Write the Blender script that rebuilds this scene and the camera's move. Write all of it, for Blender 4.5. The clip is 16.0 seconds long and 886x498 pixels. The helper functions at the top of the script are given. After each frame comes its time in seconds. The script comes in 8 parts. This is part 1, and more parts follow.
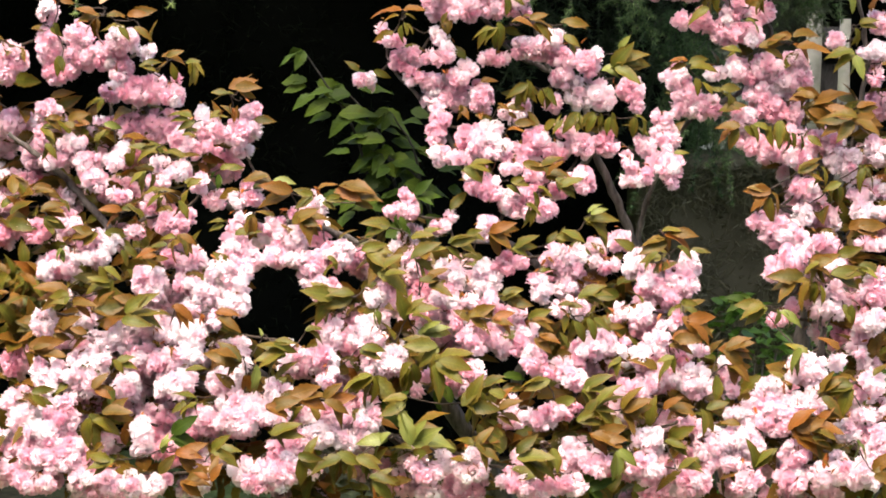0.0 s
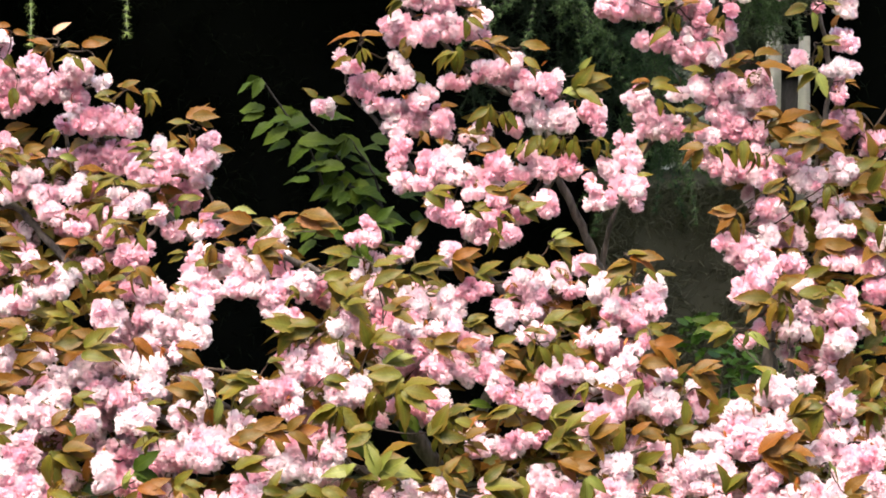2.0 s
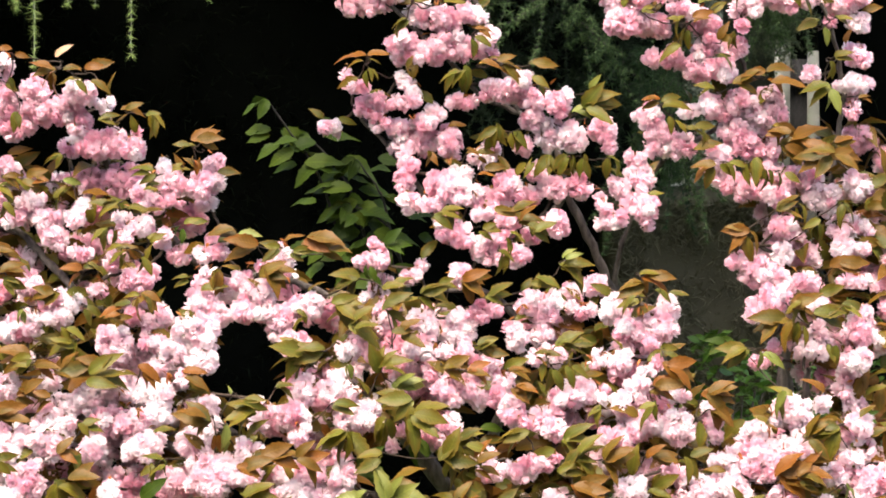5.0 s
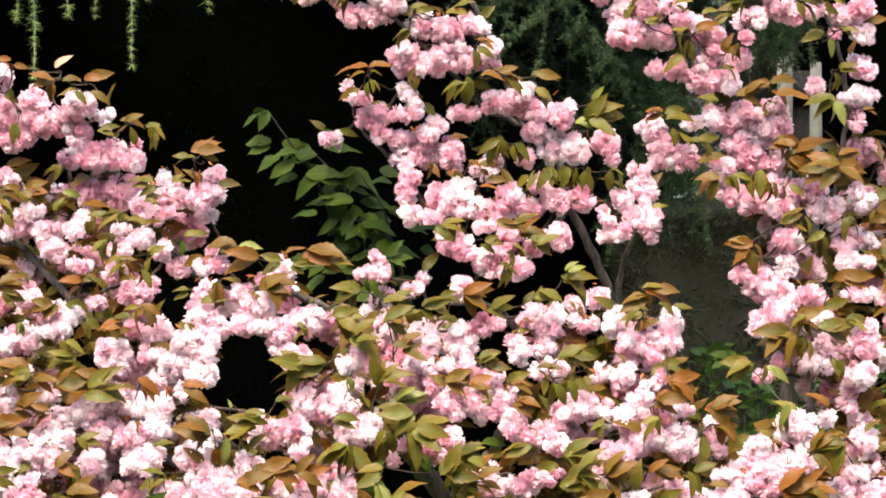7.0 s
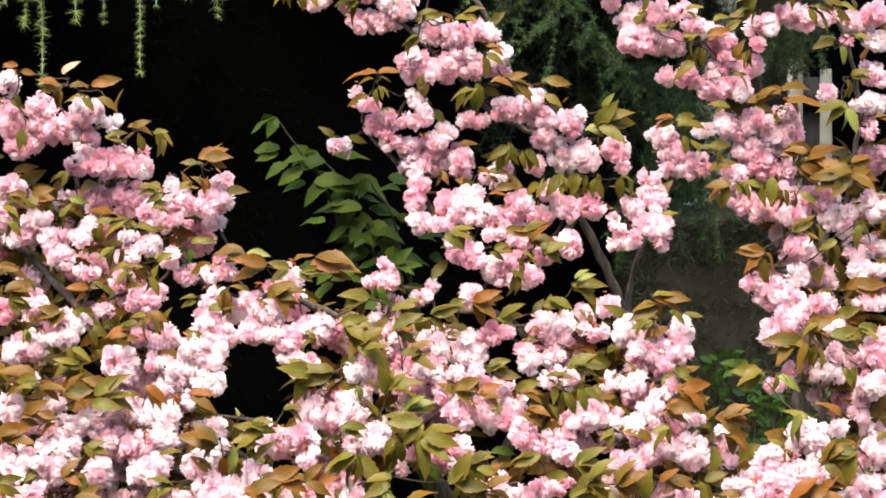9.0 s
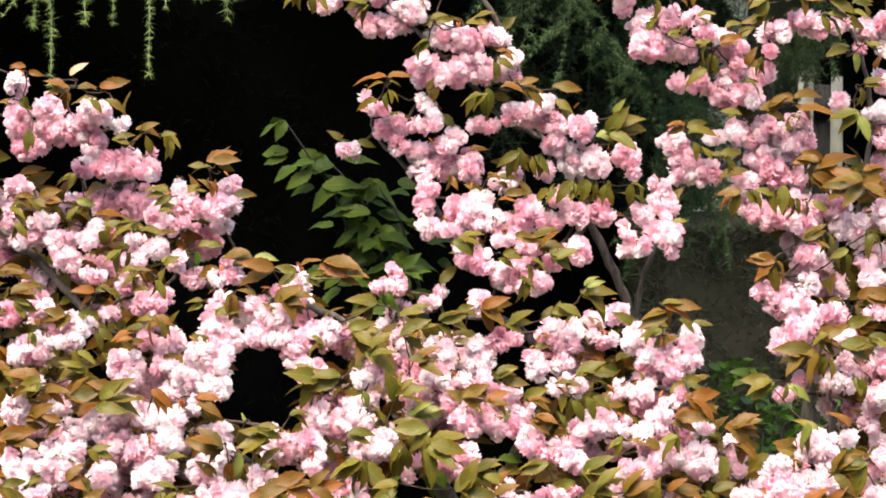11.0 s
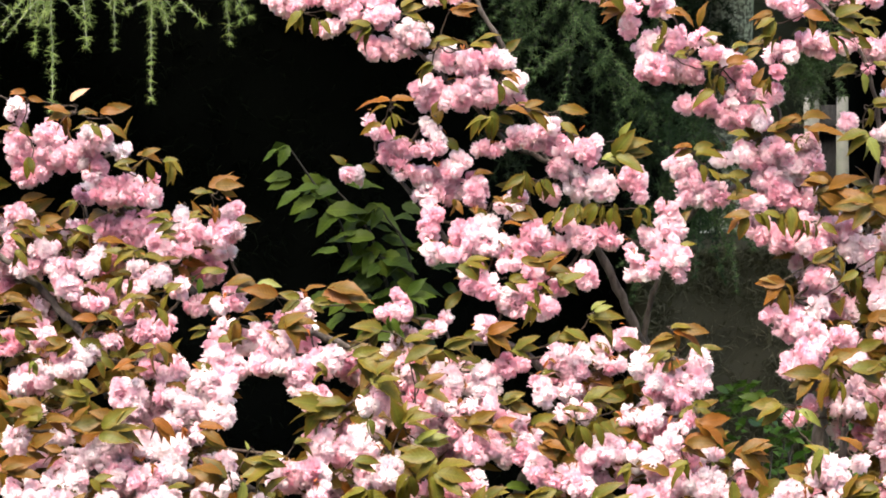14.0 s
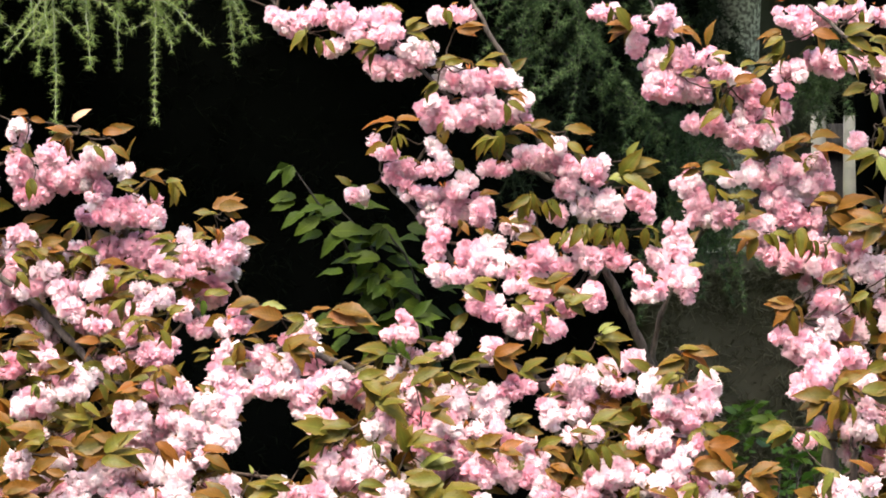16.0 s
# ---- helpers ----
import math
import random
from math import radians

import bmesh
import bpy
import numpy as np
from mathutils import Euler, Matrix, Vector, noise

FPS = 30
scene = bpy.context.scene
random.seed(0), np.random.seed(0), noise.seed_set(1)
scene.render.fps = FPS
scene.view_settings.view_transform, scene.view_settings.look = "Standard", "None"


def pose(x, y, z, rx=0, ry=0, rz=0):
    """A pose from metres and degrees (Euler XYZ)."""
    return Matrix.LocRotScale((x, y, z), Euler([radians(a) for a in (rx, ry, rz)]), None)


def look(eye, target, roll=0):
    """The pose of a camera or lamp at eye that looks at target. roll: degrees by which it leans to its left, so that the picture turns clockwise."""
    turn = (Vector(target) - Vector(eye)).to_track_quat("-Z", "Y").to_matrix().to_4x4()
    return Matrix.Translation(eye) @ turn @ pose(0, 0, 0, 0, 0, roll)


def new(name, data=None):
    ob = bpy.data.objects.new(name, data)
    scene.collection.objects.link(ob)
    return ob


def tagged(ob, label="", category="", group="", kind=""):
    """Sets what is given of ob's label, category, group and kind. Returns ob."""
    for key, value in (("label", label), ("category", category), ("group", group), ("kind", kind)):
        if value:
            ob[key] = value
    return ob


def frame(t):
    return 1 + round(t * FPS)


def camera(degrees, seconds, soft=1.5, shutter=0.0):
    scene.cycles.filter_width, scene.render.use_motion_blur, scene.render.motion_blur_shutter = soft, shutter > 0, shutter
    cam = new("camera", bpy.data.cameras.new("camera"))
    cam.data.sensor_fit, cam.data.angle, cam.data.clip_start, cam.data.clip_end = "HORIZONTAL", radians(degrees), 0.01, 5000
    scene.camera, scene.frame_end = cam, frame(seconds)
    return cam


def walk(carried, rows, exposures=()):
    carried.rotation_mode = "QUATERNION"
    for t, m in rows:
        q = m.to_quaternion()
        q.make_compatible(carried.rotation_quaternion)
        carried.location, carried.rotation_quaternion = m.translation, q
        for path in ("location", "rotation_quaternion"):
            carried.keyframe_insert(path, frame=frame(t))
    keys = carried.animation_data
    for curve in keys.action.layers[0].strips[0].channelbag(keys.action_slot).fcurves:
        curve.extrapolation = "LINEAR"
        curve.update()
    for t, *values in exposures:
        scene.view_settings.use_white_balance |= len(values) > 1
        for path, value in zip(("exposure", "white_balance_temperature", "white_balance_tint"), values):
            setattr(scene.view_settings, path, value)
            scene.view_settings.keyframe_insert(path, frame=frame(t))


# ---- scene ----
cam = camera(20, 16.0, soft=1.8)
walk(cam, [
    (0.0, look((0.0000, -5.5162, 2.8000), (-0.0268, -0.5507, 2.2141), 1.25)),
    (0.5, look((0.0000, -5.4981, 2.8000), (0.0084, -0.5305, 2.2319), 1.09)),
    (1.0, look((0.0000, -5.4811, 2.8000), (0.0227, -0.5121, 2.2443), 0.43)),
    (1.5, look((0.0000, -5.4651, 2.8000), (0.0398, -0.4949, 2.2569), 0.17)),
    (2.0, look((0.0000, -5.4501, 2.8000), (0.0465, -0.4794, 2.2616), 0.27)),
    (2.5, look((0.0000, -5.4359, 2.8000), (0.0413, -0.4650, 2.2637), 0.89)),
    (3.0, look((0.0000, -5.4226, 2.8000), (0.0319, -0.4521, 2.2587), 0.83)),
    (3.5, look((0.0000, -5.4101, 2.8000), (0.0152, -0.4382, 2.2715), -0.07)),
    (4.0, look((0.0000, -5.3983, 2.8000), (0.0225, -0.4248, 2.2866), -0.37)),
    (6.5, look((0.0000, -5.3477, 2.8000), (0.0406, -0.3720, 2.3090), -0.13)),
    (7.0, look((0.0000, -5.3388, 2.8000), (0.0258, -0.3621, 2.3185), -0.22)),
    (7.5, look((0.0000, -5.3303, 2.8000), (0.0100, -0.3536, 2.3182), 0.26)),
    (8.0, look((0.0000, -5.3219, 2.8000), (-0.0014, -0.3454, 2.3156), 0.39)),
    (8.5, look((0.0000, -5.3137, 2.8000), (0.0067, -0.3363, 2.3256), 0.04)),
    (9.0, look((0.0000, -5.3056, 2.8000), (0.0078, -0.3277, 2.3306), -0.16)),
    (11.5, look((0.0000, -5.2643, 2.8000), (-0.0113, -0.2850, 2.3459), 0.37)),
    (12.0, look((0.0000, -5.2555, 2.8000), (0.0033, -0.2752, 2.3573), -0.23)),
    (12.5, look((0.0000, -5.2464, 2.8000), (0.0021, -0.2650, 2.3687), -0.46)),
    (13.0, look((0.0000, -5.2368, 2.8000), (-0.0177, -0.2551, 2.3732), -0.11)),
    (13.5, look((0.0000, -5.2268, 2.8000), (-0.0243, -0.2446, 2.3785), -0.02)),
    (14.0, look((0.0000, -5.2162, 2.8000), (-0.0199, -0.2336, 2.3834), -0.07)),
    (14.5, look((0.0000, -5.2051, 2.8000), (-0.0246, -0.2223, 2.3863), -0.21)),
    (15.0, look((0.0000, -5.1933, 2.8000), (-0.0309, -0.2096, 2.3977), -0.11)),
    (15.5, look((0.0000, -5.1808, 2.8000), (-0.0272, -0.1961, 2.4103), -0.16)),
    (16.0, look((0.0000, -5.1676, 2.8000), (-0.0317, -0.1821, 2.4215), -0.19)),
])

# ---- light ----
SUN_ELEVATION, SUN_AZIMUTH = 64, 200
world = bpy.data.worlds.new("world")
scene.world = world
world.use_nodes = True
wn = world.node_tree
sky = wn.nodes.new("ShaderNodeTexSky")
sky.sky_type, sky.sun_disc = "NISHITA", False
sky.air_density, sky.dust_density = 0.7, 5.0
sky.sun_elevation, sky.sun_rotation = radians(SUN_ELEVATION), radians(SUN_AZIMUTH)
wn.nodes["Background"].inputs["Strength"].default_value = 0.15
wn.links.new(sky.outputs[0], wn.nodes["Background"].inputs["Color"])
lamp = bpy.data.lights.new("sun", "SUN")
lamp.energy, lamp.angle, lamp.color = 1.95, radians(32), (1.0, 0.94, 0.82)
sun = new("sun", lamp)
_e, _a = radians(SUN_ELEVATION), radians(SUN_AZIMUTH)
SUN_FROM = Vector((math.sin(_a) * math.cos(_e), math.cos(_a) * math.cos(_e), math.sin(_e)))
sun.matrix_world = look(SUN_FROM * 30, (0, 0, 0))
scene.view_settings.exposure = 2.24
scene.view_settings.use_white_balance = True
scene.view_settings.white_balance_temperature = 6850


# ---- materials ----
class Nodes:
    """A small helper round one material's node tree."""

    def __init__(self, name):
        self.mat = bpy.data.materials.new(name)
        self.mat.use_nodes = True
        self.t = self.mat.node_tree
        self.bsdf = self.t.nodes["Principled BSDF"]
        self.out = self.t.nodes["Material Output"]

    def add(self, kind, **values):
        n = self.t.nodes.new(kind)
        for key, v in values.items():
            n.inputs[key].default_value = v
        return n

    def link(self, a, b):
        self.t.links.new(a, b)

    def ramp(self, source, *stops):
        n = self.t.nodes.new("ShaderNodeValToRGB")
        while len(n.color_ramp.elements) < len(stops):
            n.color_ramp.elements.new(0.5)
        for e, (pos, col) in zip(n.color_ramp.elements, stops):
            e.position, e.color = pos, (*col, 1)
        self.link(source, n.inputs[0])
        return n.outputs[0]

    def noise(self, scale, detail=4.0, coords="Object"):
        tc = self.t.nodes.new("ShaderNodeTexCoord")
        n = self.add("ShaderNodeTexNoise", Scale=scale, Detail=detail)
        self.link(tc.outputs[coords], n.inputs["Vector"])
        return n.outputs["Fac"]

    def math(self, op, a, b):
        n = self.t.nodes.new("ShaderNodeMath")
        n.operation = op
        for i, v in enumerate((a, b)):
            if isinstance(v, (int, float)):
                n.inputs[i].default_value = v
            else:
                self.link(v, n.inputs[i])
        return n.outputs[0]

    def mix(self, fac, a, b, mode="MIX"):
        n = self.t.nodes.new("ShaderNodeMix")
        n.data_type, n.blend_type = "RGBA", mode
        for socket, v in ((n.inputs[0], fac), (n.inputs[6], a), (n.inputs[7], b)):
            if isinstance(v, tuple):
                socket.default_value = (*v, 1)
            elif isinstance(v, (int, float)):
                socket.default_value = v
            else:
                self.link(v, socket)
        return n.outputs[2]

    def own(self):
        """A number that differs from piece to piece, joined or not."""
        a, b = self.t.nodes.new("ShaderNodeObjectInfo"), self.t.nodes.new("ShaderNodeNewGeometry")
        return self.math("FRACT", self.math("ADD", a.outputs["Random"], b.outputs["Random Per Island"]), 0.0)

    def bump(self, height, strength, distance=0.01):
        n = self.add("ShaderNodeBump", Strength=strength, Distance=distance)
        self.link(height, n.inputs["Height"])
        self.link(n.outputs[0], self.bsdf.inputs["Normal"])

    def finish(self, colour, rough, glow_through=0.0, tint=None):
        self.link(colour, self.bsdf.inputs["Base Color"])
        self.bsdf.inputs["Roughness"].default_value = rough
        if glow_through:
            tr = self.t.nodes.new("ShaderNodeBsdfTranslucent")
            self.link(tint or colour, tr.inputs["Color"])
            m = self.t.nodes.new("ShaderNodeMixShader")
            m.inputs[0].default_value = glow_through
            self.link(self.bsdf.outputs[0], m.inputs[1])
            self.link(tr.outputs[0], m.inputs[2])
            self.link(m.outputs[0], self.out.inputs["Surface"])
        return self.mat


def petal_material(name, pale, mid, deep):
    n = Nodes(name)
    info, geo = n.t.nodes.new("ShaderNodeObjectInfo"), n.t.nodes.new("ShaderNodeNewGeometry")
    by_flower = n.math("MULTIPLY", info.outputs["Random"], 0.5)
    by_petal = n.math("MULTIPLY", geo.outputs["Random Per Island"], 0.3)
    mixed = n.math("ADD", n.math("ADD", by_flower, by_petal), n.math("MULTIPLY", n.noise(90.0, 3.0), 0.2))
    col = n.ramp(mixed, (0.2, pale), (0.5, mid), (0.8, deep))
    n.bsdf.inputs["Specular IOR Level"].default_value = 0.2
    return n.finish(col, 0.65, 0.62)


def leaf_material(name, *tones, gloss=0.32, edge=(0.14, 0.055, 0.008), flush=0.45):
    """A leaf with a paler midrib, faint side veins and a flushed margin and tip."""
    n = Nodes(name)
    col = n.ramp(n.own(), *[(i / (len(tones) - 1), c) for i, c in enumerate(tones)])
    uv = n.add("ShaderNodeUVMap")
    uv.uv_map = "leaf"
    xy = n.t.nodes.new("ShaderNodeSeparateXYZ")
    n.link(uv.outputs[0], xy.inputs[0])
    across, along = n.math("ABSOLUTE", xy.outputs[0], 0.0), xy.outputs[1]
    blotch = n.noise(45.0, 4.0)
    rim = n.math("ADD", n.math("MULTIPLY", across, 0.55), n.math("MULTIPLY", along, 0.5))
    rim = n.math("ADD", rim, n.math("MULTIPLY", blotch, 0.5))
    col = n.mix(n.math("MULTIPLY", n.ramp(rim, (0.62, (0, 0, 0)), (1.15, (1, 1, 1))), flush), col, edge)
    wave = n.math("SINE", n.math("MULTIPLY", n.math("SUBTRACT", along, n.math("MULTIPLY", across, 0.16)), 55.0), 0.0)
    col = n.mix(n.math("MULTIPLY", n.ramp(wave, (0.5, (0, 0, 0)), (1.0, (1, 1, 1))), 0.07), col, n.mix(1.0, col, (1.6, 1.5, 1.3), "MULTIPLY"))
    col = n.mix(n.ramp(across, (0.03, (0.6, 0.6, 0.6)), (0.13, (0, 0, 0))), col, n.mix(1.0, col, (1.5, 1.45, 1.3), "MULTIPLY"))
    n.bump(n.math("ADD", n.noise(140.0, 3.0), n.math("MULTIPLY", wave, 0.25)), 0.25, 0.002)
    n.bsdf.inputs["Specular IOR Level"].default_value = gloss
    return n.finish(col, 0.42, 0.26)


def bark_material(name, dark, light, lichen=None):
    n = Nodes(name)
    tc = n.t.nodes.new("ShaderNodeTexCoord")
    mp = n.t.nodes.new("ShaderNodeMapping")
    mp.inputs["Scale"].default_value = (1, 1, 0.25)
    n.link(tc.outputs["Object"], mp.inputs[0])
    grain = n.add("ShaderNodeTexNoise", Scale=60.0, Detail=8.0, Roughness=0.65)
    n.link(mp.outputs[0], grain.inputs["Vector"])
    col = n.ramp(grain.outputs["Fac"], (0.32, dark), (0.68, light))
    if lichen:
        patch = n.ramp(n.noise(48.0, 10.0), (0.42, (0, 0, 0)), (0.62, (1, 1, 1)))
        col = n.mix(patch, col, lichen)
    n.bump(grain.outputs["Fac"], 0.7, 0.01)
    n.bsdf.inputs["Specular IOR Level"].default_value = 0.15
    return n.finish(col, 0.85)


def needle_material(name, a, b, c):
    n = Nodes(name)
    col = n.ramp(n.own(), (0.0, a), (0.55, b), (1.0, c))
    n.bsdf.inputs["Specular IOR Level"].default_value = 0.0
    return n.finish(col, 1.0, 0.1)


PETAL = petal_material("petals", (0.91, 0.775, 0.815), (0.89, 0.63, 0.71), (0.86, 0.475, 0.585))
# Paler copy: older bloom and sunlight on the flowers are both in its colour.
LIT_PALE_PETAL = petal_material("lit_pale_petals", (0.92, 0.87, 0.885), (0.91, 0.79, 0.825), (0.89, 0.64, 0.71))
ORANGE_LEAF = leaf_material("orange_cherry_leaf", (0.125, 0.041, 0.006), (0.101, 0.043, 0.006), (0.080, 0.044, 0.007), (0.060, 0.040, 0.006), gloss=0.14)
LEAF = leaf_material("bronze_cherry_leaf", (0.098, 0.042, 0.007), (0.074, 0.044, 0.006), (0.082, 0.056, 0.007), (0.050, 0.042, 0.006), (0.040, 0.037, 0.006), gloss=0.14)
OLIVE_LEAF = leaf_material("olive_cherry_leaf", (0.038, 0.041, 0.006), (0.062, 0.060, 0.008), (0.082, 0.070, 0.008), (0.050, 0.056, 0.007), (0.094, 0.090, 0.014), gloss=0.14, flush=0.3)
PALE_LEAF = leaf_material("pale_green_cherry_leaf", (0.099, 0.116, 0.021), (0.120, 0.133, 0.029), (0.086, 0.103, 0.018), gloss=0.2, flush=0.15)
ROSY_LEAF = leaf_material("rosy_unfolding_leaf", (0.34, 0.21, 0.13), (0.4, 0.25, 0.16), gloss=0.2, flush=0.2)
TWIG_BARK = bark_material("brown_twig_bark", (0.018, 0.012, 0.009), (0.055, 0.040, 0.031))
GREEN_LEAF = leaf_material("mature_cherry_leaf", (0.017, 0.032, 0.004), (0.028, 0.047, 0.006), (0.042, 0.062, 0.008), gloss=0.06, edge=(0.03, 0.05, 0.012), flush=0.2)
STALK = leaf_material("flower_stalk", (0.20, 0.062, 0.014), (0.17, 0.05, 0.012), (0.13, 0.065, 0.015), gloss=0.15, flush=0.0)
BARK = bark_material("cherry_bark", (0.022, 0.018, 0.016), (0.125, 0.105, 0.094))
# Darker copy of the cedar bark, without lichen: shade is set into its colour.
SHADE_BARK = bark_material("shade_toned_bark", (0.012, 0.011, 0.01), (0.03, 0.028, 0.026))
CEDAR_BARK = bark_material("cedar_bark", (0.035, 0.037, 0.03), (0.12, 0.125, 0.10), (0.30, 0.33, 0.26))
NEEDLE = needle_material("cedar_needles", (0.018, 0.035, 0.018), (0.03, 0.055, 0.026), (0.05, 0.085, 0.04))
NEW_NEEDLE = needle_material("fresh_cedar_needles", (0.09, 0.14, 0.045), (0.15, 0.20, 0.065), (0.23, 0.28, 0.11))
DULL_HEDGE = needle_material("dull_needles", (0.085, 0.085, 0.052), (0.12, 0.118, 0.075), (0.17, 0.162, 0.105))
GREY_HEDGE = needle_material("grey_green_needles", (0.034, 0.040, 0.030), (0.05, 0.058, 0.043), (0.075, 0.085, 0.062))
# Deep shade is set into this colour, far below real needle tones.
SHADE_HEDGE = needle_material("shade_dark_needles", (0.0025, 0.0035, 0.0025), (0.005, 0.007, 0.0045), (0.010, 0.014, 0.009))
DULL_CORE = needle_material("dull_inner_twigs", (0.043, 0.042, 0.028), (0.062, 0.059, 0.039), (0.08, 0.075, 0.049))
# Screen bodies: shade between the needles is set into a near-black colour.
SHADE_CORE = needle_material("shade_black_core", (0.002, 0.0025, 0.002), (0.003, 0.0035, 0.003), (0.004, 0.005, 0.004))


def ground_material():
    n = Nodes("grass_and_soil")
    patch = n.noise(0.7, 6.0)
    fine = n.noise(22.0, 6.0)
    grass = n.ramp(fine, (0.3, (0.03, 0.07, 0.015)), (0.7, (0.07, 0.14, 0.03)))
    soil = n.ramp(fine, (0.3, (0.05, 0.042, 0.03)), (0.7, (0.12, 0.10, 0.07)))
    n.bump(fine, 0.8, 0.03)
    return n.finish(n.mix(n.ramp(patch, (0.35, (0, 0, 0)), (0.62, (1, 1, 1))), soil, grass), 0.9)


def wall_material():
    n = Nodes("pale_weathered_paint")
    col = n.ramp(n.noise(9.0, 8.0), (0.34, (0.09, 0.10, 0.09)), (0.5, (0.15, 0.16, 0.15)), (0.68, (0.20, 0.205, 0.20)))
    col = n.mix(n.ramp(n.noise(3.0, 5.0), (0.5, (0, 0, 0)), (0.65, (0.7, 0.7, 0.7))), col, (0.16, 0.19, 0.13))
    n.bump(n.noise(40.0, 4.0), 0.3, 0.004)
    return n.finish(col, 0.7)


GROUND, PALE = ground_material(), wall_material()
DARK_GAP = bark_material("dark_gap_fill", (0.012, 0.012, 0.014), (0.03, 0.03, 0.032))


# ---- mesh building ----
def mesh_of(name, chunks):
    """One mesh from chunks of (vertices, faces, material, and for leaves their own (across, along)), all faces of a chunk with the same number of corners."""
    me = bpy.data.meshes.new(name)
    mats, vs, loops, starts, idx, uvs, nv, nl = [], [], [], [], [], [], 0, 0
    for v, f, mat, *uv in chunks:
        if mat not in mats:
            mats.append(mat)
        f = np.asarray(f, dtype=np.int32)
        vs.append(np.asarray(v, dtype=np.float32))
        uvs.append(uv[0] if uv else np.full((len(v), 2), 0.5, dtype=np.float32))
        loops.append((f + nv).ravel())
        starts.append(nl + np.arange(len(f), dtype=np.int32) * f.shape[1])
        idx.append(np.full(len(f), mats.index(mat), dtype=np.int32))
        nv, nl = nv + len(v), nl + f.size
    me.vertices.add(nv)
    me.vertices.foreach_set("co", np.concatenate(vs).ravel())
    me.loops.add(nl)
    me.loops.foreach_set("vertex_index", np.concatenate(loops))
    st = np.concatenate(starts)
    me.polygons.add(len(st))
    me.polygons.foreach_set("loop_start", st)
    for m in mats:
        me.materials.append(m)
    me.polygons.foreach_set("material_index", np.concatenate(idx))
    me.polygons.foreach_set("use_smooth", np.ones(len(st), dtype=bool))
    me.update(calc_edges=True)
    if any(len(c) > 3 for c in chunks):
        me.uv_layers.new(name="leaf").data.foreach_set("uv", np.concatenate(uvs)[np.concatenate(loops)].astype(np.float32).ravel())
    me.validate()
    return me


def part(name, chunks, parent=None, place=None, label=""):
    ob = new(name, mesh_of(name, chunks) if isinstance(chunks, list) else chunks)
    ob.parent = parent
    if place is not None:
        ob.matrix_basis = place
    return tagged(ob, label)


def tube(points, radii, sides=7):
    """A round tapered tube along points, closed at both ends."""
    pts = np.array(points, dtype=float)
    n = len(pts)
    tang = np.gradient(pts, axis=0)
    tang /= np.linalg.norm(tang, axis=1)[:, None] + 1e-9
    side = np.cross(tang, (0.31, 0.92, 0.2))
    side /= np.linalg.norm(side, axis=1)[:, None] + 1e-9
    other = np.cross(tang, side)
    ang = np.arange(sides) * 2 * math.pi / sides
    ring = side[:, None] * np.cos(ang)[None, :, None] + other[:, None] * np.sin(ang)[None, :, None]
    v = (pts[:, None] + ring * np.asarray(radii)[:, None, None]).reshape(-1, 3)
    i, j = np.meshgrid(np.arange(n - 1), np.arange(sides), indexing="ij")
    k = (j + 1) % sides
    f = np.stack([i * sides + j, i * sides + k, (i + 1) * sides + k, (i + 1) * sides + j], -1).reshape(-1, 4)
    return v, f


def smooth_line(points, radii, steps=5, wobble=0.0, seed=1):
    """A Catmull-Rom line through points with its radii."""
    rng = np.random.default_rng(seed)
    p = np.array(points, dtype=float)
    r = np.array(radii, dtype=float)
    q = np.vstack([2 * p[0] - p[1], p, 2 * p[-1] - p[-2]])
    out, rad = [], []
    for i in range(len(p) - 1):
        a, b, c, d = q[i:i + 4]
        for s in np.arange(steps) / steps:
            out.append(0.5 * (2 * b + (c - a) * s + (2 * a - 5 * b + 4 * c - d) * s * s + (3 * b - a - 3 * c + d) * s ** 3))
            rad.append(r[i] * (1 - s) + r[i + 1] * s)
    out.append(p[-1]), rad.append(r[-1])
    out = np.array(out) + rng.normal(0, wobble, (len(out), 3))
    return out, np.array(rad)


def turn_to(direction, spin):
    """The rotation that takes +z to direction and spins about it."""
    return Vector(direction).to_track_quat("Z", "Y").to_matrix() @ Matrix.Rotation(spin, 3, "Z")


def moved(v, rot, shift, size=1.0):
    return v @ (np.array(rot).T * size) + np.array(shift)


def box(x0, y0, z0, x1, y1, z1):
    v = [(x, y, z) for x in (x0, x1) for y in (y0, y1) for z in (z0, z1)]
    return np.array(v), [(0, 1, 3, 2), (4, 6, 7, 5), (0, 4, 5, 1), (2, 3, 7, 6), (0, 2, 6, 4), (1, 5, 7, 3)]


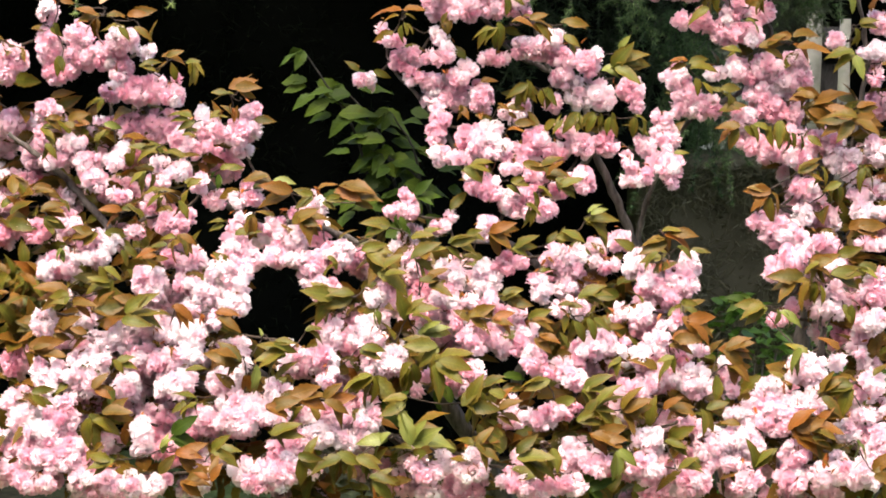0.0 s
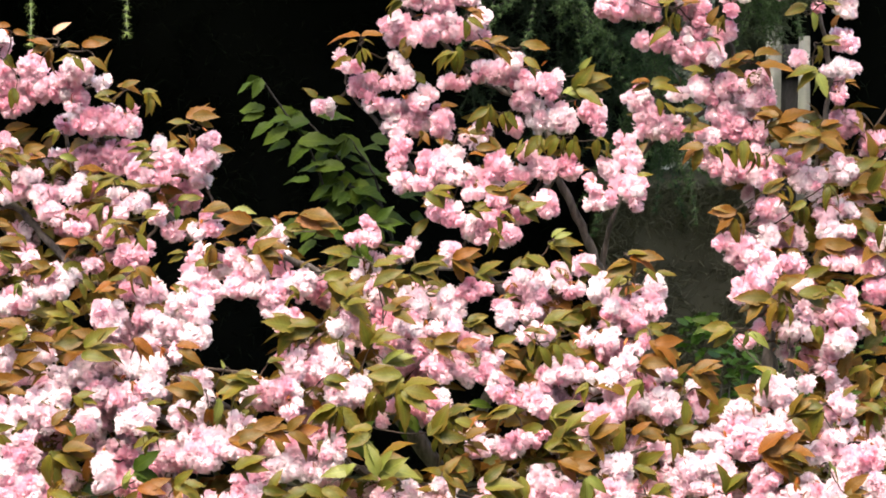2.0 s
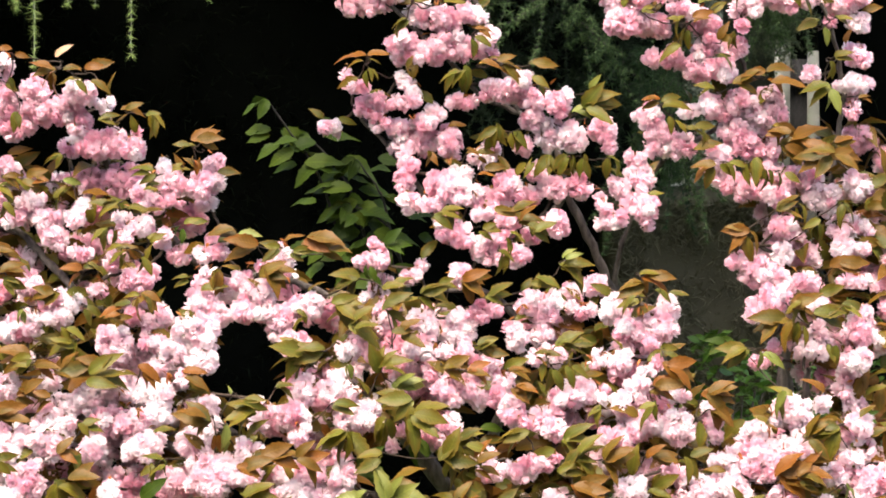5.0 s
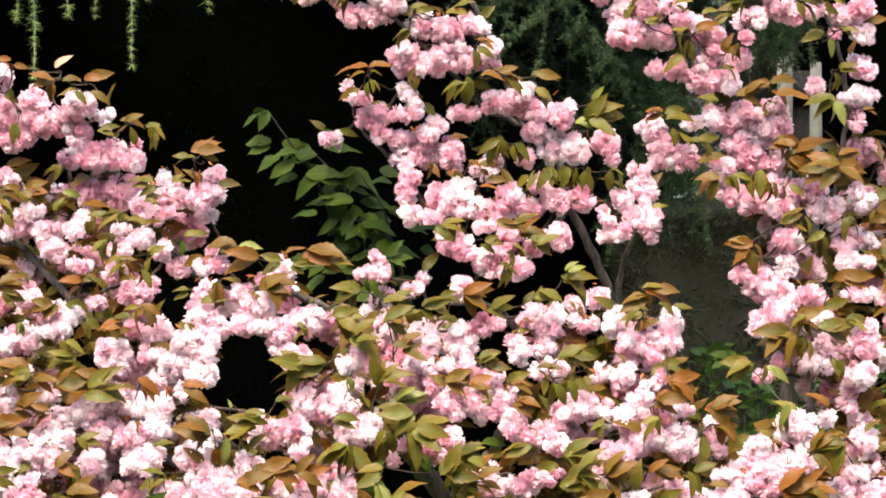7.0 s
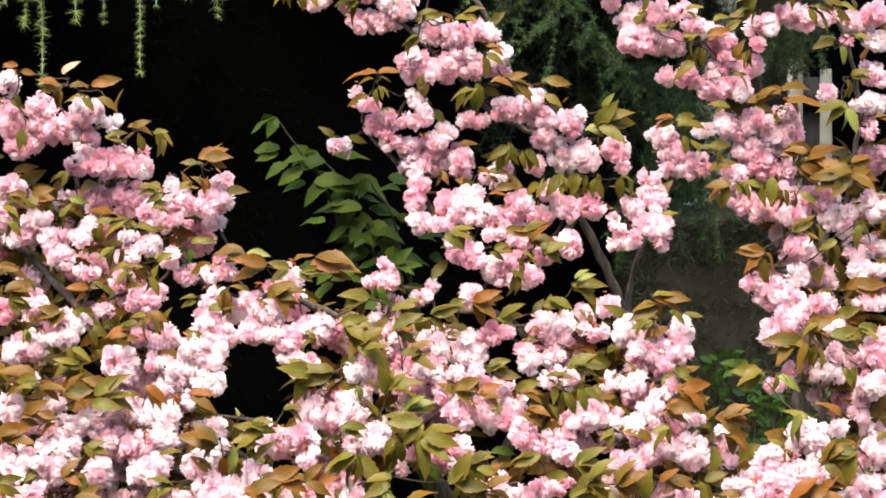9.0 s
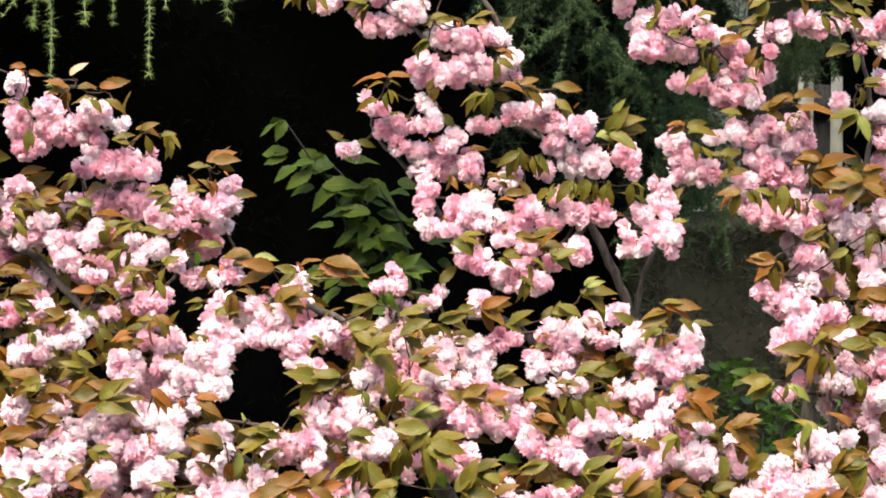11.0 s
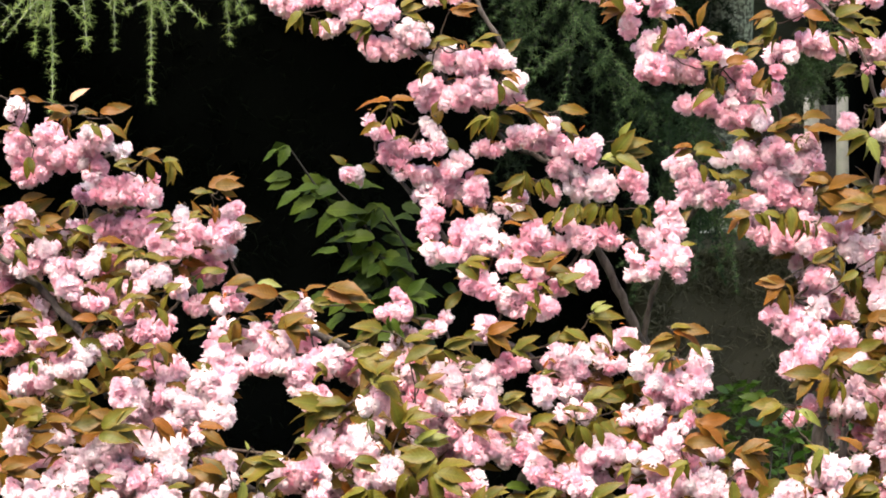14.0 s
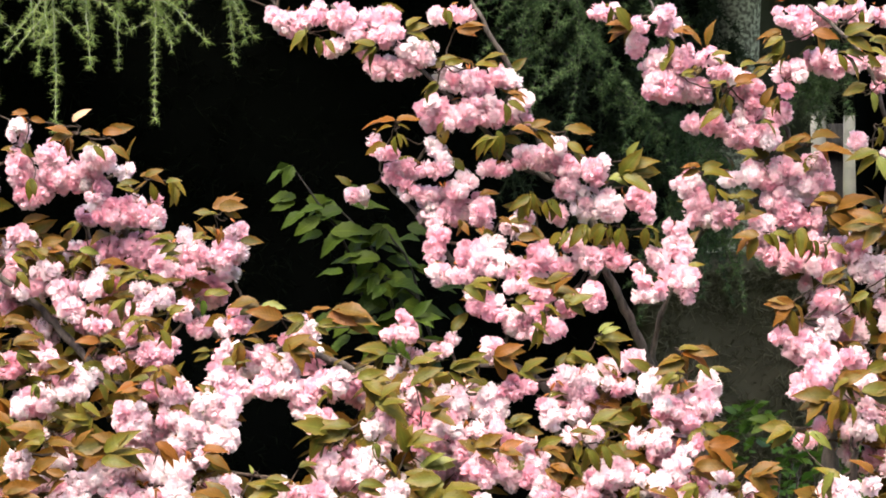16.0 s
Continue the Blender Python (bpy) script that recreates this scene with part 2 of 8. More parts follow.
# ---- blossom and leaf shapes ----
def blossom_shape(seed, openness=1.0, rows=((0.12, 0.35), (0.66, 1.0), (1.0, 0.72))):
    """A double cherry flower: five crowded rings of cupped, notched, ruffled petals round +z."""
    rng = np.random.default_rng(seed)
    vs, fs = [], []
    rings = ((11, 102, 0.0225, -0.003), (10, 82, 0.022, -0.001), (9, 62, 0.0205, 0.001), (7, 42, 0.0185, 0.003), (5, 20, 0.016, 0.004))
    for count, tilt, length, rise in rings:
        first = rng.uniform(0, 6.28)
        for i in range(count):
            az = first + i * 2 * math.pi / count + rng.normal(0, 0.2)
            tl = radians(tilt * openness + rng.normal(0, 15))
            ln = length * rng.uniform(0.78, 1.12)
            wd = ln * rng.uniform(0.27, 0.38)
            radial = np.array((math.cos(az), math.sin(az), 0))
            tang = np.array((-math.sin(az), math.cos(az), 0))
            base, ph = len(vs), rng.uniform(0, 6.28)
            for a, width in rows:
                bend = tl + radians(30) * (0.45 - a)
                for b in (-1, 0, 1):
                    reach = ln * a * (0.84 if (a == 1.0 and b == 0) else 1.0)
                    p = radial * math.sin(bend) * reach + np.array((0, 0, math.cos(bend) * reach + rise))
                    p = p + tang * wd * width * b
                    up = -radial * math.cos(bend) + np.array((0, 0, math.sin(bend)))
                    ruffle = 0.36 * math.sin(ph + b * 3.4 + a * 6) * a
                    p = p + up * wd * (0.3 * abs(b) * width * (1.25 - 0.9 * a) + ruffle) + rng.normal(0, 0.0009 * a, 3)
                    vs.append(p)
            for r in range(len(rows) - 1):
                for c in range(2):
                    k = base + r * 3 + c
                    fs.append((k, k + 1, k + 4, k + 3))
    return np.array(vs), np.array(fs)


LEAF_STEPS = 11


def leaf_shape(seed, length=0.088, width=0.019, droop=0.5, fold=0.35):
    """A pointed oval leaf along +x, folded on its midrib, drooping to its tip, with a toothed edge."""
    rng = np.random.default_rng(seed)
    vs, fs = [], []
    twist = rng.normal(0, 0.25)
    for i in range(LEAF_STEPS + 1):
        a = i / LEAF_STEPS
        half = width * max(0.025, 3.4 * a ** 0.75 * (1 - a) ** 1.1)
        half *= 1 + (0.08 if i % 2 else -0.07)
        x, z = length * a * (1 - 0.12 * droop * a), -length * droop * 0.55 * a * a
        for b in (-1, 0, 1):
            y = half * b
            vs.append((x, y + twist * 0.2 * length * a * a, z + abs(y) * fold + math.sin(a * 9 + seed + b) * half * 0.16 * abs(b) + y * twist * a))
    for i in range(LEAF_STEPS):
        for c in range(2):
            k = i * 3 + c
            fs.append((k, k + 1, k + 4, k + 3))
    return np.array(vs), np.array(fs)


LEAF_UV = np.array([(b, i / LEAF_STEPS) for i in range(LEAF_STEPS + 1) for b in (-1, 0, 1)], dtype=np.float32)
BLOSSOMS = [blossom_shape(s, o) for s, o in ((1, 1.0), (2, 0.92), (3, 1.06), (4, 0.8), (5, 1.0), (6, 0.66))]
DEEP_BLOSSOMS = [blossom_shape(s, 1.0, ((0.3, 0.6), (1.0, 0.9))) for s in range(1, 7)]
LEAVES = [leaf_shape(11, 0.092, 0.0200, 0.4), leaf_shape(12, 0.092, 0.0188, 0.8), leaf_shape(13, 0.088, 0.0172, 1.0, 0.5), leaf_shape(14, 0.1, 0.0215, 0.6, 0.35), leaf_shape(15, 0.072, 0.0105, 0.2, 0.6)]
BROAD = [leaf_shape(21, 0.10, 0.024, 0.45, 0.3), leaf_shape(22, 0.11, 0.027, 0.3, 0.2), leaf_shape(23, 0.09, 0.022, 0.65, 0.3)]
BLOSSOM_MESH = [mesh_of("blossom", [(v, f, PETAL)]) for v, f in BLOSSOMS]
LIT_PALE_MESH = [mesh_of("blossom", [(v, f, LIT_PALE_PETAL)]) for v, f in BLOSSOMS]
def leaf_meshes(material, shapes):
    return [mesh_of("leaf", [(v, f, material, LEAF_UV)]) for v, f in shapes]


LEAF_MESH = {
    "orange": leaf_meshes(ORANGE_LEAF, LEAVES[:4]), "bronze": leaf_meshes(LEAF, LEAVES[:4]),
    "olive": leaf_meshes(OLIVE_LEAF, LEAVES[:4]), "pale": leaf_meshes(PALE_LEAF, LEAVES[:4]),
    "dark": leaf_meshes(GREEN_LEAF, LEAVES[:4]), "rosy": leaf_meshes(ROSY_LEAF, LEAVES[:2]),
    "bract": leaf_meshes(STALK, LEAVES[4:]),
}
GREEN_MESH = [mesh_of("leaf", [(v, f, GREEN_LEAF, LEAF_UV)]) for v, f in BROAD]


def leaf_turn(azimuth, rise, roll):
    return Matrix.Rotation(azimuth, 3, "Z") @ Matrix.Rotation(-rise, 3, "Y") @ Matrix.Rotation(roll, 3, "X")


def m4(rot, shift, size=1.0):
    return Matrix.Translation(shift) @ rot.to_4x4() @ Matrix.Scale(size, 4)


# ---- ground and distance ----
def ground():
    n = 40
    xs = np.concatenate([np.linspace(-14, 14, n), [-600, 600]])
    ys = np.concatenate([np.linspace(-12, 30, n), [-600, 900]])
    xs.sort(), ys.sort()
    v = np.array([(x, y, 0.05 * noise.noise(Vector((x * 0.5, y * 0.5, 0))) if abs(x) < 20 and -20 < y < 40 else 0) for x in xs for y in ys])
    m = len(ys)
    f = [(i * m + j, (i + 1) * m + j, (i + 1) * m + j + 1, i * m + j + 1) for i in range(len(xs) - 1) for j in range(m - 1)]
    tagged(part("ground", [(v, f, GROUND)]), "shaded soil and rough green grass", "ground", kind="structure")


ground()


# ---- the cherry tree ----
cherry = tagged(new("cherry_tree"), "flowering cherry with double pink blossom and bronze young leaves", "tree")
branch_lines, anchors = {}, []
_rng = np.random.default_rng(7)


def limb(key, *points):
    line, rad = smooth_line([p[:3] for p in points], [p[3] for p in points], 6, 0.0015, len(branch_lines) + 3)
    branch_lines[key] = line
    anchors.extend(line[len(line) // 4:])
    v, f = tube(line, rad * (1 + 0.12 * np.sin(np.arange(len(rad)) * 2.1)), 9)
    part("branch", [(v, f, BARK)], cherry)


def twig_to(key, end, thick=0.0028):
    """A thin twig that comes up to end from the nearest wood grown so far; in the end's own coordinates."""
    wood = np.array(anchors)
    d = np.linalg.norm(wood - end, axis=1) + 0.5 * np.maximum(0, wood[:, 2] - end[2]) + 0.5 * np.maximum(0, end[1] - wood[:, 1])
    d[d < 0.008] = 9.0
    start = wood[int(np.argmin(d))]
    back = end + (0, 0.05 if thick < 0.002 else 0.02, -0.006)
    mid = (start + back) / 2 + np.array((0, 0.02, -0.1 * abs(end[0] - start[0]))) + _rng.normal(0, 0.005, 3)
    pts, rad = smooth_line([start, mid, back, end], [thick * 1.3, thick * 1.2, thick * 1.1, thick], 4, 0.001, int(_rng.integers(1e6)))
    anchors.append(back + (0, 0.01, 0))
    v, f = tube(pts - end, rad, 5)
    return v, f, TWIG_BARK


def fan_turn(angle, tilt, face):
    """The turn of a leaf along +x that points at an angle in the upright x-z plane, comes forward by tilt and shows its upper side by face."""
    a, b = radians(angle), radians(tilt)
    d = Vector((math.cos(a) * math.cos(b), -math.sin(b), math.sin(a) * math.cos(b)))
    e = (Vector((0, -1, 0)) - d * -d.y).normalized()
    g = d.cross(e)
    g = -g if g.z < 0 else g
    n = e * math.cos(radians(face)) + g * math.sin(radians(face))
    s = n.cross(d)
    return Matrix(((d.x, s.x, n.x), (d.y, s.y, n.y), (d.z, s.z, n.z)))


def flower_spots(wide, high):
    """Places of flowers heaped round a bunch's middle, with the direction in which each faces."""
    a, c = max(0.003, wide / 2 - 0.0165), max(0.003, high / 2 - 0.0160)
    b = max(0.006, 0.42 * min(wide, high))
    want = max(1, int(round(4 * math.pi * (a + 0.008) * (c + b * 0.6 + 0.016) / 2 / 0.00048)))
    spots = []
    for attempt in range(want * 16):
        d = _rng.normal(0, 1, 3)
        d /= np.linalg.norm(d)
        p = np.array((a * d[0], b * d[1], c * d[2])) * _rng.uniform(0.45, 1.1) + _rng.normal(0, 0.003, 3)
        if all(np.linalg.norm(p - q) > 0.0160 for q, _ in spots):
            spots.append((p, d))
        if len(spots) >= want:
            break
    return spots


def spray(key, x, y, z, wide, high, lit_pale=0.15, joined=False):
    """One hanging bunch of flowers on its stalks; joined deep in the crown, where no flower can be told from the next."""
    top = np.array((x, y + 0.012, z + high * 0.36))
    chunks, flowers = [], []
    for p, d in flower_spots(wide, high):
        q = p - (0, 0.012, high * 0.36)
        face = d * (1.0, 0.8, 1.0) + _rng.normal(0, 0.3, 3) + np.array((0, -0.4, -0.1))
        rot = turn_to(face, _rng.uniform(0, 6.28))
        k = int(_rng.choice(6, p=(0.2, 0.2, 0.18, 0.16, 0.18, 0.08)))
        flowers.append((k, rot, q, _rng.uniform(0.66, 0.97)))
        neck = q - np.array(rot @ Vector((0, 0, 0.006)))
        mid = neck * 0.5 + np.array((d[0], d[1], 0.4)) * 0.012
        chunks.append(tube([(0, 0, 0), mid, neck], (0.0011, 0.0009, 0.0014), 3) + (STALK,))
    rot = leaf_turn(_rng.uniform(0, 6.28), radians(_rng.uniform(-60, 50)), _rng.normal(0, 0.5))
    chunks.append((moved(LEAVES[4][0], rot, _rng.normal(0, 0.01, 3), _rng.uniform(0.2, 0.34)), LEAVES[4][1], STALK))
    bunch = part("flower_spray", [twig_to(key, top)], cherry, Matrix.Translation(top))
    tagged(part("stalk", chunks, bunch), kind="stuff")
    if joined:
        mass = [(moved(DEEP_BLOSSOMS[k][0], rot, q, size), DEEP_BLOSSOMS[k][1], LIT_PALE_PETAL if _rng.random() < lit_pale else PETAL) for k, rot, q, size in flowers]
        for i in range(5):
            v, f = LEAVES[i % 4]
            mass.append((moved(v, leaf_turn(_rng.uniform(0, 6.28), radians(_rng.uniform(-34, 34)), _rng.normal(0, 0.5)), (0, 0, 0.006), 0.9), f, LEAF, LEAF_UV))
        tagged(part("blossoms_and_leaves", mass, bunch, None, "crowded flowers and leaves deep in the crown"), kind="stuff")
        return
    for k, rot, q, size in flowers:
        part("blossom", (LIT_PALE_MESH if _rng.random() < lit_pale else BLOSSOM_MESH)[k], bunch, m4(rot, q, size))
    for i in range(int(_rng.integers(0, 2))):
        rot = fan_turn(_rng.uniform(-20, 200), _rng.uniform(-15, 25), _rng.uniform(10, 75))
        part("leaf", LEAF_MESH["olive" if _rng.random() < 0.5 else "bronze"][int(_rng.integers(4))], bunch, m4(rot, (0, _rng.uniform(-0.03, 0.03), 0.004), _rng.uniform(0.45, 0.7)))


def leaf_fan(key, x, y, z, count, angle, spread, length, kind):
    """A shoot tip whose young leaves fan out round one direction."""
    end = np.array((x, y, z))
    tuft = part("leafy_twig", [twig_to(key, end, 0.0013)], cherry, Matrix.Translation(end))
    for i in range(count):
        turn = angle + (spread + 9 * count) * ((i + 0.5) / count - 0.5) + _rng.normal(0, 6)
        rot = fan_turn(turn, _rng.uniform(-8, 32), _rng.uniform(15, 78))
        meshes = LEAF_MESH[kind]
        size = length / 0.09 * _rng.uniform(0.7, 1.12)
        part("leaf", meshes[int(_rng.integers(len(meshes)))], tuft, m4(rot, _rng.normal(0, 0.005, 3) * (1, 1.5, 1), size))


def back_leaves(key, x, y, z, count):
    """Leaves deep in the crown, too close together to tell apart."""
    end = np.array((x, y, z))
    tuft = part("leafy_twig", [twig_to(key, end, 0.0016)], cherry, Matrix.Translation(end))
    chunks = []
    for i in range(count):
        v, f = LEAVES[int(_rng.integers(4))]
        rot = fan_turn(_rng.uniform(-70, 250), _rng.uniform(-40, 40), _rng.uniform(10, 80))
        tone = (LEAF, OLIVE_LEAF, OLIVE_LEAF, ORANGE_LEAF)[int(_rng.integers(4))]
        chunks.append((moved(v, rot, _rng.normal(0, 1, 3) * (0.026, 0.03, 0.02), _rng.uniform(0.55, 0.85)), f, tone, LEAF_UV))
    tagged(part("foliage", chunks, tuft), kind="stuff")


def cherry_trunk():
    a, b = np.array((0.24, 0.22, 0.0)), np.array((0.284, 0.250, 1.090))
    line, rad = smooth_line([a - (0, 0, 0.05), a * 0.6 + b * 0.4 + (0.03, 0.02, 0), b + (0, 0, 0.02)], [0.13, 0.085, 0.062], 7, 0.004, 5)
    v, f = tube(line, rad, 14)
    part("trunk", [(v, f, BARK)], cherry)


cherry_trunk()
limb("branch_a", (0.289, 0.350, 1.059, 0.0425), (0.435, 0.300, 1.551, 0.0306), (0.525, 0.220, 1.932, 0.0187), (0.417, 0.125, 2.129, 0.0106), (0.358, 0.100, 2.253, 0.0098), (0.304, 0.100, 2.368, 0.0089), (0.277, 0.120, 2.468, 0.0093), (0.199, 0.140, 2.539, 0.0065), (0.114, 0.100, 2.583, 0.0058), (0.066, 0.030, 2.638, 0.0054), (-0.098, 0.000, 2.791, 0.0047), (-0.261, 0.000, 2.907, 0.0036))
limb("branch_b", (0.304, 0.100, 2.368, 0.0076), (0.187, 0.100, 2.241, 0.0068), (0.043, 0.040, 2.319, 0.0068), (-0.075, 0.030, 2.462, 0.0051), (-0.152, 0.020, 2.551, 0.0029), (-0.162, 0.000, 2.610, 0.0018))
limb("branch_c", (0.438, 0.200, 2.075, 0.0120), (0.415, 0.170, 2.179, 0.0066), (0.443, 0.130, 2.295, 0.0056), (0.491, 0.100, 2.408, 0.0056), (0.537, 0.060, 2.464, 0.0056), (0.617, 0.040, 2.507, 0.0052), (0.681, 0.030, 2.582, 0.0050), (0.662, 0.030, 2.678, 0.0046), (0.580, 0.030, 2.714, 0.0042), (0.481, 0.030, 2.773, 0.0036), (0.420, 0.030, 2.868, 0.0030), (0.378, 0.030, 2.951, 0.0022))
limb("branch_d", (0.289, 0.350, 1.059, 0.0425), (0.626, 0.200, 1.448, 0.0289), (0.765, 0.080, 1.784, 0.0204), (0.787, 0.090, 2.025, 0.0161), (0.851, 0.050, 2.199, 0.0076), (0.884, 0.060, 2.472, 0.0064), (0.898, 0.050, 2.602, 0.0050), (0.831, -0.020, 2.791, 0.0043), (0.714, -0.020, 2.906, 0.0036))
limb("branch_e", (0.289, 0.350, 1.059, 0.0425), (0.181, 0.220, 1.405, 0.0306), (0.080, 0.100, 1.645, 0.0221), (-0.052, 0.040, 1.840, 0.0170), (-0.220, 0.070, 1.980, 0.0136), (-0.362, 0.060, 2.102, 0.0102), (-0.510, 0.000, 2.240, 0.0093), (-0.582, 0.020, 2.321, 0.0076), (-0.690, 0.040, 2.438, 0.0072), (-0.774, 0.060, 2.543, 0.0043), (-0.902, 0.050, 2.602, 0.0029))
limb("branch_f", (-0.052, 0.040, 1.840, 0.0127), (-0.168, -0.060, 2.118, 0.0093), (-0.304, -0.115, 2.206, 0.0068), (-0.397, -0.100, 2.216, 0.0043))
limb("branch_g", (0.289, 0.350, 1.059, 0.0425), (0.019, 0.050, 1.424, 0.0281), (-0.212, -0.150, 1.711, 0.0187), (-0.464, -0.150, 1.921, 0.0136), (-0.625, -0.135, 2.070, 0.0102), (-0.781, -0.080, 2.214, 0.0085), (-0.873, -0.040, 2.303, 0.0076), (-0.983, -0.040, 2.385, 0.0051))
limb("branch_h", (0.080, 0.100, 1.645, 0.0187), (0.137, 0.000, 1.847, 0.0127), (0.205, -0.070, 2.049, 0.0085), (0.134, -0.100, 2.169, 0.0068), (-0.005, -0.105, 2.182, 0.0043))
limb("branch_i", (0.289, 0.350, 1.059, 0.0425), (0.339, 0.150, 1.373, 0.0289), (0.375, 0.000, 1.631, 0.0204), (0.367, -0.100, 1.818, 0.0136), (0.437, -0.080, 1.980, 0.0093), (0.488, -0.140, 2.174, 0.0059))
limb("branch_j", (-0.212, -0.150, 1.711, 0.0153), (-0.405, -0.320, 1.838, 0.0110), (-0.599, -0.360, 1.924, 0.0085), (-0.775, -0.360, 1.980, 0.0051))
limb("branch_k", (0.765, 0.080, 1.784, 0.0153), (0.762, -0.250, 1.904, 0.0102), (0.765, -0.360, 2.047, 0.0059))
limb("branch_l", (0.375, 0.000, 1.631, 0.0153), (0.532, -0.300, 1.744, 0.0102), (0.719, -0.320, 1.793, 0.0059))
limb("branch_m", (0.080, 0.100, 1.645, 0.0153), (-0.094, -0.300, 1.766, 0.0102), (-0.181, -0.350, 1.833, 0.0051))
limb("branch_n", (0.199, 0.140, 2.539, 0.0058), (0.156, 0.100, 2.660, 0.0058), (0.125, 0.050, 2.744, 0.0054), (0.065, 0.020, 2.849, 0.0050), (0.019, 0.020, 2.930, 0.0036))
limb("branch_o", (0.787, 0.090, 2.025, 0.0102), (0.878, 0.067, 2.179, 0.0076), (0.970, 0.060, 2.257, 0.0051))
limb("branch_p", (0.852, 0.060, 2.143, 0.0062), (0.802, 0.000, 2.205, 0.0050), (0.727, -0.060, 2.253, 0.0042), (0.656, -0.100, 2.287, 0.0030))
spray("branch_e", -0.997, -0.027, 2.541, 0.113, 0.101, 0.2, joined=True)
spray("branch_a", 0.219, 0.045, 2.964, 0.101, 0.076)
spray("branch_a", 0.437, -0.209, 1.630, 0.148, 0.098, 0.2, joined=True)
spray("branch_g", -0.315, -0.296, 1.631, 0.124, 0.090, 0.2, joined=True)
spray("branch_g", -0.322, -0.251, 1.639, 0.135, 0.082, 0.2, joined=True)
spray("branch_a", -0.240, -0.003, 2.879, 0.069, 0.065, 0.12)
spray("branch_a", -0.209, 0.001, 2.854, 0.063, 0.049, 0.12)
spray("branch_b", -0.171, 0.014, 2.620, 0.033, 0.052, 0.12)
spray("branch_j", -0.741, -0.379, 1.975, 0.083, 0.061, 0.90)
spray("branch_a", -0.150, -0.008, 2.850, 0.076, 0.055, 0.12)
spray("branch_c", 0.595, 0.013, 2.698, 0.069, 0.074, 0.12)
spray("branch_a", -0.117, 0.007, 2.781, 0.092, 0.061, 0.12)
spray("branch_b", -0.148, -0.019, 2.607, 0.058, 0.040, 0.12)
spray("branch_d", 0.863, -0.002, 2.738, 0.035, 0.031, 0.12)
spray("branch_a", -0.075, -0.012, 2.800, 0.066, 0.045, 0.90)
spray("branch_d", 0.812, -0.002, 2.781, 0.056, 0.048, 0.12)
spray("branch_b", -0.127, 0.012, 2.564, 0.059, 0.053, 0.12)
spray("branch_d", 0.752, 0.006, 2.884, 0.070, 0.047, 0.12)
spray("branch_c", 0.430, 0.003, 2.858, 0.063, 0.049, 0.12)
spray("branch_n", 0.107, 0.016, 2.756, 0.059, 0.031, 0.90)
spray("branch_d", 0.711, 0.004, 2.887, 0.057, 0.041, 0.12)
spray("branch_a", -0.084, -0.009, 2.819, 0.095, 0.049, 0.90)
spray("branch_n", 0.006, 0.019, 2.890, 0.063, 0.040, 0.12)
spray("branch_b", -0.054, 0.013, 2.480, 0.049, 0.053, 0.12)
spray("branch_j", -0.645, -0.386, 1.954, 0.083, 0.075, 0.29)
spray("branch_m", -0.195, -0.358, 1.864, 0.098, 0.044, 0.32)
spray("branch_a", 0.014, -0.013, 2.689, 0.066, 0.067, 0.12)
spray("branch_a", -0.016, 0.018, 2.761, 0.066, 0.065, 0.90)
spray("branch_c", 0.515, 0.001, 2.802, 0.055, 0.042, 0.12)
spray("branch_n", 0.083, 0.019, 2.758, 0.046, 0.058, 0.12)
spray("branch_a", -0.293, 0.009, 2.888, 0.069, 0.047, 0.12)
spray("branch_c", 0.536, -0.004, 2.769, 0.062, 0.048, 0.12)
spray("branch_d", 0.706, -0.012, 2.860, 0.063, 0.056, 0.12)
spray("branch_f", -0.302, -0.074, 2.211, 0.048, 0.041, 0.19)
spray("branch_h", -0.036, -0.102, 2.210, 0.064, 0.043, 0.19)
spray("branch_f", -0.187, -0.104, 2.109, 0.061, 0.033, 0.50)
spray("branch_a", -0.192, 0.018, 2.810, 0.046, 0.023, 0.12)
spray("branch_e", -0.836, 0.018, 2.599, 0.067, 0.071, 0.12)
spray("branch_b", -0.099, -0.013, 2.529, 0.054, 0.053, 0.12)
spray("branch_c", 0.419, -0.015, 2.888, 0.056, 0.040, 0.12)
spray("branch_e", -0.777, 0.017, 2.559, 0.080, 0.081, 0.12)
spray("branch_a", -0.054, -0.008, 2.695, 0.072, 0.067, 0.12)
spray("branch_a", -0.160, 0.016, 2.884, 0.082, 0.053, 0.12)
spray("branch_a", -0.034, -0.006, 2.677, 0.079, 0.067, 0.12)
spray("branch_e", -0.710, 0.002, 2.481, 0.080, 0.072, 0.12)
spray("branch_e", -0.904, 0.010, 2.577, 0.060, 0.089, 0.12)
spray("branch_e", -0.831, 0.010, 2.558, 0.091, 0.065, 0.12)
spray("branch_a", -0.165, 0.002, 2.781, 0.066, 0.048, 0.12)
spray("branch_f", -0.136, -0.065, 2.153, 0.052, 0.051, 0.50)
spray("branch_g", -0.906, -0.059, 2.382, 0.036, 0.055, 0.13)
spray("branch_c", 0.484, 0.019, 2.735, 0.087, 0.064, 0.12)
spray("branch_b", -0.058, 0.018, 2.515, 0.079, 0.054, 0.12)
spray("branch_d", 0.910, 0.070, 2.667, 0.043, 0.049, 0.50)
spray("branch_d", 0.671, -0.013, 2.882, 0.063, 0.053, 0.12)
spray("branch_c", 0.604, 0.004, 2.737, 0.045, 0.042, 0.12)
spray("branch_c", 0.576, -0.003, 2.645, 0.082, 0.074, 0.12)
spray("branch_e", -0.673, 0.016, 2.486, 0.060, 0.078, 0.12)
spray("branch_d", 0.882, 0.020, 2.778, 0.083, 0.055, 0.12)
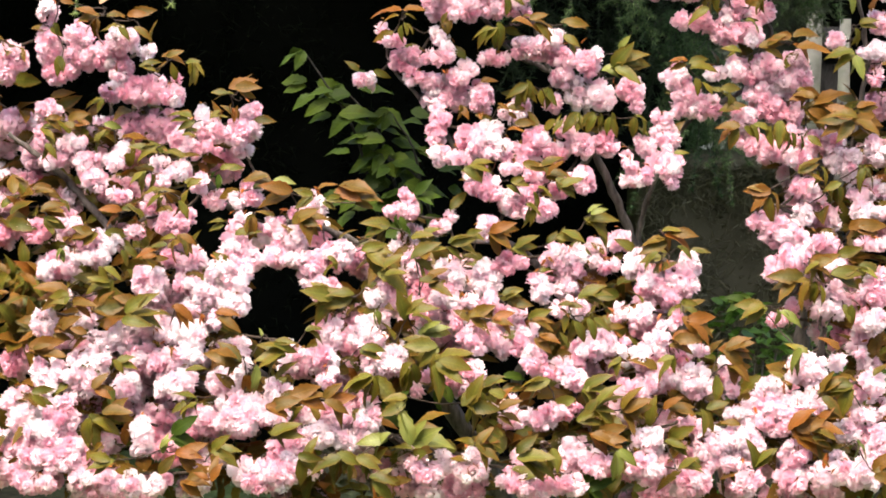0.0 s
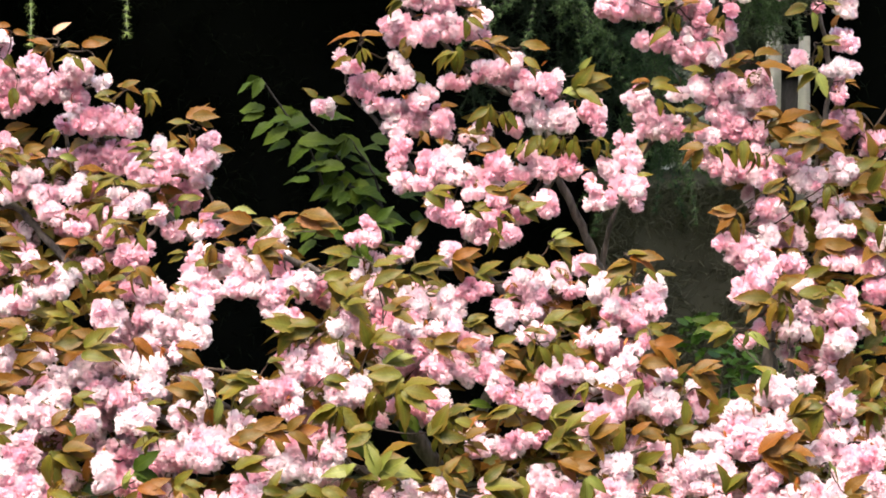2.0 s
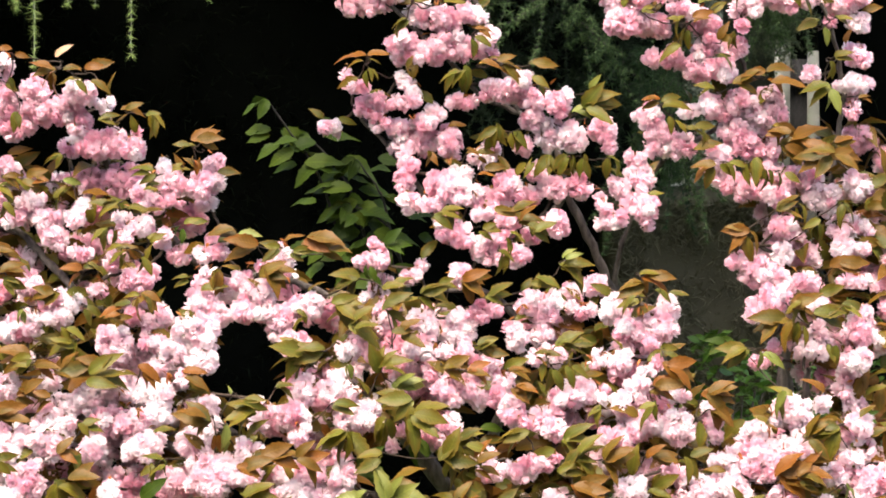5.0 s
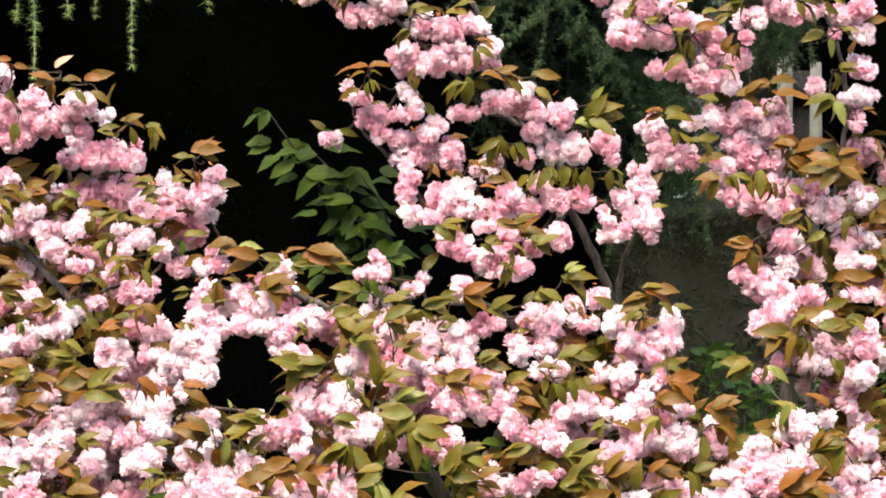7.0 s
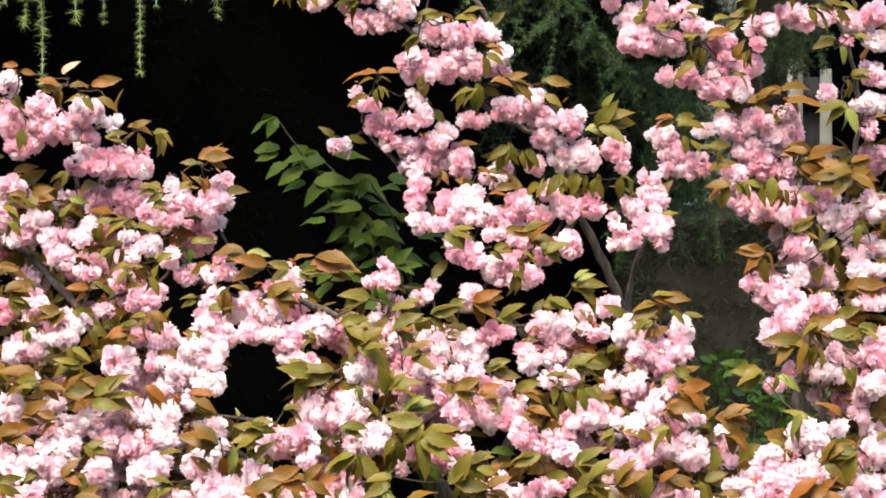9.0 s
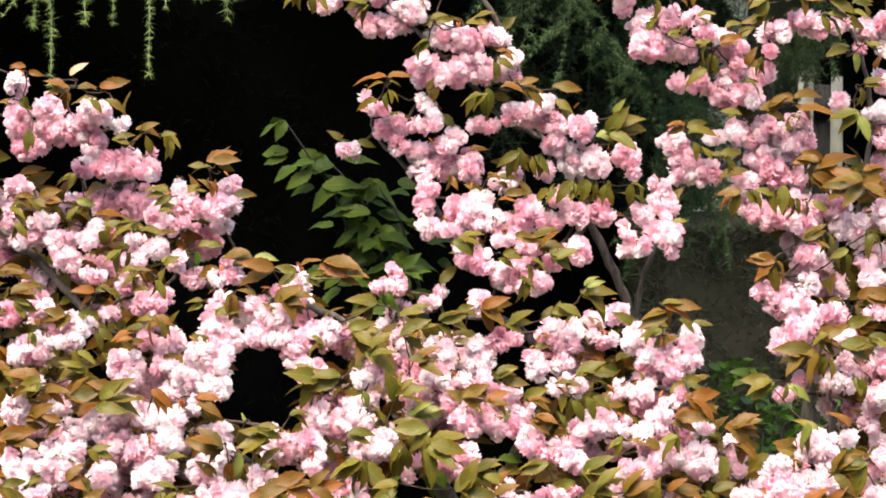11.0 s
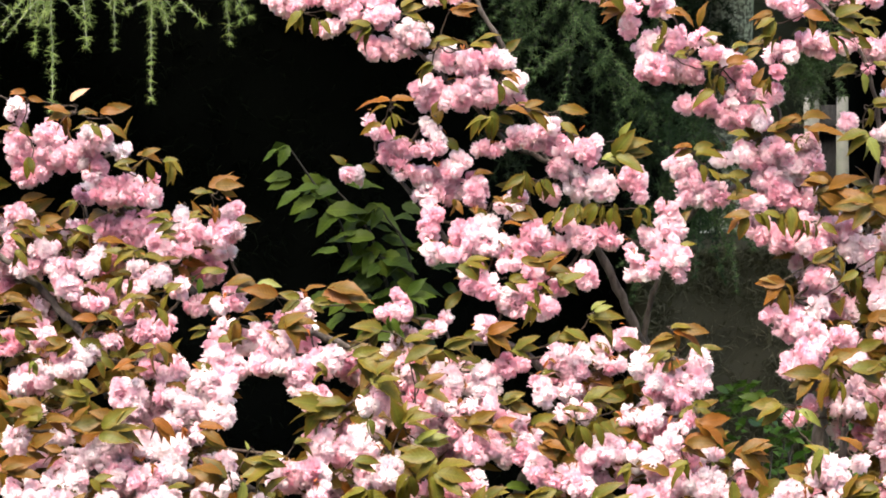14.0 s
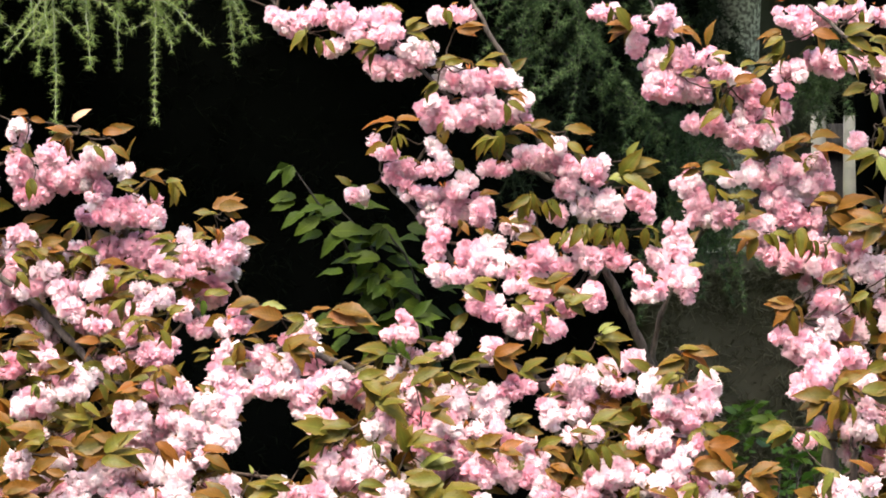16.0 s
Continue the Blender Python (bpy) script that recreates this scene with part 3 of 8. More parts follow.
spray("branch_j", -0.679, -0.376, 2.000, 0.083, 0.068, 0.90)
spray("branch_d", 0.911, -0.001, 2.604, 0.089, 0.051, 0.90)
spray("branch_g", -0.892, -0.092, 2.330, 0.055, 0.050, 0.15)
spray("branch_h", -0.015, -0.078, 2.228, 0.031, 0.037, 0.18)
spray("branch_c", 0.577, -0.011, 2.755, 0.062, 0.054, 0.12)
spray("branch_a", 0.044, -0.014, 2.710, 0.066, 0.048, 0.12)
spray("branch_d", 0.773, -0.008, 2.772, 0.049, 0.042, 0.12)
spray("branch_j", -0.771, -0.325, 2.023, 0.056, 0.048, 0.90)
spray("branch_a", 0.070, -0.017, 2.683, 0.059, 0.054, 0.12)
spray("branch_k", 0.785, -0.316, 2.080, 0.059, 0.045, 0.90)
spray("branch_c", 0.456, -0.018, 2.790, 0.060, 0.067, 0.12)
spray("branch_e", -0.745, -0.001, 2.530, 0.066, 0.063, 0.12)
spray("branch_j", -0.753, -0.414, 1.947, 0.083, 0.075, 0.90)
spray("branch_g", -0.858, -0.087, 2.337, 0.068, 0.041, 0.14)
spray("branch_d", 0.825, 0.009, 2.871, 0.051, 0.031, 0.12)
spray("branch_d", 0.931, 0.009, 2.668, 0.047, 0.062, 0.12)
spray("branch_a", 0.035, 0.008, 2.749, 0.086, 0.065, 0.12)
spray("branch_c", 0.655, 0.017, 2.680, 0.069, 0.061, 0.12)
spray("branch_e", -0.780, 0.095, 2.475, 0.047, 0.040, 0.12)
spray("branch_k", 0.794, -0.379, 1.979, 0.045, 0.051, 0.90)
spray("branch_a", 0.075, 0.010, 2.573, 0.076, 0.039, 0.12)
spray("branch_d", 0.907, -0.008, 2.556, 0.049, 0.062, 0.12)
spray("branch_j", -0.596, -0.418, 1.954, 0.082, 0.060, 0.29)
spray("branch_d", 0.810, 0.008, 2.893, 0.070, 0.028, 0.12)
spray("branch_a", 0.129, 0.012, 2.600, 0.055, 0.053, 0.12)
spray("branch_b", -0.042, -0.033, 2.439, 0.059, 0.062, 0.12)
spray("branch_e", -0.908, 0.005, 2.650, 0.047, 0.059, 0.90)
spray("branch_a", -0.255, -0.003, 2.822, 0.076, 0.043, 0.12)
spray("branch_b", -0.089, -0.005, 2.573, 0.083, 0.035, 0.12)
spray("branch_e", -0.531, -0.064, 2.252, 0.068, 0.054, 0.17)
spray("branch_c", 0.625, -0.018, 2.639, 0.075, 0.061, 0.12)
spray("branch_n", 0.127, -0.008, 2.707, 0.053, 0.054, 0.90)
spray("branch_j", -0.544, -0.386, 1.965, 0.069, 0.061, 0.90)
spray("branch_a", 0.115, 0.004, 2.680, 0.066, 0.048, 0.12)
spray("branch_c", 0.411, 0.020, 2.781, 0.073, 0.074, 0.12)
spray("branch_d", 0.740, 0.014, 2.793, 0.076, 0.061, 0.12)
spray("branch_c", 0.525, -0.002, 2.665, 0.062, 0.054, 0.12)
spray("branch_b", -0.007, 0.018, 2.488, 0.073, 0.061, 0.12)
spray("branch_n", -0.037, 0.004, 2.887, 0.069, 0.047, 0.12)
spray("branch_b", -0.047, -0.037, 2.406, 0.060, 0.057, 0.12)
spray("branch_d", 0.929, 0.019, 2.740, 0.054, 0.049, 0.90)
spray("branch_j", -0.585, -0.344, 1.998, 0.076, 0.061, 0.90)
spray("branch_d", 0.817, -0.004, 2.628, 0.049, 0.038, 0.12)
spray("branch_c", 0.364, -0.019, 2.866, 0.050, 0.043, 0.12)
spray("branch_c", 0.638, 0.007, 2.555, 0.056, 0.074, 0.12)
spray("branch_g", -0.841, -0.079, 2.364, 0.068, 0.063, 0.90)
spray("branch_e", -0.884, 0.012, 2.520, 0.080, 0.070, 0.12)
spray("branch_j", -0.668, -0.428, 1.902, 0.068, 0.067, 0.90)
spray("branch_j", -0.627, -0.368, 2.016, 0.076, 0.068, 0.90)
spray("branch_e", -0.447, -0.034, 2.280, 0.075, 0.031, 0.16)
spray("branch_c", 0.601, -0.010, 2.564, 0.052, 0.067, 0.12)
spray("branch_c", 0.565, 0.002, 2.550, 0.046, 0.038, 0.90)
spray("branch_f", -0.301, -0.172, 2.266, 0.054, 0.059, 0.90)
spray("branch_j", -0.579, -0.374, 1.827, 0.064, 0.063, 0.32)
spray("branch_k", 0.850, -0.312, 1.991, 0.059, 0.039, 0.50)
spray("branch_c", 0.366, 0.004, 2.823, 0.050, 0.049, 0.12)
spray("branch_a", 0.158, 0.014, 2.591, 0.058, 0.060, 0.12)
spray("branch_j", -0.572, -0.443, 1.910, 0.096, 0.067, 0.90)
spray("branch_a", -0.342, 0.015, 2.873, 0.086, 0.053, 0.12)
spray("branch_e", -0.776, 0.068, 2.408, 0.050, 0.042, 0.12)
spray("branch_g", -0.805, -0.111, 2.330, 0.064, 0.060, 0.15)
spray("branch_e", -0.687, 0.018, 2.564, 0.053, 0.052, 0.90)
spray("branch_j", -0.855, -0.342, 2.018, 0.060, 0.069, 0.90)
spray("branch_g", -0.786, -0.135, 2.297, 0.068, 0.047, 0.16)
spray("branch_g", -0.901, -0.021, 2.436, 0.060, 0.061, 0.12)
spray("branch_d", 0.924, 0.014, 2.796, 0.060, 0.055, 0.12)
spray("branch_f", -0.342, -0.195, 2.245, 0.050, 0.021, 0.18)
spray("branch_d", 0.866, -0.018, 2.887, 0.061, 0.041, 0.12)
spray("branch_j", -0.626, -0.394, 1.842, 0.062, 0.047, 0.50)
spray("branch_j", -0.549, -0.444, 1.916, 0.054, 0.053, 0.90)
spray("branch_k", 0.796, -0.298, 2.109, 0.053, 0.052, 0.90)
spray("branch_j", -0.535, -0.358, 1.998, 0.055, 0.068, 0.90)
spray("branch_j", -0.576, -0.416, 1.839, 0.063, 0.037, 0.50)
spray("branch_e", -0.486, 0.009, 2.356, 0.062, 0.035, 0.14)
spray("branch_j", -0.761, -0.438, 1.918, 0.096, 0.074, 0.90)
spray("branch_a", 0.140, 0.107, 2.466, 0.048, 0.046, 0.12)
spray("branch_f", -0.439, -0.168, 2.270, 0.054, 0.043, 0.17)
spray("branch_b", -0.053, 0.003, 2.620, 0.037, 0.054, 0.90)
spray("branch_k", 0.726, -0.406, 1.961, 0.091, 0.077, 0.90)
spray("branch_e", -0.622, -0.022, 2.478, 0.057, 0.078, 0.12)
spray("branch_f", -0.388, -0.201, 2.212, 0.050, 0.049, 0.19)
spray("branch_e", -0.612, -0.068, 2.383, 0.042, 0.054, 0.13)
spray("branch_c", 0.669, -0.019, 2.728, 0.030, 0.048, 0.12)
spray("branch_j", -0.476, -0.430, 1.914, 0.075, 0.067, 0.90)
spray("branch_e", -0.737, -0.019, 2.595, 0.082, 0.065, 0.90)
spray("branch_c", 0.669, -0.001, 2.564, 0.076, 0.068, 0.12)
spray("branch_c", 0.656, 0.006, 2.507, 0.069, 0.074, 0.12)
spray("branch_f", -0.470, -0.153, 2.265, 0.057, 0.037, 0.17)
spray("branch_h", 0.116, -0.140, 2.266, 0.063, 0.069, 0.17)
spray("branch_b", -0.031, -0.020, 2.600, 0.046, 0.054, 0.90)
spray("branch_k", 0.857, -0.281, 2.018, 0.053, 0.045, 0.50)
spray("branch_c", 0.416, -0.014, 2.740, 0.088, 0.074, 0.12)
spray("branch_n", 0.194, 0.018, 2.584, 0.058, 0.047, 0.12)
spray("branch_i", 0.494, -0.241, 2.150, 0.053, 0.072, 0.90)
spray("branch_k", 0.866, -0.335, 2.057, 0.083, 0.065, 0.90)
spray("branch_j", -0.504, -0.429, 1.827, 0.107, 0.091, 0.50)
spray("branch_k", 0.869, -0.305, 1.961, 0.060, 0.052, 0.50)
spray("branch_e", -0.580, -0.079, 2.360, 0.064, 0.041, 0.14)
spray("branch_b", 0.020, -0.065, 2.396, 0.070, 0.082, 0.12)
spray("branch_c", 0.477, -0.000, 2.663, 0.021, 0.021, 0.12)
spray("branch_j", -0.821, -0.324, 2.069, 0.056, 0.034, 0.25)
spray("branch_b", 0.012, 0.010, 2.548, 0.047, 0.044, 0.90)
spray("branch_g", -0.729, -0.160, 2.266, 0.063, 0.037, 0.17)
spray("branch_b", -0.041, -0.018, 2.575, 0.056, 0.039, 0.12)
spray("branch_a", 0.261, 0.017, 2.497, 0.069, 0.081, 0.90)
spray("branch_b", -0.002, -0.012, 2.531, 0.056, 0.048, 0.12)
spray("branch_h", 0.066, -0.202, 2.221, 0.043, 0.055, 0.19)
spray("branch_e", -0.549, -0.046, 2.408, 0.068, 0.061, 0.12)
spray("branch_c", 0.298, -0.013, 2.894, 0.069, 0.028, 0.12)
spray("branch_c", 0.695, -0.014, 2.769, 0.049, 0.048, 0.12)
spray("branch_e", -0.560, -0.021, 2.445, 0.036, 0.041, 0.90)
spray("branch_j", -0.846, -0.434, 1.934, 0.045, 0.061, 0.30)
spray("branch_f", -0.458, -0.194, 2.232, 0.050, 0.030, 0.90)
spray("branch_f", -0.114, -0.161, 2.105, 0.060, 0.046, 0.23)
spray("branch_a", -0.375, 0.013, 2.891, 0.044, 0.040, 0.12)
spray("branch_f", -0.351, -0.223, 2.188, 0.082, 0.062, 0.90)
spray("branch_j", -0.824, -0.440, 1.912, 0.076, 0.088, 0.90)
spray("branch_b", 0.051, -0.014, 2.476, 0.055, 0.052, 0.12)
spray("branch_d", 0.814, -0.039, 2.404, 0.065, 0.064, 0.12)
spray("branch_b", 0.071, -0.044, 2.418, 0.064, 0.044, 0.90)
spray("branch_e", -0.534, -0.076, 2.370, 0.068, 0.037, 0.13)
spray("branch_c", 0.664, -0.003, 2.775, 0.056, 0.048, 0.12)
spray("branch_h", 0.146, -0.134, 2.284, 0.076, 0.056, 0.16)
spray("branch_d", 0.916, -0.055, 2.300, 0.069, 0.057, 0.50)
spray("branch_b", 0.043, -0.006, 2.499, 0.063, 0.052, 0.12)
spray("branch_e", -0.523, -0.052, 2.400, 0.051, 0.054, 0.12)
spray("branch_m", -0.080, -0.428, 1.762, 0.060, 0.052, 0.32)
spray("branch_m", -0.163, -0.382, 1.951, 0.078, 0.063, 0.90)
spray("branch_j", -0.441, -0.378, 1.981, 0.048, 0.061, 0.90)
spray("branch_h", 0.177, -0.174, 2.261, 0.082, 0.051, 0.17)
spray("branch_b", -0.045, -0.085, 2.368, 0.057, 0.056, 0.13)
spray("branch_i", 0.455, -0.256, 2.135, 0.073, 0.058, 0.22)
spray("branch_j", -0.431, -0.427, 1.944, 0.047, 0.033, 0.90)
spray("branch_f", -0.125, -0.087, 2.241, 0.077, 0.050, 0.18)
spray("branch_d", 0.823, -0.063, 2.370, 0.065, 0.076, 0.90)
spray("branch_j", -0.446, -0.459, 1.880, 0.075, 0.067, 0.90)
spray("branch_m", -0.071, -0.375, 1.901, 0.045, 0.031, 0.50)
spray("branch_i", 0.414, -0.240, 2.136, 0.053, 0.052, 0.22)
spray("branch_h", -0.099, -0.051, 2.252, 0.045, 0.031, 0.17)
spray("branch_c", 0.707, 0.012, 2.531, 0.076, 0.074, 0.90)
spray("branch_g", -0.681, -0.219, 2.201, 0.050, 0.047, 0.20)
spray("branch_e", -0.602, -0.108, 2.322, 0.055, 0.056, 0.90)
spray("branch_f", -0.472, -0.206, 2.208, 0.031, 0.028, 0.19)
spray("branch_a", 0.225, 0.004, 2.540, 0.055, 0.067, 0.12)
spray("branch_g", -0.653, -0.165, 2.250, 0.050, 0.053, 0.18)
spray("branch_k", 0.781, -0.160, 2.007, 0.047, 0.053, 0.50)
spray("branch_n", 0.200, -0.019, 2.619, 0.055, 0.052, 0.90)
spray("branch_g", -0.738, -0.118, 2.341, 0.061, 0.044, 0.90)
spray("branch_c", 0.682, -0.003, 2.474, 0.076, 0.068, 0.12)
spray("branch_a", 0.308, -0.006, 2.495, 0.069, 0.074, 0.90)
spray("branch_h", 0.063, -0.157, 2.298, 0.076, 0.055, 0.16)
spray("branch_b", -0.001, -0.097, 2.363, 0.063, 0.043, 0.14)
spray("branch_d", 0.869, -0.079, 2.294, 0.051, 0.050, 0.50)
spray("branch_b", -0.195, 0.140, 2.508, 0.041, 0.058, 0.90)
spray("branch_j", -0.402, -0.454, 1.876, 0.075, 0.046, 0.90)
spray("branch_h", 0.035, -0.124, 2.312, 0.050, 0.056, 0.15)
spray("branch_m", -0.172, -0.485, 1.824, 0.046, 0.065, 0.90)
spray("branch_g", -0.734, -0.072, 2.365, 0.038, 0.041, 0.90)
spray("branch_b", 0.055, -0.086, 2.388, 0.070, 0.073, 0.13)
spray("branch_k", 0.689, -0.214, 2.042, 0.040, 0.046, 0.25)
spray("branch_e", -0.643, -0.105, 2.331, 0.055, 0.050, 0.90)
spray("branch_f", -0.334, -0.239, 2.154, 0.070, 0.059, 0.90)
spray("branch_d", 0.850, -0.081, 2.362, 0.051, 0.070, 0.90)
spray("branch_g", -0.569, -0.248, 2.129, 0.056, 0.052, 0.22)
spray("branch_m", -0.172, -0.487, 1.853, 0.059, 0.065, 0.90)
spray("branch_l", 0.456, -0.368, 1.840, 0.083, 0.068, 0.32)
spray("branch_f", -0.377, -0.234, 2.160, 0.063, 0.073, 0.21)
spray("branch_b", 0.032, -0.100, 2.328, 0.070, 0.056, 0.15)
spray("branch_j", -0.496, -0.360, 2.032, 0.027, 0.040, 0.26)
spray("branch_c", 0.491, 0.006, 2.504, 0.075, 0.068, 0.12)
spray("branch_i", 0.347, -0.109, 2.187, 0.064, 0.056, 0.20)
spray("branch_c", 0.474, 0.018, 2.539, 0.062, 0.068, 0.12)
spray("branch_j", -0.554, -0.311, 2.050, 0.048, 0.047, 0.90)
spray("branch_a", 0.204, -0.007, 2.475, 0.049, 0.040, 0.12)
spray("branch_c", 0.539, -0.026, 2.479, 0.068, 0.061, 0.12)
spray("branch_m", -0.123, -0.411, 1.950, 0.064, 0.050, 0.90)
spray("branch_g", -0.744, -0.243, 2.172, 0.078, 0.059, 0.90)
spray("branch_h", 0.109, -0.245, 2.151, 0.093, 0.045, 0.21)
spray("branch_g", -0.822, -0.219, 2.211, 0.069, 0.056, 0.19)
spray("branch_b", -0.228, 0.140, 2.513, 0.038, 0.037, 0.90)
spray("branch_d", 0.873, -0.095, 2.257, 0.064, 0.057, 0.50)
spray("branch_d", 0.909, -0.085, 2.395, 0.068, 0.063, 0.90)
spray("branch_b", 0.094, -0.087, 2.377, 0.064, 0.062, 0.13)
spray("branch_c", 0.494, -0.006, 2.475, 0.069, 0.054, 0.12)
spray("branch_n", 0.230, -0.016, 2.573, 0.055, 0.061, 0.12)
spray("branch_c", 0.737, 0.013, 2.578, 0.063, 0.061, 0.12)
spray("branch_k", 0.878, -0.292, 2.117, 0.070, 0.085, 0.23)
spray("branch_g", -0.657, -0.278, 2.100, 0.070, 0.069, 0.23)
spray("branch_m", -0.003, -0.283, 1.884, 0.046, 0.058, 0.50)
spray("branch_h", 0.306, -0.114, 2.167, 0.064, 0.062, 0.20)
spray("branch_b", 0.129, -0.073, 2.367, 0.051, 0.069, 0.13)
spray("branch_j", -0.644, -0.294, 2.079, 0.070, 0.041, 0.24)
spray("branch_a", 0.374, 0.013, 2.512, 0.058, 0.061, 0.12)
spray("branch_i", 0.379, -0.244, 2.154, 0.053, 0.065, 0.90)
spray("branch_j", -0.340, -0.377, 1.964, 0.062, 0.074, 0.90)
spray("branch_g", -0.607, -0.266, 2.147, 0.056, 0.049, 0.22)
spray("branch_m", -0.246, -0.487, 1.849, 0.077, 0.076, 0.90)
spray("branch_c", 0.614, -0.041, 2.445, 0.071, 0.076, 0.12)
spray("branch_j", -0.360, -0.458, 1.891, 0.068, 0.080, 0.90)
spray("branch_l", 0.736, -0.444, 1.908, 0.061, 0.070, 0.90)
spray("branch_k", 0.857, -0.434, 1.940, 0.069, 0.044, 0.30)
spray("branch_m", -0.201, -0.502, 1.856, 0.070, 0.034, 0.32)
spray("branch_k", 0.719, -0.184, 2.061, 0.047, 0.046, 0.24)
spray("branch_i", 0.483, -0.284, 2.116, 0.050, 0.058, 0.23)
spray("branch_l", 0.697, -0.437, 1.893, 0.071, 0.063, 0.90)
spray("branch_d", 0.748, -0.006, 2.540, 0.052, 0.068, 0.12)
spray("branch_m", -0.261, -0.442, 1.930, 0.054, 0.046, 0.30)
spray("branch_k", 0.833, -0.166, 2.023, 0.061, 0.046, 0.50)
spray("branch_b", 0.115, -0.023, 2.457, 0.058, 0.054, 0.90)
spray("branch_f", -0.247, -0.256, 2.166, 0.079, 0.065, 0.90)
spray("branch_m", -0.211, -0.503, 1.818, 0.072, 0.058, 0.90)
spray("branch_a", 0.277, -0.006, 2.571, 0.067, 0.066, 0.12)
spray("branch_g", -0.606, -0.218, 2.214, 0.075, 0.061, 0.19)
spray("branch_d", 0.762, -0.050, 2.404, 0.058, 0.076, 0.12)
spray("branch_h", -0.012, -0.253, 2.129, 0.066, 0.045, 0.90)
spray("branch_m", -0.124, -0.388, 1.975, 0.064, 0.053, 0.90)
spray("branch_e", -0.481, -0.074, 2.402, 0.068, 0.069, 0.12)
spray("branch_f", -0.307, -0.252, 2.125, 0.063, 0.069, 0.22)
spray("branch_g", -0.586, -0.191, 2.225, 0.050, 0.043, 0.19)
spray("branch_h", -0.117, -0.036, 2.273, 0.045, 0.028, 0.16)
spray("branch_h", 0.172, -0.128, 2.322, 0.057, 0.049, 0.15)
spray("branch_f", -0.468, -0.236, 2.170, 0.075, 0.069, 0.21)
spray("branch_f", -0.292, -0.263, 2.144, 0.070, 0.055, 0.22)
spray("branch_h", 0.057, -0.259, 2.138, 0.052, 0.051, 0.90)
spray("branch_g", -0.549, -0.252, 2.150, 0.047, 0.045, 0.21)
spray("branch_g", -0.760, -0.257, 2.146, 0.078, 0.048, 0.90)
spray("branch_h", 0.222, -0.127, 2.301, 0.063, 0.056, 0.16)
spray("branch_d", 0.726, -0.001, 2.471, 0.058, 0.061, 0.12)
spray("branch_i", 0.453, -0.284, 2.099, 0.072, 0.071, 0.23)
spray("branch_i", 0.318, -0.159, 2.143, 0.088, 0.039, 0.21)
spray("branch_g", -0.526, -0.283, 2.081, 0.084, 0.062, 0.90)
spray("branch_k", 0.806, -0.251, 2.161, 0.060, 0.039, 0.90)
spray("branch_d", 0.912, -0.103, 2.261, 0.062, 0.037, 0.50)
spray("branch_e", -0.553, -0.155, 2.292, 0.048, 0.056, 0.16)
spray("branch_h", 0.221, -0.241, 2.159, 0.086, 0.065, 0.21)
spray("branch_a", 0.386, -0.010, 2.482, 0.042, 0.058, 0.12)
spray("branch_g", -0.443, -0.242, 2.143, 0.084, 0.059, 0.22)
spray("branch_h", 0.235, -0.237, 2.138, 0.066, 0.045, 0.22)
spray("branch_m", -0.271, -0.409, 1.961, 0.075, 0.053, 0.29)
spray("branch_a", 0.278, -0.064, 2.390, 0.077, 0.056, 0.13)
spray("branch_j", -0.815, -0.471, 1.861, 0.061, 0.051, 0.90)
spray("branch_j", -0.623, -0.305, 2.098, 0.048, 0.069, 0.90)
spray("branch_g", -0.564, -0.293, 2.099, 0.055, 0.048, 0.23)
spray("branch_a", 0.322, -0.066, 2.396, 0.057, 0.056, 0.12)
spray("branch_b", 0.114, -0.112, 2.344, 0.070, 0.049, 0.14)
spray("branch_f", -0.032, -0.199, 2.042, 0.046, 0.052, 0.25)
spray("branch_f", -0.387, -0.264, 2.153, 0.063, 0.048, 0.21)
spray("branch_e", -0.447, -0.054, 2.406, 0.047, 0.054, 0.90)
spray("branch_h", 0.065, -0.259, 2.106, 0.073, 0.071, 0.90)
spray("branch_i", 0.457, -0.119, 2.342, 0.057, 0.069, 0.14)
spray("branch_l", 0.651, -0.429, 1.908, 0.078, 0.076, 0.90)
spray("branch_m", -0.160, -0.382, 2.002, 0.045, 0.037, 0.90)
spray("branch_b", 0.219, -0.059, 2.375, 0.064, 0.050, 0.13)
spray("branch_e", -0.460, -0.024, 2.436, 0.065, 0.061, 0.12)
spray("branch_h", 0.241, -0.239, 2.168, 0.066, 0.058, 0.90)
spray("branch_i", 0.413, -0.288, 2.110, 0.072, 0.071, 0.23)
spray("branch_m", -0.191, -0.372, 2.006, 0.078, 0.063, 0.90)
spray("branch_g", -0.635, -0.153, 2.302, 0.074, 0.041, 0.16)
spray("branch_i", 0.640, -0.185, 2.249, 0.057, 0.043, 0.18)
spray("branch_a", 0.233, -0.057, 2.419, 0.057, 0.056, 0.12)
spray("branch_j", -0.428, -0.504, 1.855, 0.105, 0.090, 0.32)
spray("branch_l", 0.585, -0.444, 1.877, 0.058, 0.050, 0.90)
spray("branch_l", 0.617, -0.457, 1.874, 0.045, 0.037, 0.32)
spray("branch_c", 0.638, -0.046, 2.404, 0.071, 0.063, 0.12)
spray("branch_l", 0.810, -0.467, 1.848, 0.074, 0.059, 0.32)
spray("branch_i", 0.408, -0.126, 2.336, 0.035, 0.030, 0.15)
spray("branch_k", 0.688, -0.229, 2.149, 0.073, 0.059, 0.21)
spray("branch_j", -0.844, -0.262, 2.118, 0.089, 0.062, 0.23)
spray("branch_l", 0.869, -0.433, 1.895, 0.042, 0.044, 0.90)
spray("branch_g", -0.806, -0.263, 2.149, 0.053, 0.052, 0.90)
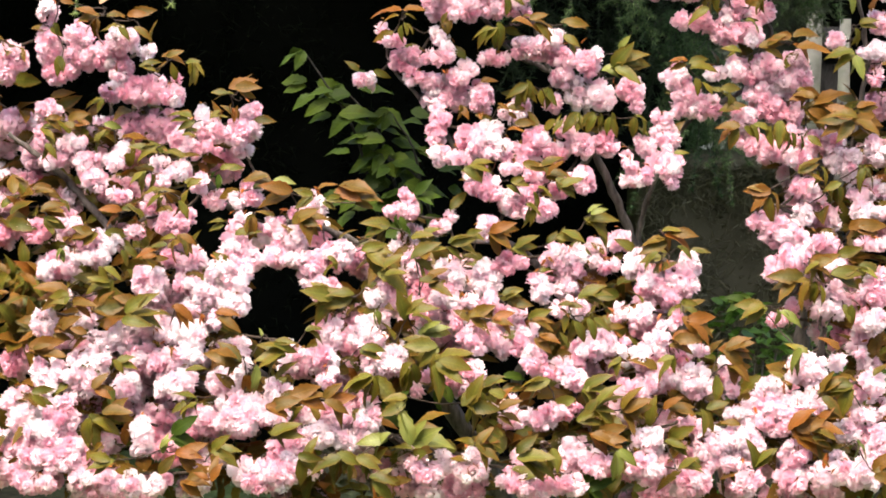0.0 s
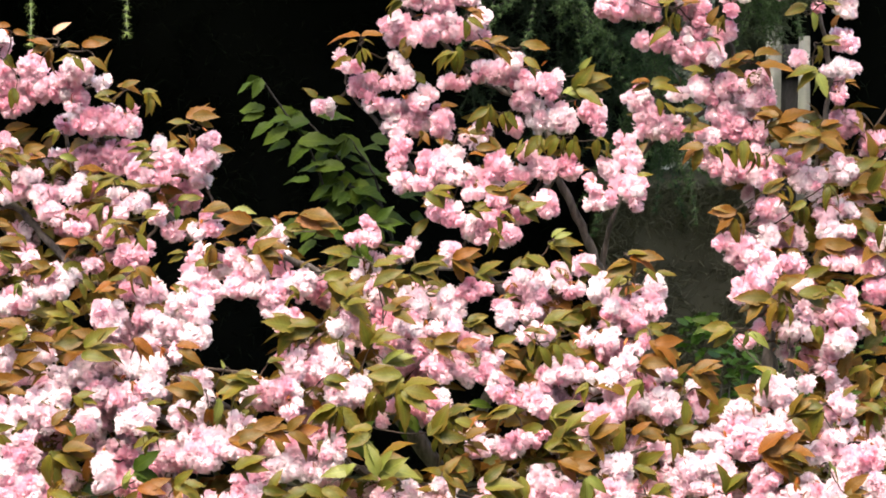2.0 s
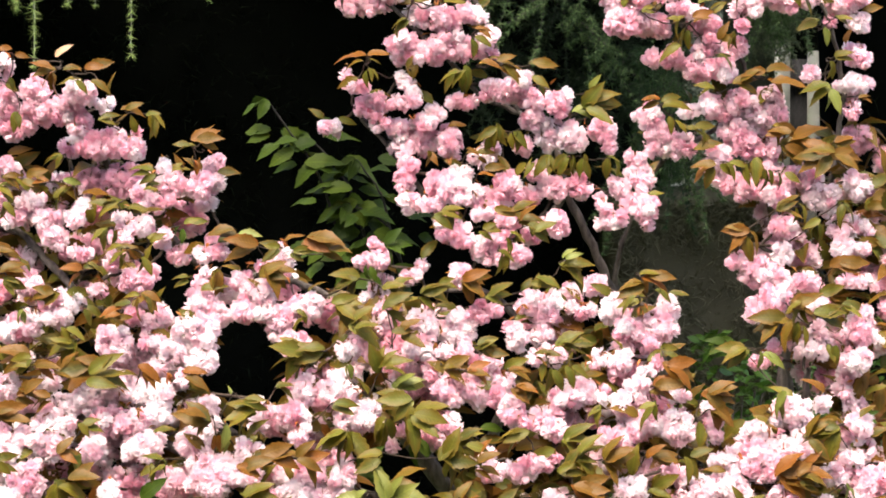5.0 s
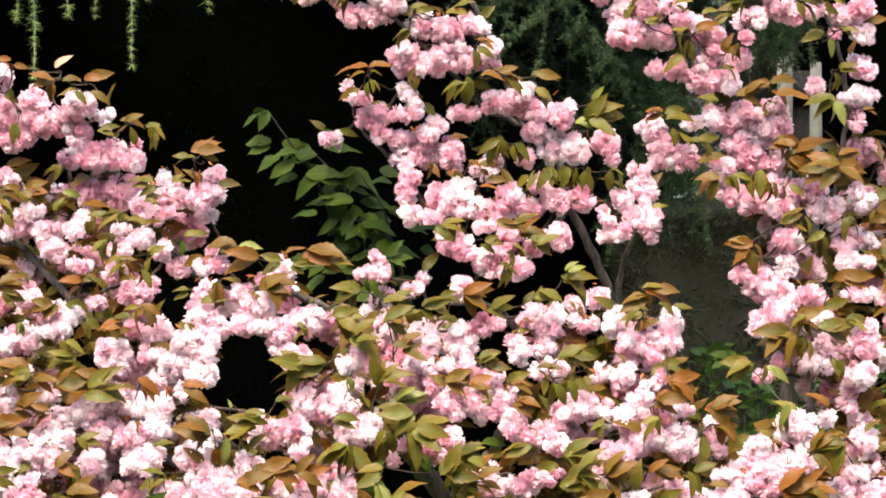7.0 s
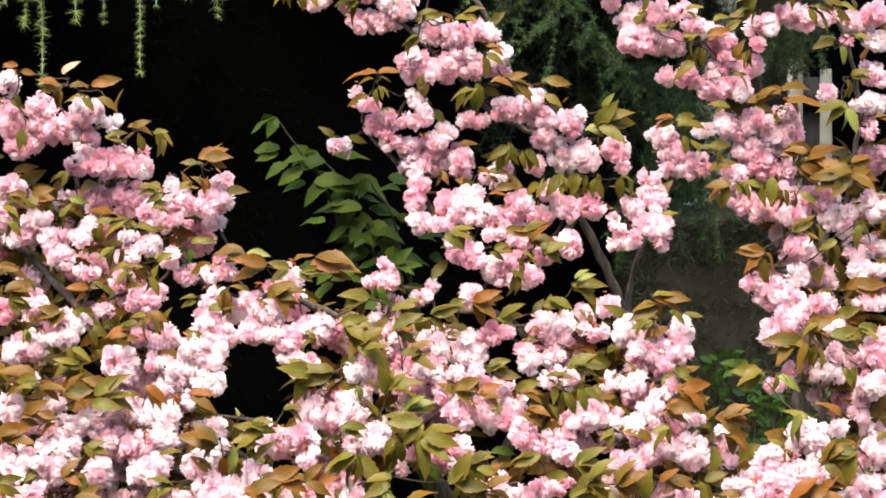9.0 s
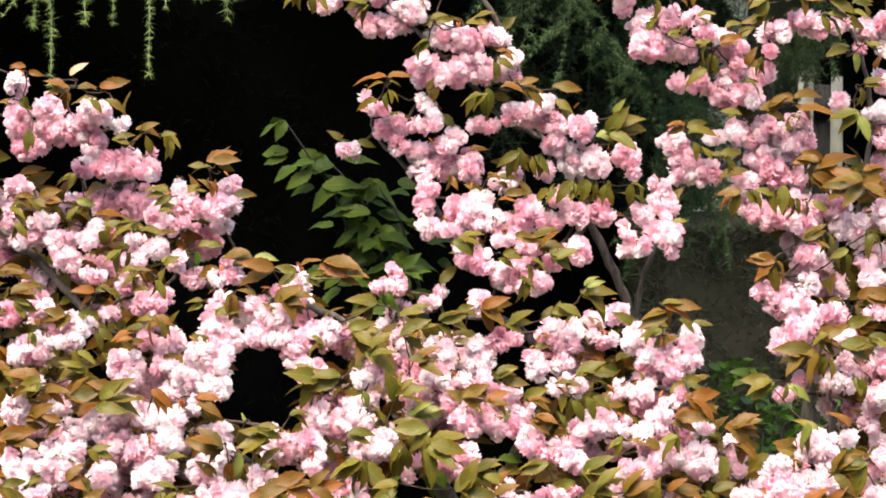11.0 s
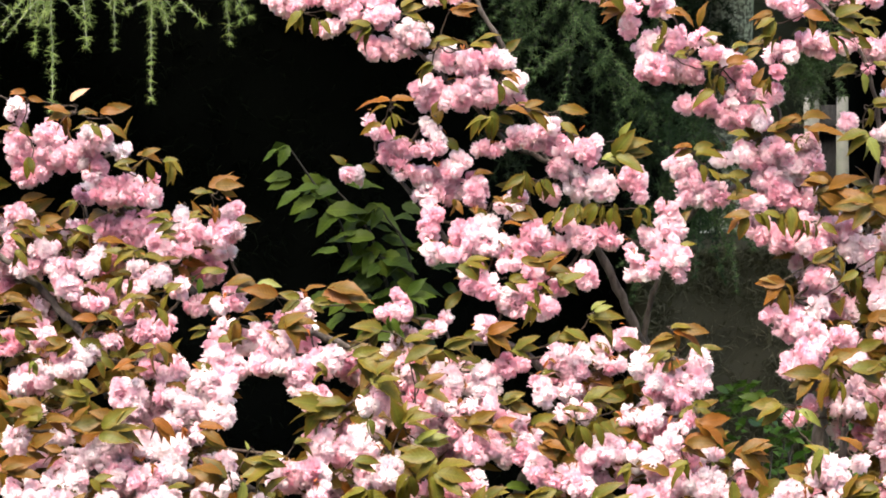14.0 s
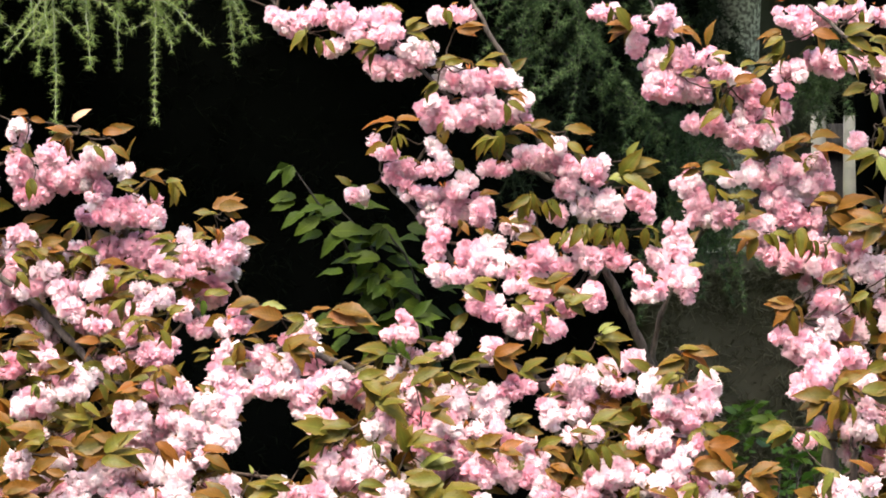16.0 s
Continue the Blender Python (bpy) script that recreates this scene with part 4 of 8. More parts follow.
spray("branch_m", -0.045, -0.421, 1.935, 0.025, 0.037, 0.30)
spray("branch_j", -0.355, -0.496, 1.863, 0.063, 0.055, 0.32)
spray("branch_j", -0.460, -0.315, 2.062, 0.083, 0.061, 0.90)
spray("branch_g", -0.475, -0.270, 2.113, 0.056, 0.062, 0.23)
spray("branch_k", 0.713, -0.236, 2.176, 0.067, 0.065, 0.21)
spray("branch_m", -0.273, -0.512, 1.824, 0.091, 0.061, 0.90)
spray("branch_b", 0.168, -0.080, 2.394, 0.070, 0.075, 0.12)
spray("branch_d", 0.902, -0.131, 2.196, 0.075, 0.044, 0.50)
spray("branch_h", 0.226, -0.264, 2.104, 0.059, 0.051, 0.90)
spray("branch_g", -0.508, -0.284, 2.124, 0.041, 0.055, 0.90)
spray("branch_j", -0.792, -0.499, 1.851, 0.075, 0.102, 0.32)
spray("branch_d", 0.715, -0.044, 2.416, 0.058, 0.063, 0.12)
spray("branch_l", 0.666, -0.487, 1.871, 0.103, 0.069, 0.32)
spray("branch_i", 0.379, -0.100, 2.328, 0.057, 0.056, 0.15)
spray("branch_m", -0.256, -0.378, 2.009, 0.061, 0.074, 0.90)
spray("branch_h", 0.002, -0.288, 2.116, 0.045, 0.058, 0.90)
spray("branch_a", 0.368, -0.089, 2.358, 0.044, 0.046, 0.14)
spray("branch_j", -0.626, -0.516, 1.807, 0.049, 0.090, 0.90)
spray("branch_a", 0.411, -0.067, 2.390, 0.057, 0.056, 0.13)
spray("branch_l", 0.617, -0.504, 1.814, 0.059, 0.065, 0.90)
spray("branch_l", 0.568, -0.417, 1.926, 0.038, 0.044, 0.30)
spray("branch_g", -0.480, -0.273, 2.137, 0.056, 0.048, 0.90)
spray("branch_d", 0.752, -0.111, 2.312, 0.077, 0.056, 0.15)
spray("branch_l", 0.839, -0.467, 1.882, 0.065, 0.038, 0.90)
spray("branch_l", 0.583, -0.497, 1.832, 0.086, 0.072, 0.90)
spray("branch_h", 0.269, -0.115, 2.321, 0.063, 0.062, 0.15)
spray("branch_m", -0.178, -0.342, 2.038, 0.058, 0.031, 0.90)
spray("branch_c", 0.440, -0.043, 2.448, 0.049, 0.044, 0.12)
spray("branch_d", 0.735, -0.100, 2.376, 0.051, 0.044, 0.13)
spray("branch_l", 0.571, -0.389, 1.952, 0.065, 0.064, 0.29)
spray("branch_h", 0.176, -0.297, 2.109, 0.065, 0.064, 0.90)
spray("branch_i", 0.424, -0.087, 2.365, 0.064, 0.037, 0.13)
spray("branch_g", -0.447, -0.293, 2.105, 0.048, 0.061, 0.90)
spray("branch_i", 0.687, -0.184, 2.225, 0.082, 0.068, 0.19)
spray("branch_f", -0.274, -0.293, 2.094, 0.069, 0.061, 0.24)
spray("branch_l", 0.691, -0.529, 1.811, 0.066, 0.085, 0.32)
spray("branch_c", 0.450, -0.053, 2.413, 0.077, 0.057, 0.12)
spray("branch_k", 0.772, -0.220, 2.206, 0.076, 0.043, 0.19)
spray("branch_d", 0.675, -0.061, 2.384, 0.078, 0.057, 0.13)
spray("branch_l", 0.497, -0.407, 1.933, 0.078, 0.076, 0.90)
spray("branch_l", 0.785, -0.529, 1.784, 0.059, 0.072, 0.90)
spray("branch_i", 0.454, -0.079, 2.386, 0.038, 0.044, 0.13)
spray("branch_l", 0.865, -0.485, 1.829, 0.074, 0.086, 0.32)
spray("branch_h", -0.020, -0.307, 2.087, 0.072, 0.051, 0.90)
spray("branch_h", -0.000, -0.300, 2.072, 0.065, 0.045, 0.90)
spray("branch_i", 0.468, -0.339, 2.055, 0.039, 0.031, 0.25)
spray("branch_l", 0.524, -0.515, 1.823, 0.086, 0.071, 0.90)
spray("branch_d", 0.745, -0.145, 2.259, 0.057, 0.050, 0.90)
spray("branch_l", 0.486, -0.491, 1.861, 0.057, 0.043, 0.32)
spray("branch_l", 0.549, -0.530, 1.786, 0.106, 0.032, 0.32)
spray("branch_i", 0.338, -0.310, 1.930, 0.046, 0.045, 0.29)
spray("branch_l", 0.687, -0.548, 1.764, 0.073, 0.069, 0.32)
spray("branch_m", -0.016, -0.523, 1.782, 0.045, 0.051, 0.90)
spray("branch_i", 0.390, -0.332, 2.058, 0.052, 0.054, 0.90)
spray("branch_i", 0.443, -0.341, 2.041, 0.058, 0.038, 0.90)
spray("branch_j", -0.334, -0.537, 1.788, 0.076, 0.075, 0.32)
spray("branch_h", 0.039, -0.318, 2.083, 0.039, 0.038, 0.90)
spray("branch_h", 0.076, -0.320, 2.083, 0.045, 0.038, 0.24)
spray("branch_h", 0.238, -0.311, 2.068, 0.092, 0.045, 0.90)
spray("branch_m", 0.030, -0.446, 1.925, 0.031, 0.031, 0.90)
spray("branch_l", 0.455, -0.410, 1.947, 0.045, 0.044, 0.29)
spray("branch_j", -0.822, -0.533, 1.815, 0.077, 0.069, 0.32)
spray("branch_l", 0.495, -0.542, 1.759, 0.072, 0.068, 0.32)
spray("branch_i", 0.725, -0.185, 2.219, 0.050, 0.056, 0.19)
spray("branch_l", 0.743, -0.565, 1.779, 0.066, 0.058, 0.90)
spray("branch_l", 0.829, -0.540, 1.776, 0.086, 0.072, 0.90)
spray("branch_h", 0.130, -0.324, 2.055, 0.039, 0.038, 0.25)
spray("branch_j", -0.775, -0.527, 1.789, 0.084, 0.076, 0.32)
spray("branch_l", 0.418, -0.409, 1.936, 0.091, 0.057, 0.30)
spray("branch_i", 0.353, -0.335, 2.063, 0.058, 0.038, 0.90)
spray("branch_m", -0.292, -0.563, 1.768, 0.062, 0.040, 0.32)
spray("branch_m", 0.044, -0.417, 1.945, 0.051, 0.050, 0.30)
spray("branch_m", -0.057, -0.318, 2.060, 0.052, 0.038, 0.25)
spray("branch_m", -0.049, -0.558, 1.763, 0.072, 0.044, 0.32)
spray("branch_h", 0.107, -0.319, 2.040, 0.078, 0.058, 0.26)
spray("branch_m", -0.162, -0.317, 2.086, 0.058, 0.057, 0.90)
spray("branch_m", -0.074, -0.325, 2.061, 0.052, 0.051, 0.25)
spray("branch_l", 0.911, -0.480, 1.846, 0.068, 0.067, 0.32)
spray("branch_l", 0.503, -0.366, 1.994, 0.058, 0.038, 0.90)
spray("branch_m", 0.008, -0.323, 2.044, 0.045, 0.051, 0.25)
spray("branch_l", 0.376, -0.416, 1.914, 0.097, 0.057, 0.31)
spray("branch_j", -0.396, -0.566, 1.750, 0.097, 0.079, 0.32)
spray("branch_l", 0.594, -0.570, 1.761, 0.072, 0.055, 0.32)
spray("branch_i", 0.416, -0.360, 2.012, 0.065, 0.057, 0.90)
spray("branch_m", 0.100, -0.433, 1.889, 0.064, 0.031, 0.32)
spray("branch_m", 0.046, -0.525, 1.792, 0.059, 0.031, 0.90)
spray("branch_j", -0.499, -0.577, 1.748, 0.048, 0.072, 0.32)
spray("branch_l", 0.398, -0.522, 1.830, 0.072, 0.064, 0.90)
spray("branch_l", 0.425, -0.388, 1.980, 0.025, 0.051, 0.28)
spray("branch_j", -0.850, -0.529, 1.776, 0.060, 0.076, 0.32)
spray("branch_j", -0.586, -0.560, 1.728, 0.062, 0.052, 0.90)
spray("branch_h", 0.152, -0.346, 2.022, 0.052, 0.057, 0.90)
spray("branch_m", 0.042, -0.377, 2.009, 0.071, 0.070, 0.27)
spray("branch_j", -0.789, -0.560, 1.778, 0.091, 0.062, 0.32)
spray("branch_j", -0.353, -0.583, 1.752, 0.076, 0.072, 0.32)
spray("branch_m", 0.041, -0.551, 1.763, 0.072, 0.044, 0.90)
spray("branch_l", 0.389, -0.388, 1.975, 0.058, 0.063, 0.90)
spray("branch_l", 0.916, -0.528, 1.781, 0.068, 0.080, 0.32)
spray("branch_j", -0.641, -0.568, 1.729, 0.062, 0.052, 0.90)
spray("branch_m", 0.067, -0.357, 2.006, 0.065, 0.057, 0.27)
spray("branch_i", 0.345, -0.367, 1.994, 0.058, 0.038, 0.27)
spray("branch_m", 0.101, -0.347, 1.993, 0.052, 0.070, 0.27)
spray("branch_j", -0.732, -0.563, 1.741, 0.091, 0.073, 0.32)
spray("branch_i", 0.299, -0.351, 2.002, 0.091, 0.064, 0.90)
spray("branch_l", 0.391, -0.561, 1.783, 0.072, 0.071, 0.32)
spray("branch_i", 0.314, -0.363, 2.007, 0.036, 0.057, 0.27)
spray("branch_j", -0.693, -0.582, 1.737, 0.069, 0.052, 0.32)
spray("branch_m", 0.123, -0.490, 1.865, 0.057, 0.047, 0.32)
spray("branch_m", 0.140, -0.379, 1.990, 0.065, 0.050, 0.28)
spray("branch_i", 0.277, -0.387, 1.997, 0.071, 0.063, 0.28)
spray("branch_m", 0.171, -0.477, 1.862, 0.077, 0.047, 0.32)
spray("branch_m", 0.120, -0.557, 1.750, 0.072, 0.055, 0.32)
spray("branch_m", 0.137, -0.541, 1.792, 0.032, 0.031, 0.32)
spray("branch_j", -0.830, -0.583, 1.729, 0.088, 0.052, 0.32)
spray("branch_m", 0.164, -0.403, 1.974, 0.058, 0.057, 0.28)
spray("branch_i", 0.240, -0.405, 1.963, 0.077, 0.057, 0.29)
spray("branch_l", 0.290, -0.551, 1.785, 0.072, 0.058, 0.32)
spray("branch_l", 0.248, -0.461, 1.892, 0.051, 0.024, 0.32)
spray("branch_l", 0.252, -0.435, 1.937, 0.070, 0.050, 0.30)
spray("branch_m", 0.197, -0.425, 1.950, 0.057, 0.044, 0.29)
spray("branch_l", 0.245, -0.523, 1.796, 0.072, 0.071, 0.32)
spray("branch_m", 0.215, -0.470, 1.876, 0.064, 0.050, 0.32)
spray("branch_m", 0.180, -0.570, 1.745, 0.092, 0.048, 0.32)
spray("branch_l", 0.239, -0.572, 1.747, 0.085, 0.048, 0.32)
leaf_fan("branch_e", -0.876, -0.094, 2.685, 2, 170, 20, 0.045, "orange")
leaf_fan("branch_e", -0.864, -0.081, 2.682, 1, -15, 0, 0.042, "bronze")
leaf_fan("branch_e", -0.775, -0.079, 2.670, 1, 42, 0, 0.048, "rosy")
leaf_fan("branch_e", -0.779, -0.104, 2.654, 3, 180, 50, 0.050, "bronze")
leaf_fan("branch_e", -0.789, -0.095, 2.647, 2, -85, 15, 0.058, "orange")
leaf_fan("branch_e", -0.760, -0.092, 2.650, 2, 10, 15, 0.052, "bronze")
leaf_fan("branch_e", -0.723, -0.064, 2.644, 2, 14, 12, 0.066, "orange")
leaf_fan("branch_e", -0.704, -0.071, 2.625, 1, -5, 0, 0.055, "bronze")
leaf_fan("branch_e", -0.736, -0.098, 2.627, 1, -40, 0, 0.040, "olive")
leaf_fan("branch_e", -0.895, -0.069, 2.626, 2, -40, 40, 0.045, "olive")
leaf_fan("branch_e", -0.868, -0.099, 2.560, 2, -70, 30, 0.048, "olive")
leaf_fan("branch_e", -0.693, -0.077, 2.544, 2, 12, 20, 0.042, "olive")
leaf_fan("branch_e", -0.637, -0.099, 2.561, 2, 15, 30, 0.055, "bronze")
leaf_fan("branch_e", -0.583, -0.105, 2.561, 1, 20, 0, 0.045, "olive")
leaf_fan("branch_e", -0.585, -0.066, 2.556, 3, -58, 40, 0.062, "olive")
leaf_fan("branch_e", -0.500, -0.099, 2.488, 2, 172, 25, 0.048, "olive")
leaf_fan("branch_e", -0.485, -0.095, 2.499, 2, 14, 14, 0.060, "orange")
leaf_fan("branch_e", -0.473, -0.061, 2.512, 1, 80, 0, 0.034, "bronze")
leaf_fan("branch_e", -0.476, -0.074, 2.479, 1, -8, 0, 0.048, "bronze")
leaf_fan("branch_e", -0.766, -0.108, 2.469, 3, 190, 60, 0.050, "olive")
leaf_fan("branch_a", -0.031, -0.105, 2.794, 2, 20, 30, 0.044, "olive")
leaf_fan("branch_a", 0.040, -0.074, 2.790, 2, 25, 30, 0.045, "olive")
leaf_fan("branch_a", -0.042, -0.090, 2.748, 3, 205, 70, 0.041, "olive")
leaf_fan("branch_a", 0.102, -0.091, 2.729, 2, -8, 20, 0.051, "bronze")
leaf_fan("branch_a", 0.099, -0.068, 2.712, 3, -60, 50, 0.042, "olive")
leaf_fan("branch_a", 0.131, -0.083, 2.671, 1, 10, 0, 0.035, "bronze")
leaf_fan("branch_a", 0.025, -0.081, 2.791, 2, -80, 40, 0.022, "bract")
leaf_fan("branch_b", -0.129, -0.083, 2.674, 1, 170, 0, 0.071, "orange")
leaf_fan("branch_b", -0.127, -0.073, 2.677, 1, 18, 0, 0.050, "orange")
leaf_fan("branch_b", -0.129, -0.102, 2.659, 1, 180, 0, 0.061, "bronze")
leaf_fan("branch_b", -0.122, -0.061, 2.665, 1, -3, 0, 0.036, "olive")
leaf_fan("branch_b", -0.124, -0.104, 2.648, 3, -70, 90, 0.037, "olive")
leaf_fan("branch_b", -0.039, -0.061, 2.547, 2, -70, 50, 0.024, "bract")
leaf_fan("branch_a", 0.075, -0.070, 2.642, 5, 230, 100, 0.056, "olive")
leaf_fan("branch_a", 0.105, -0.100, 2.655, 2, 8, 25, 0.049, "bronze")
leaf_fan("branch_a", 0.149, -0.091, 2.666, 1, 20, 0, 0.044, "bronze")
leaf_fan("branch_a", 0.152, -0.091, 2.651, 3, -25, 40, 0.051, "bronze")
leaf_fan("branch_a", 0.215, -0.097, 2.655, 2, 6, 20, 0.055, "bronze")
leaf_fan("branch_a", 0.222, -0.101, 2.628, 2, -30, 25, 0.041, "olive")
leaf_fan("branch_a", 0.149, -0.098, 2.528, 4, 250, 100, 0.051, "olive")
leaf_fan("branch_b", 0.087, -0.085, 2.476, 2, 5, 25, 0.036, "orange")
leaf_fan("branch_c", 0.509, -0.067, 2.806, 2, 10, 30, 0.040, "olive")
leaf_fan("branch_c", 0.554, -0.099, 2.744, 2, 28, 20, 0.048, "orange")
leaf_fan("branch_c", 0.529, -0.072, 2.694, 1, 195, 0, 0.062, "olive")
leaf_fan("branch_c", 0.544, -0.062, 2.724, 2, 250, 30, 0.052, "olive")
leaf_fan("branch_c", 0.619, -0.077, 2.701, 3, 35, 45, 0.048, "bronze")
leaf_fan("branch_c", 0.612, -0.070, 2.674, 2, -10, 35, 0.042, "olive")
leaf_fan("branch_c", 0.452, -0.100, 2.768, 2, 20, 40, 0.034, "olive")
leaf_fan("branch_d", 0.651, -0.098, 2.807, 3, 200, 50, 0.042, "olive")
leaf_fan("branch_d", 0.768, -0.088, 2.811, 4, -25, 60, 0.052, "olive")
leaf_fan("branch_c", 0.605, -0.061, 2.764, 1, 40, 0, 0.028, "olive")
leaf_fan("branch_d", 0.824, -0.062, 2.736, 2, 186, 20, 0.062, "olive")
leaf_fan("branch_d", 0.830, -0.077, 2.727, 1, -82, 0, 0.052, "pale")
leaf_fan("branch_d", 0.856, -0.083, 2.748, 2, 0, 30, 0.042, "olive")
leaf_fan("branch_d", 0.850, -0.090, 2.660, 2, -80, 25, 0.046, "olive")
leaf_fan("branch_d", 0.846, -0.101, 2.604, 2, 190, 20, 0.060, "olive")
leaf_fan("branch_d", 0.841, -0.093, 2.606, 2, -72, 18, 0.066, "pale")
leaf_fan("branch_d", 0.908, -0.070, 2.586, 2, 8, 25, 0.034, "bronze")
leaf_fan("branch_c", 0.719, -0.066, 2.626, 3, 2, 25, 0.072, "orange")
leaf_fan("branch_c", 0.713, -0.089, 2.634, 2, 168, 25, 0.052, "bronze")
leaf_fan("branch_d", 0.861, -0.070, 2.668, 2, 20, 30, 0.040, "olive")
leaf_fan("branch_c", 0.491, -0.070, 2.574, 3, 178, 25, 0.048, "orange")
leaf_fan("branch_c", 0.497, -0.074, 2.570, 3, 14, 22, 0.068, "olive")
leaf_fan("branch_c", 0.544, -0.075, 2.527, 2, -18, 30, 0.036, "olive")
leaf_fan("branch_c", 0.563, -0.084, 2.473, 2, 26, 18, 0.060, "bronze")
leaf_fan("branch_d", 0.761, -0.089, 2.507, 2, 172, 16, 0.048, "orange")
leaf_fan("branch_d", 0.745, -0.080, 2.483, 5, 2, 50, 0.082, "bronze")
leaf_fan("branch_d", 0.854, -0.099, 2.484, 3, 8, 30, 0.066, "bronze")
leaf_fan("branch_a", 0.341, -0.083, 2.600, 1, 62, 0, 0.042, "pale")
leaf_fan("branch_a", 0.332, -0.070, 2.565, 5, 16, 48, 0.079, "olive")
leaf_fan("branch_a", 0.303, -0.074, 2.548, 2, 20, 40, 0.042, "pale")
leaf_fan("branch_a", 0.334, -0.082, 2.542, 2, -80, 40, 0.022, "bract")
leaf_fan("branch_g", -0.888, -0.148, 2.431, 2, 5, 30, 0.048, "orange")
leaf_fan("branch_g", -0.894, -0.138, 2.407, 3, -20, 50, 0.052, "olive")
leaf_fan("branch_g", -0.879, -0.191, 2.368, 3, -75, 50, 0.047, "olive")
leaf_fan("branch_g", -0.848, -0.130, 2.422, 2, 4, 20, 0.050, "bronze")
leaf_fan("branch_g", -0.796, -0.142, 2.419, 2, 160, 30, 0.040, "orange")
leaf_fan("branch_g", -0.769, -0.132, 2.417, 1, 4, 0, 0.048, "pale")
leaf_fan("branch_g", -0.777, -0.144, 2.376, 3, 65, 50, 0.042, "olive")
leaf_fan("branch_e", -0.656, -0.152, 2.374, 3, 182, 35, 0.051, "olive")
leaf_fan("branch_e", -0.573, -0.130, 2.430, 3, 184, 30, 0.051, "olive")
leaf_fan("branch_e", -0.588, -0.133, 2.401, 2, 20, 40, 0.036, "olive")
leaf_fan("branch_e", -0.627, -0.170, 2.361, 2, 0, 20, 0.045, "olive")
leaf_fan("branch_f", -0.500, -0.201, 2.337, 2, 12, 30, 0.045, "olive")
leaf_fan("branch_e", -0.527, -0.104, 2.310, 2, 250, 50, 0.036, "dark")
leaf_fan("branch_e", -0.491, -0.104, 2.455, 3, -85, 40, 0.036, "orange")
leaf_fan("branch_e", -0.519, -0.112, 2.446, 2, 190, 30, 0.036, "olive")
leaf_fan("branch_f", -0.391, -0.193, 2.311, 2, 172, 15, 0.072, "orange")
leaf_fan("branch_f", -0.397, -0.192, 2.310, 1, 6, 0, 0.047, "pale")
leaf_fan("branch_f", -0.354, -0.228, 2.286, 3, 178, 18, 0.076, "orange")
leaf_fan("branch_g", -0.660, -0.210, 2.326, 4, 240, 80, 0.053, "olive")
leaf_fan("branch_g", -0.897, -0.215, 2.285, 3, 8, 30, 0.059, "orange")
leaf_fan("branch_g", -0.875, -0.289, 2.244, 3, 12, 30, 0.056, "orange")
leaf_fan("branch_g", -0.867, -0.294, 2.231, 3, -25, 40, 0.050, "olive")
leaf_fan("branch_g", -0.712, -0.263, 2.241, 2, 175, 20, 0.047, "orange")
leaf_fan("branch_g", -0.704, -0.259, 2.244, 2, 5, 35, 0.041, "olive")
leaf_fan("branch_g", -0.625, -0.250, 2.286, 4, 225, 70, 0.048, "olive")
leaf_fan("branch_g", -0.592, -0.238, 2.271, 2, -65, 30, 0.041, "olive")
leaf_fan("branch_e", -0.581, -0.206, 2.297, 2, 15, 40, 0.037, "olive")
leaf_fan("branch_g", -0.598, -0.314, 2.188, 2, 176, 20, 0.046, "olive")
leaf_fan("branch_g", -0.579, -0.302, 2.200, 4, -50, 90, 0.052, "bronze")
leaf_fan("branch_g", -0.624, -0.337, 2.168, 2, 182, 25, 0.046, "orange")
leaf_fan("branch_j", -0.698, -0.327, 2.176, 2, -60, 40, 0.038, "olive")
leaf_fan("branch_g", -0.760, -0.273, 2.203, 3, 180, 35, 0.056, "bronze")
leaf_fan("branch_j", -0.825, -0.323, 2.175, 3, 262, 70, 0.042, "pale")
leaf_fan("branch_f", -0.431, -0.243, 2.243, 4, 255, 70, 0.050, "bronze")
leaf_fan("branch_f", -0.487, -0.259, 2.225, 2, 180, 30, 0.041, "olive")
leaf_fan("branch_f", -0.306, -0.230, 2.284, 4, 180, 50, 0.046, "olive")
leaf_fan("branch_f", -0.278, -0.255, 2.273, 3, 10, 70, 0.046, "olive")
leaf_fan("branch_f", -0.347, -0.245, 2.239, 5, 0, 60, 0.077, "bronze")
leaf_fan("branch_f", -0.263, -0.325, 2.166, 2, -40, 40, 0.038, "olive")
leaf_fan("branch_e", -0.489, -0.102, 2.455, 3, -60, 80, 0.022, "bract")
leaf_fan("branch_f", -0.288, -0.278, 2.224, 2, -80, 70, 0.023, "bract")
leaf_fan("branch_b", 0.049, -0.087, 2.454, 3, -80, 60, 0.026, "bract")
leaf_fan("branch_b", 0.115, -0.117, 2.438, 2, 2, 18, 0.047, "orange")
leaf_fan("branch_b", 0.093, -0.166, 2.392, 2, -60, 50, 0.023, "bract")
leaf_fan("branch_h", 0.141, -0.192, 2.357, 2, 2, 20, 0.058, "bronze")
leaf_fan("branch_a", 0.213, -0.115, 2.449, 3, 230, 50, 0.043, "olive")
leaf_fan("branch_h", 0.185, -0.180, 2.331, 4, 16, 45, 0.057, "bronze")
leaf_fan("branch_h", 0.106, -0.188, 2.322, 3, 0, 40, 0.043, "olive")
leaf_fan("branch_h", 0.008, -0.185, 2.347, 3, -8, 40, 0.056, "olive")
leaf_fan("branch_h", 0.168, -0.243, 2.304, 3, -55, 60, 0.044, "olive")
leaf_fan("branch_a", 0.299, -0.093, 2.460, 4, 250, 50, 0.053, "olive")
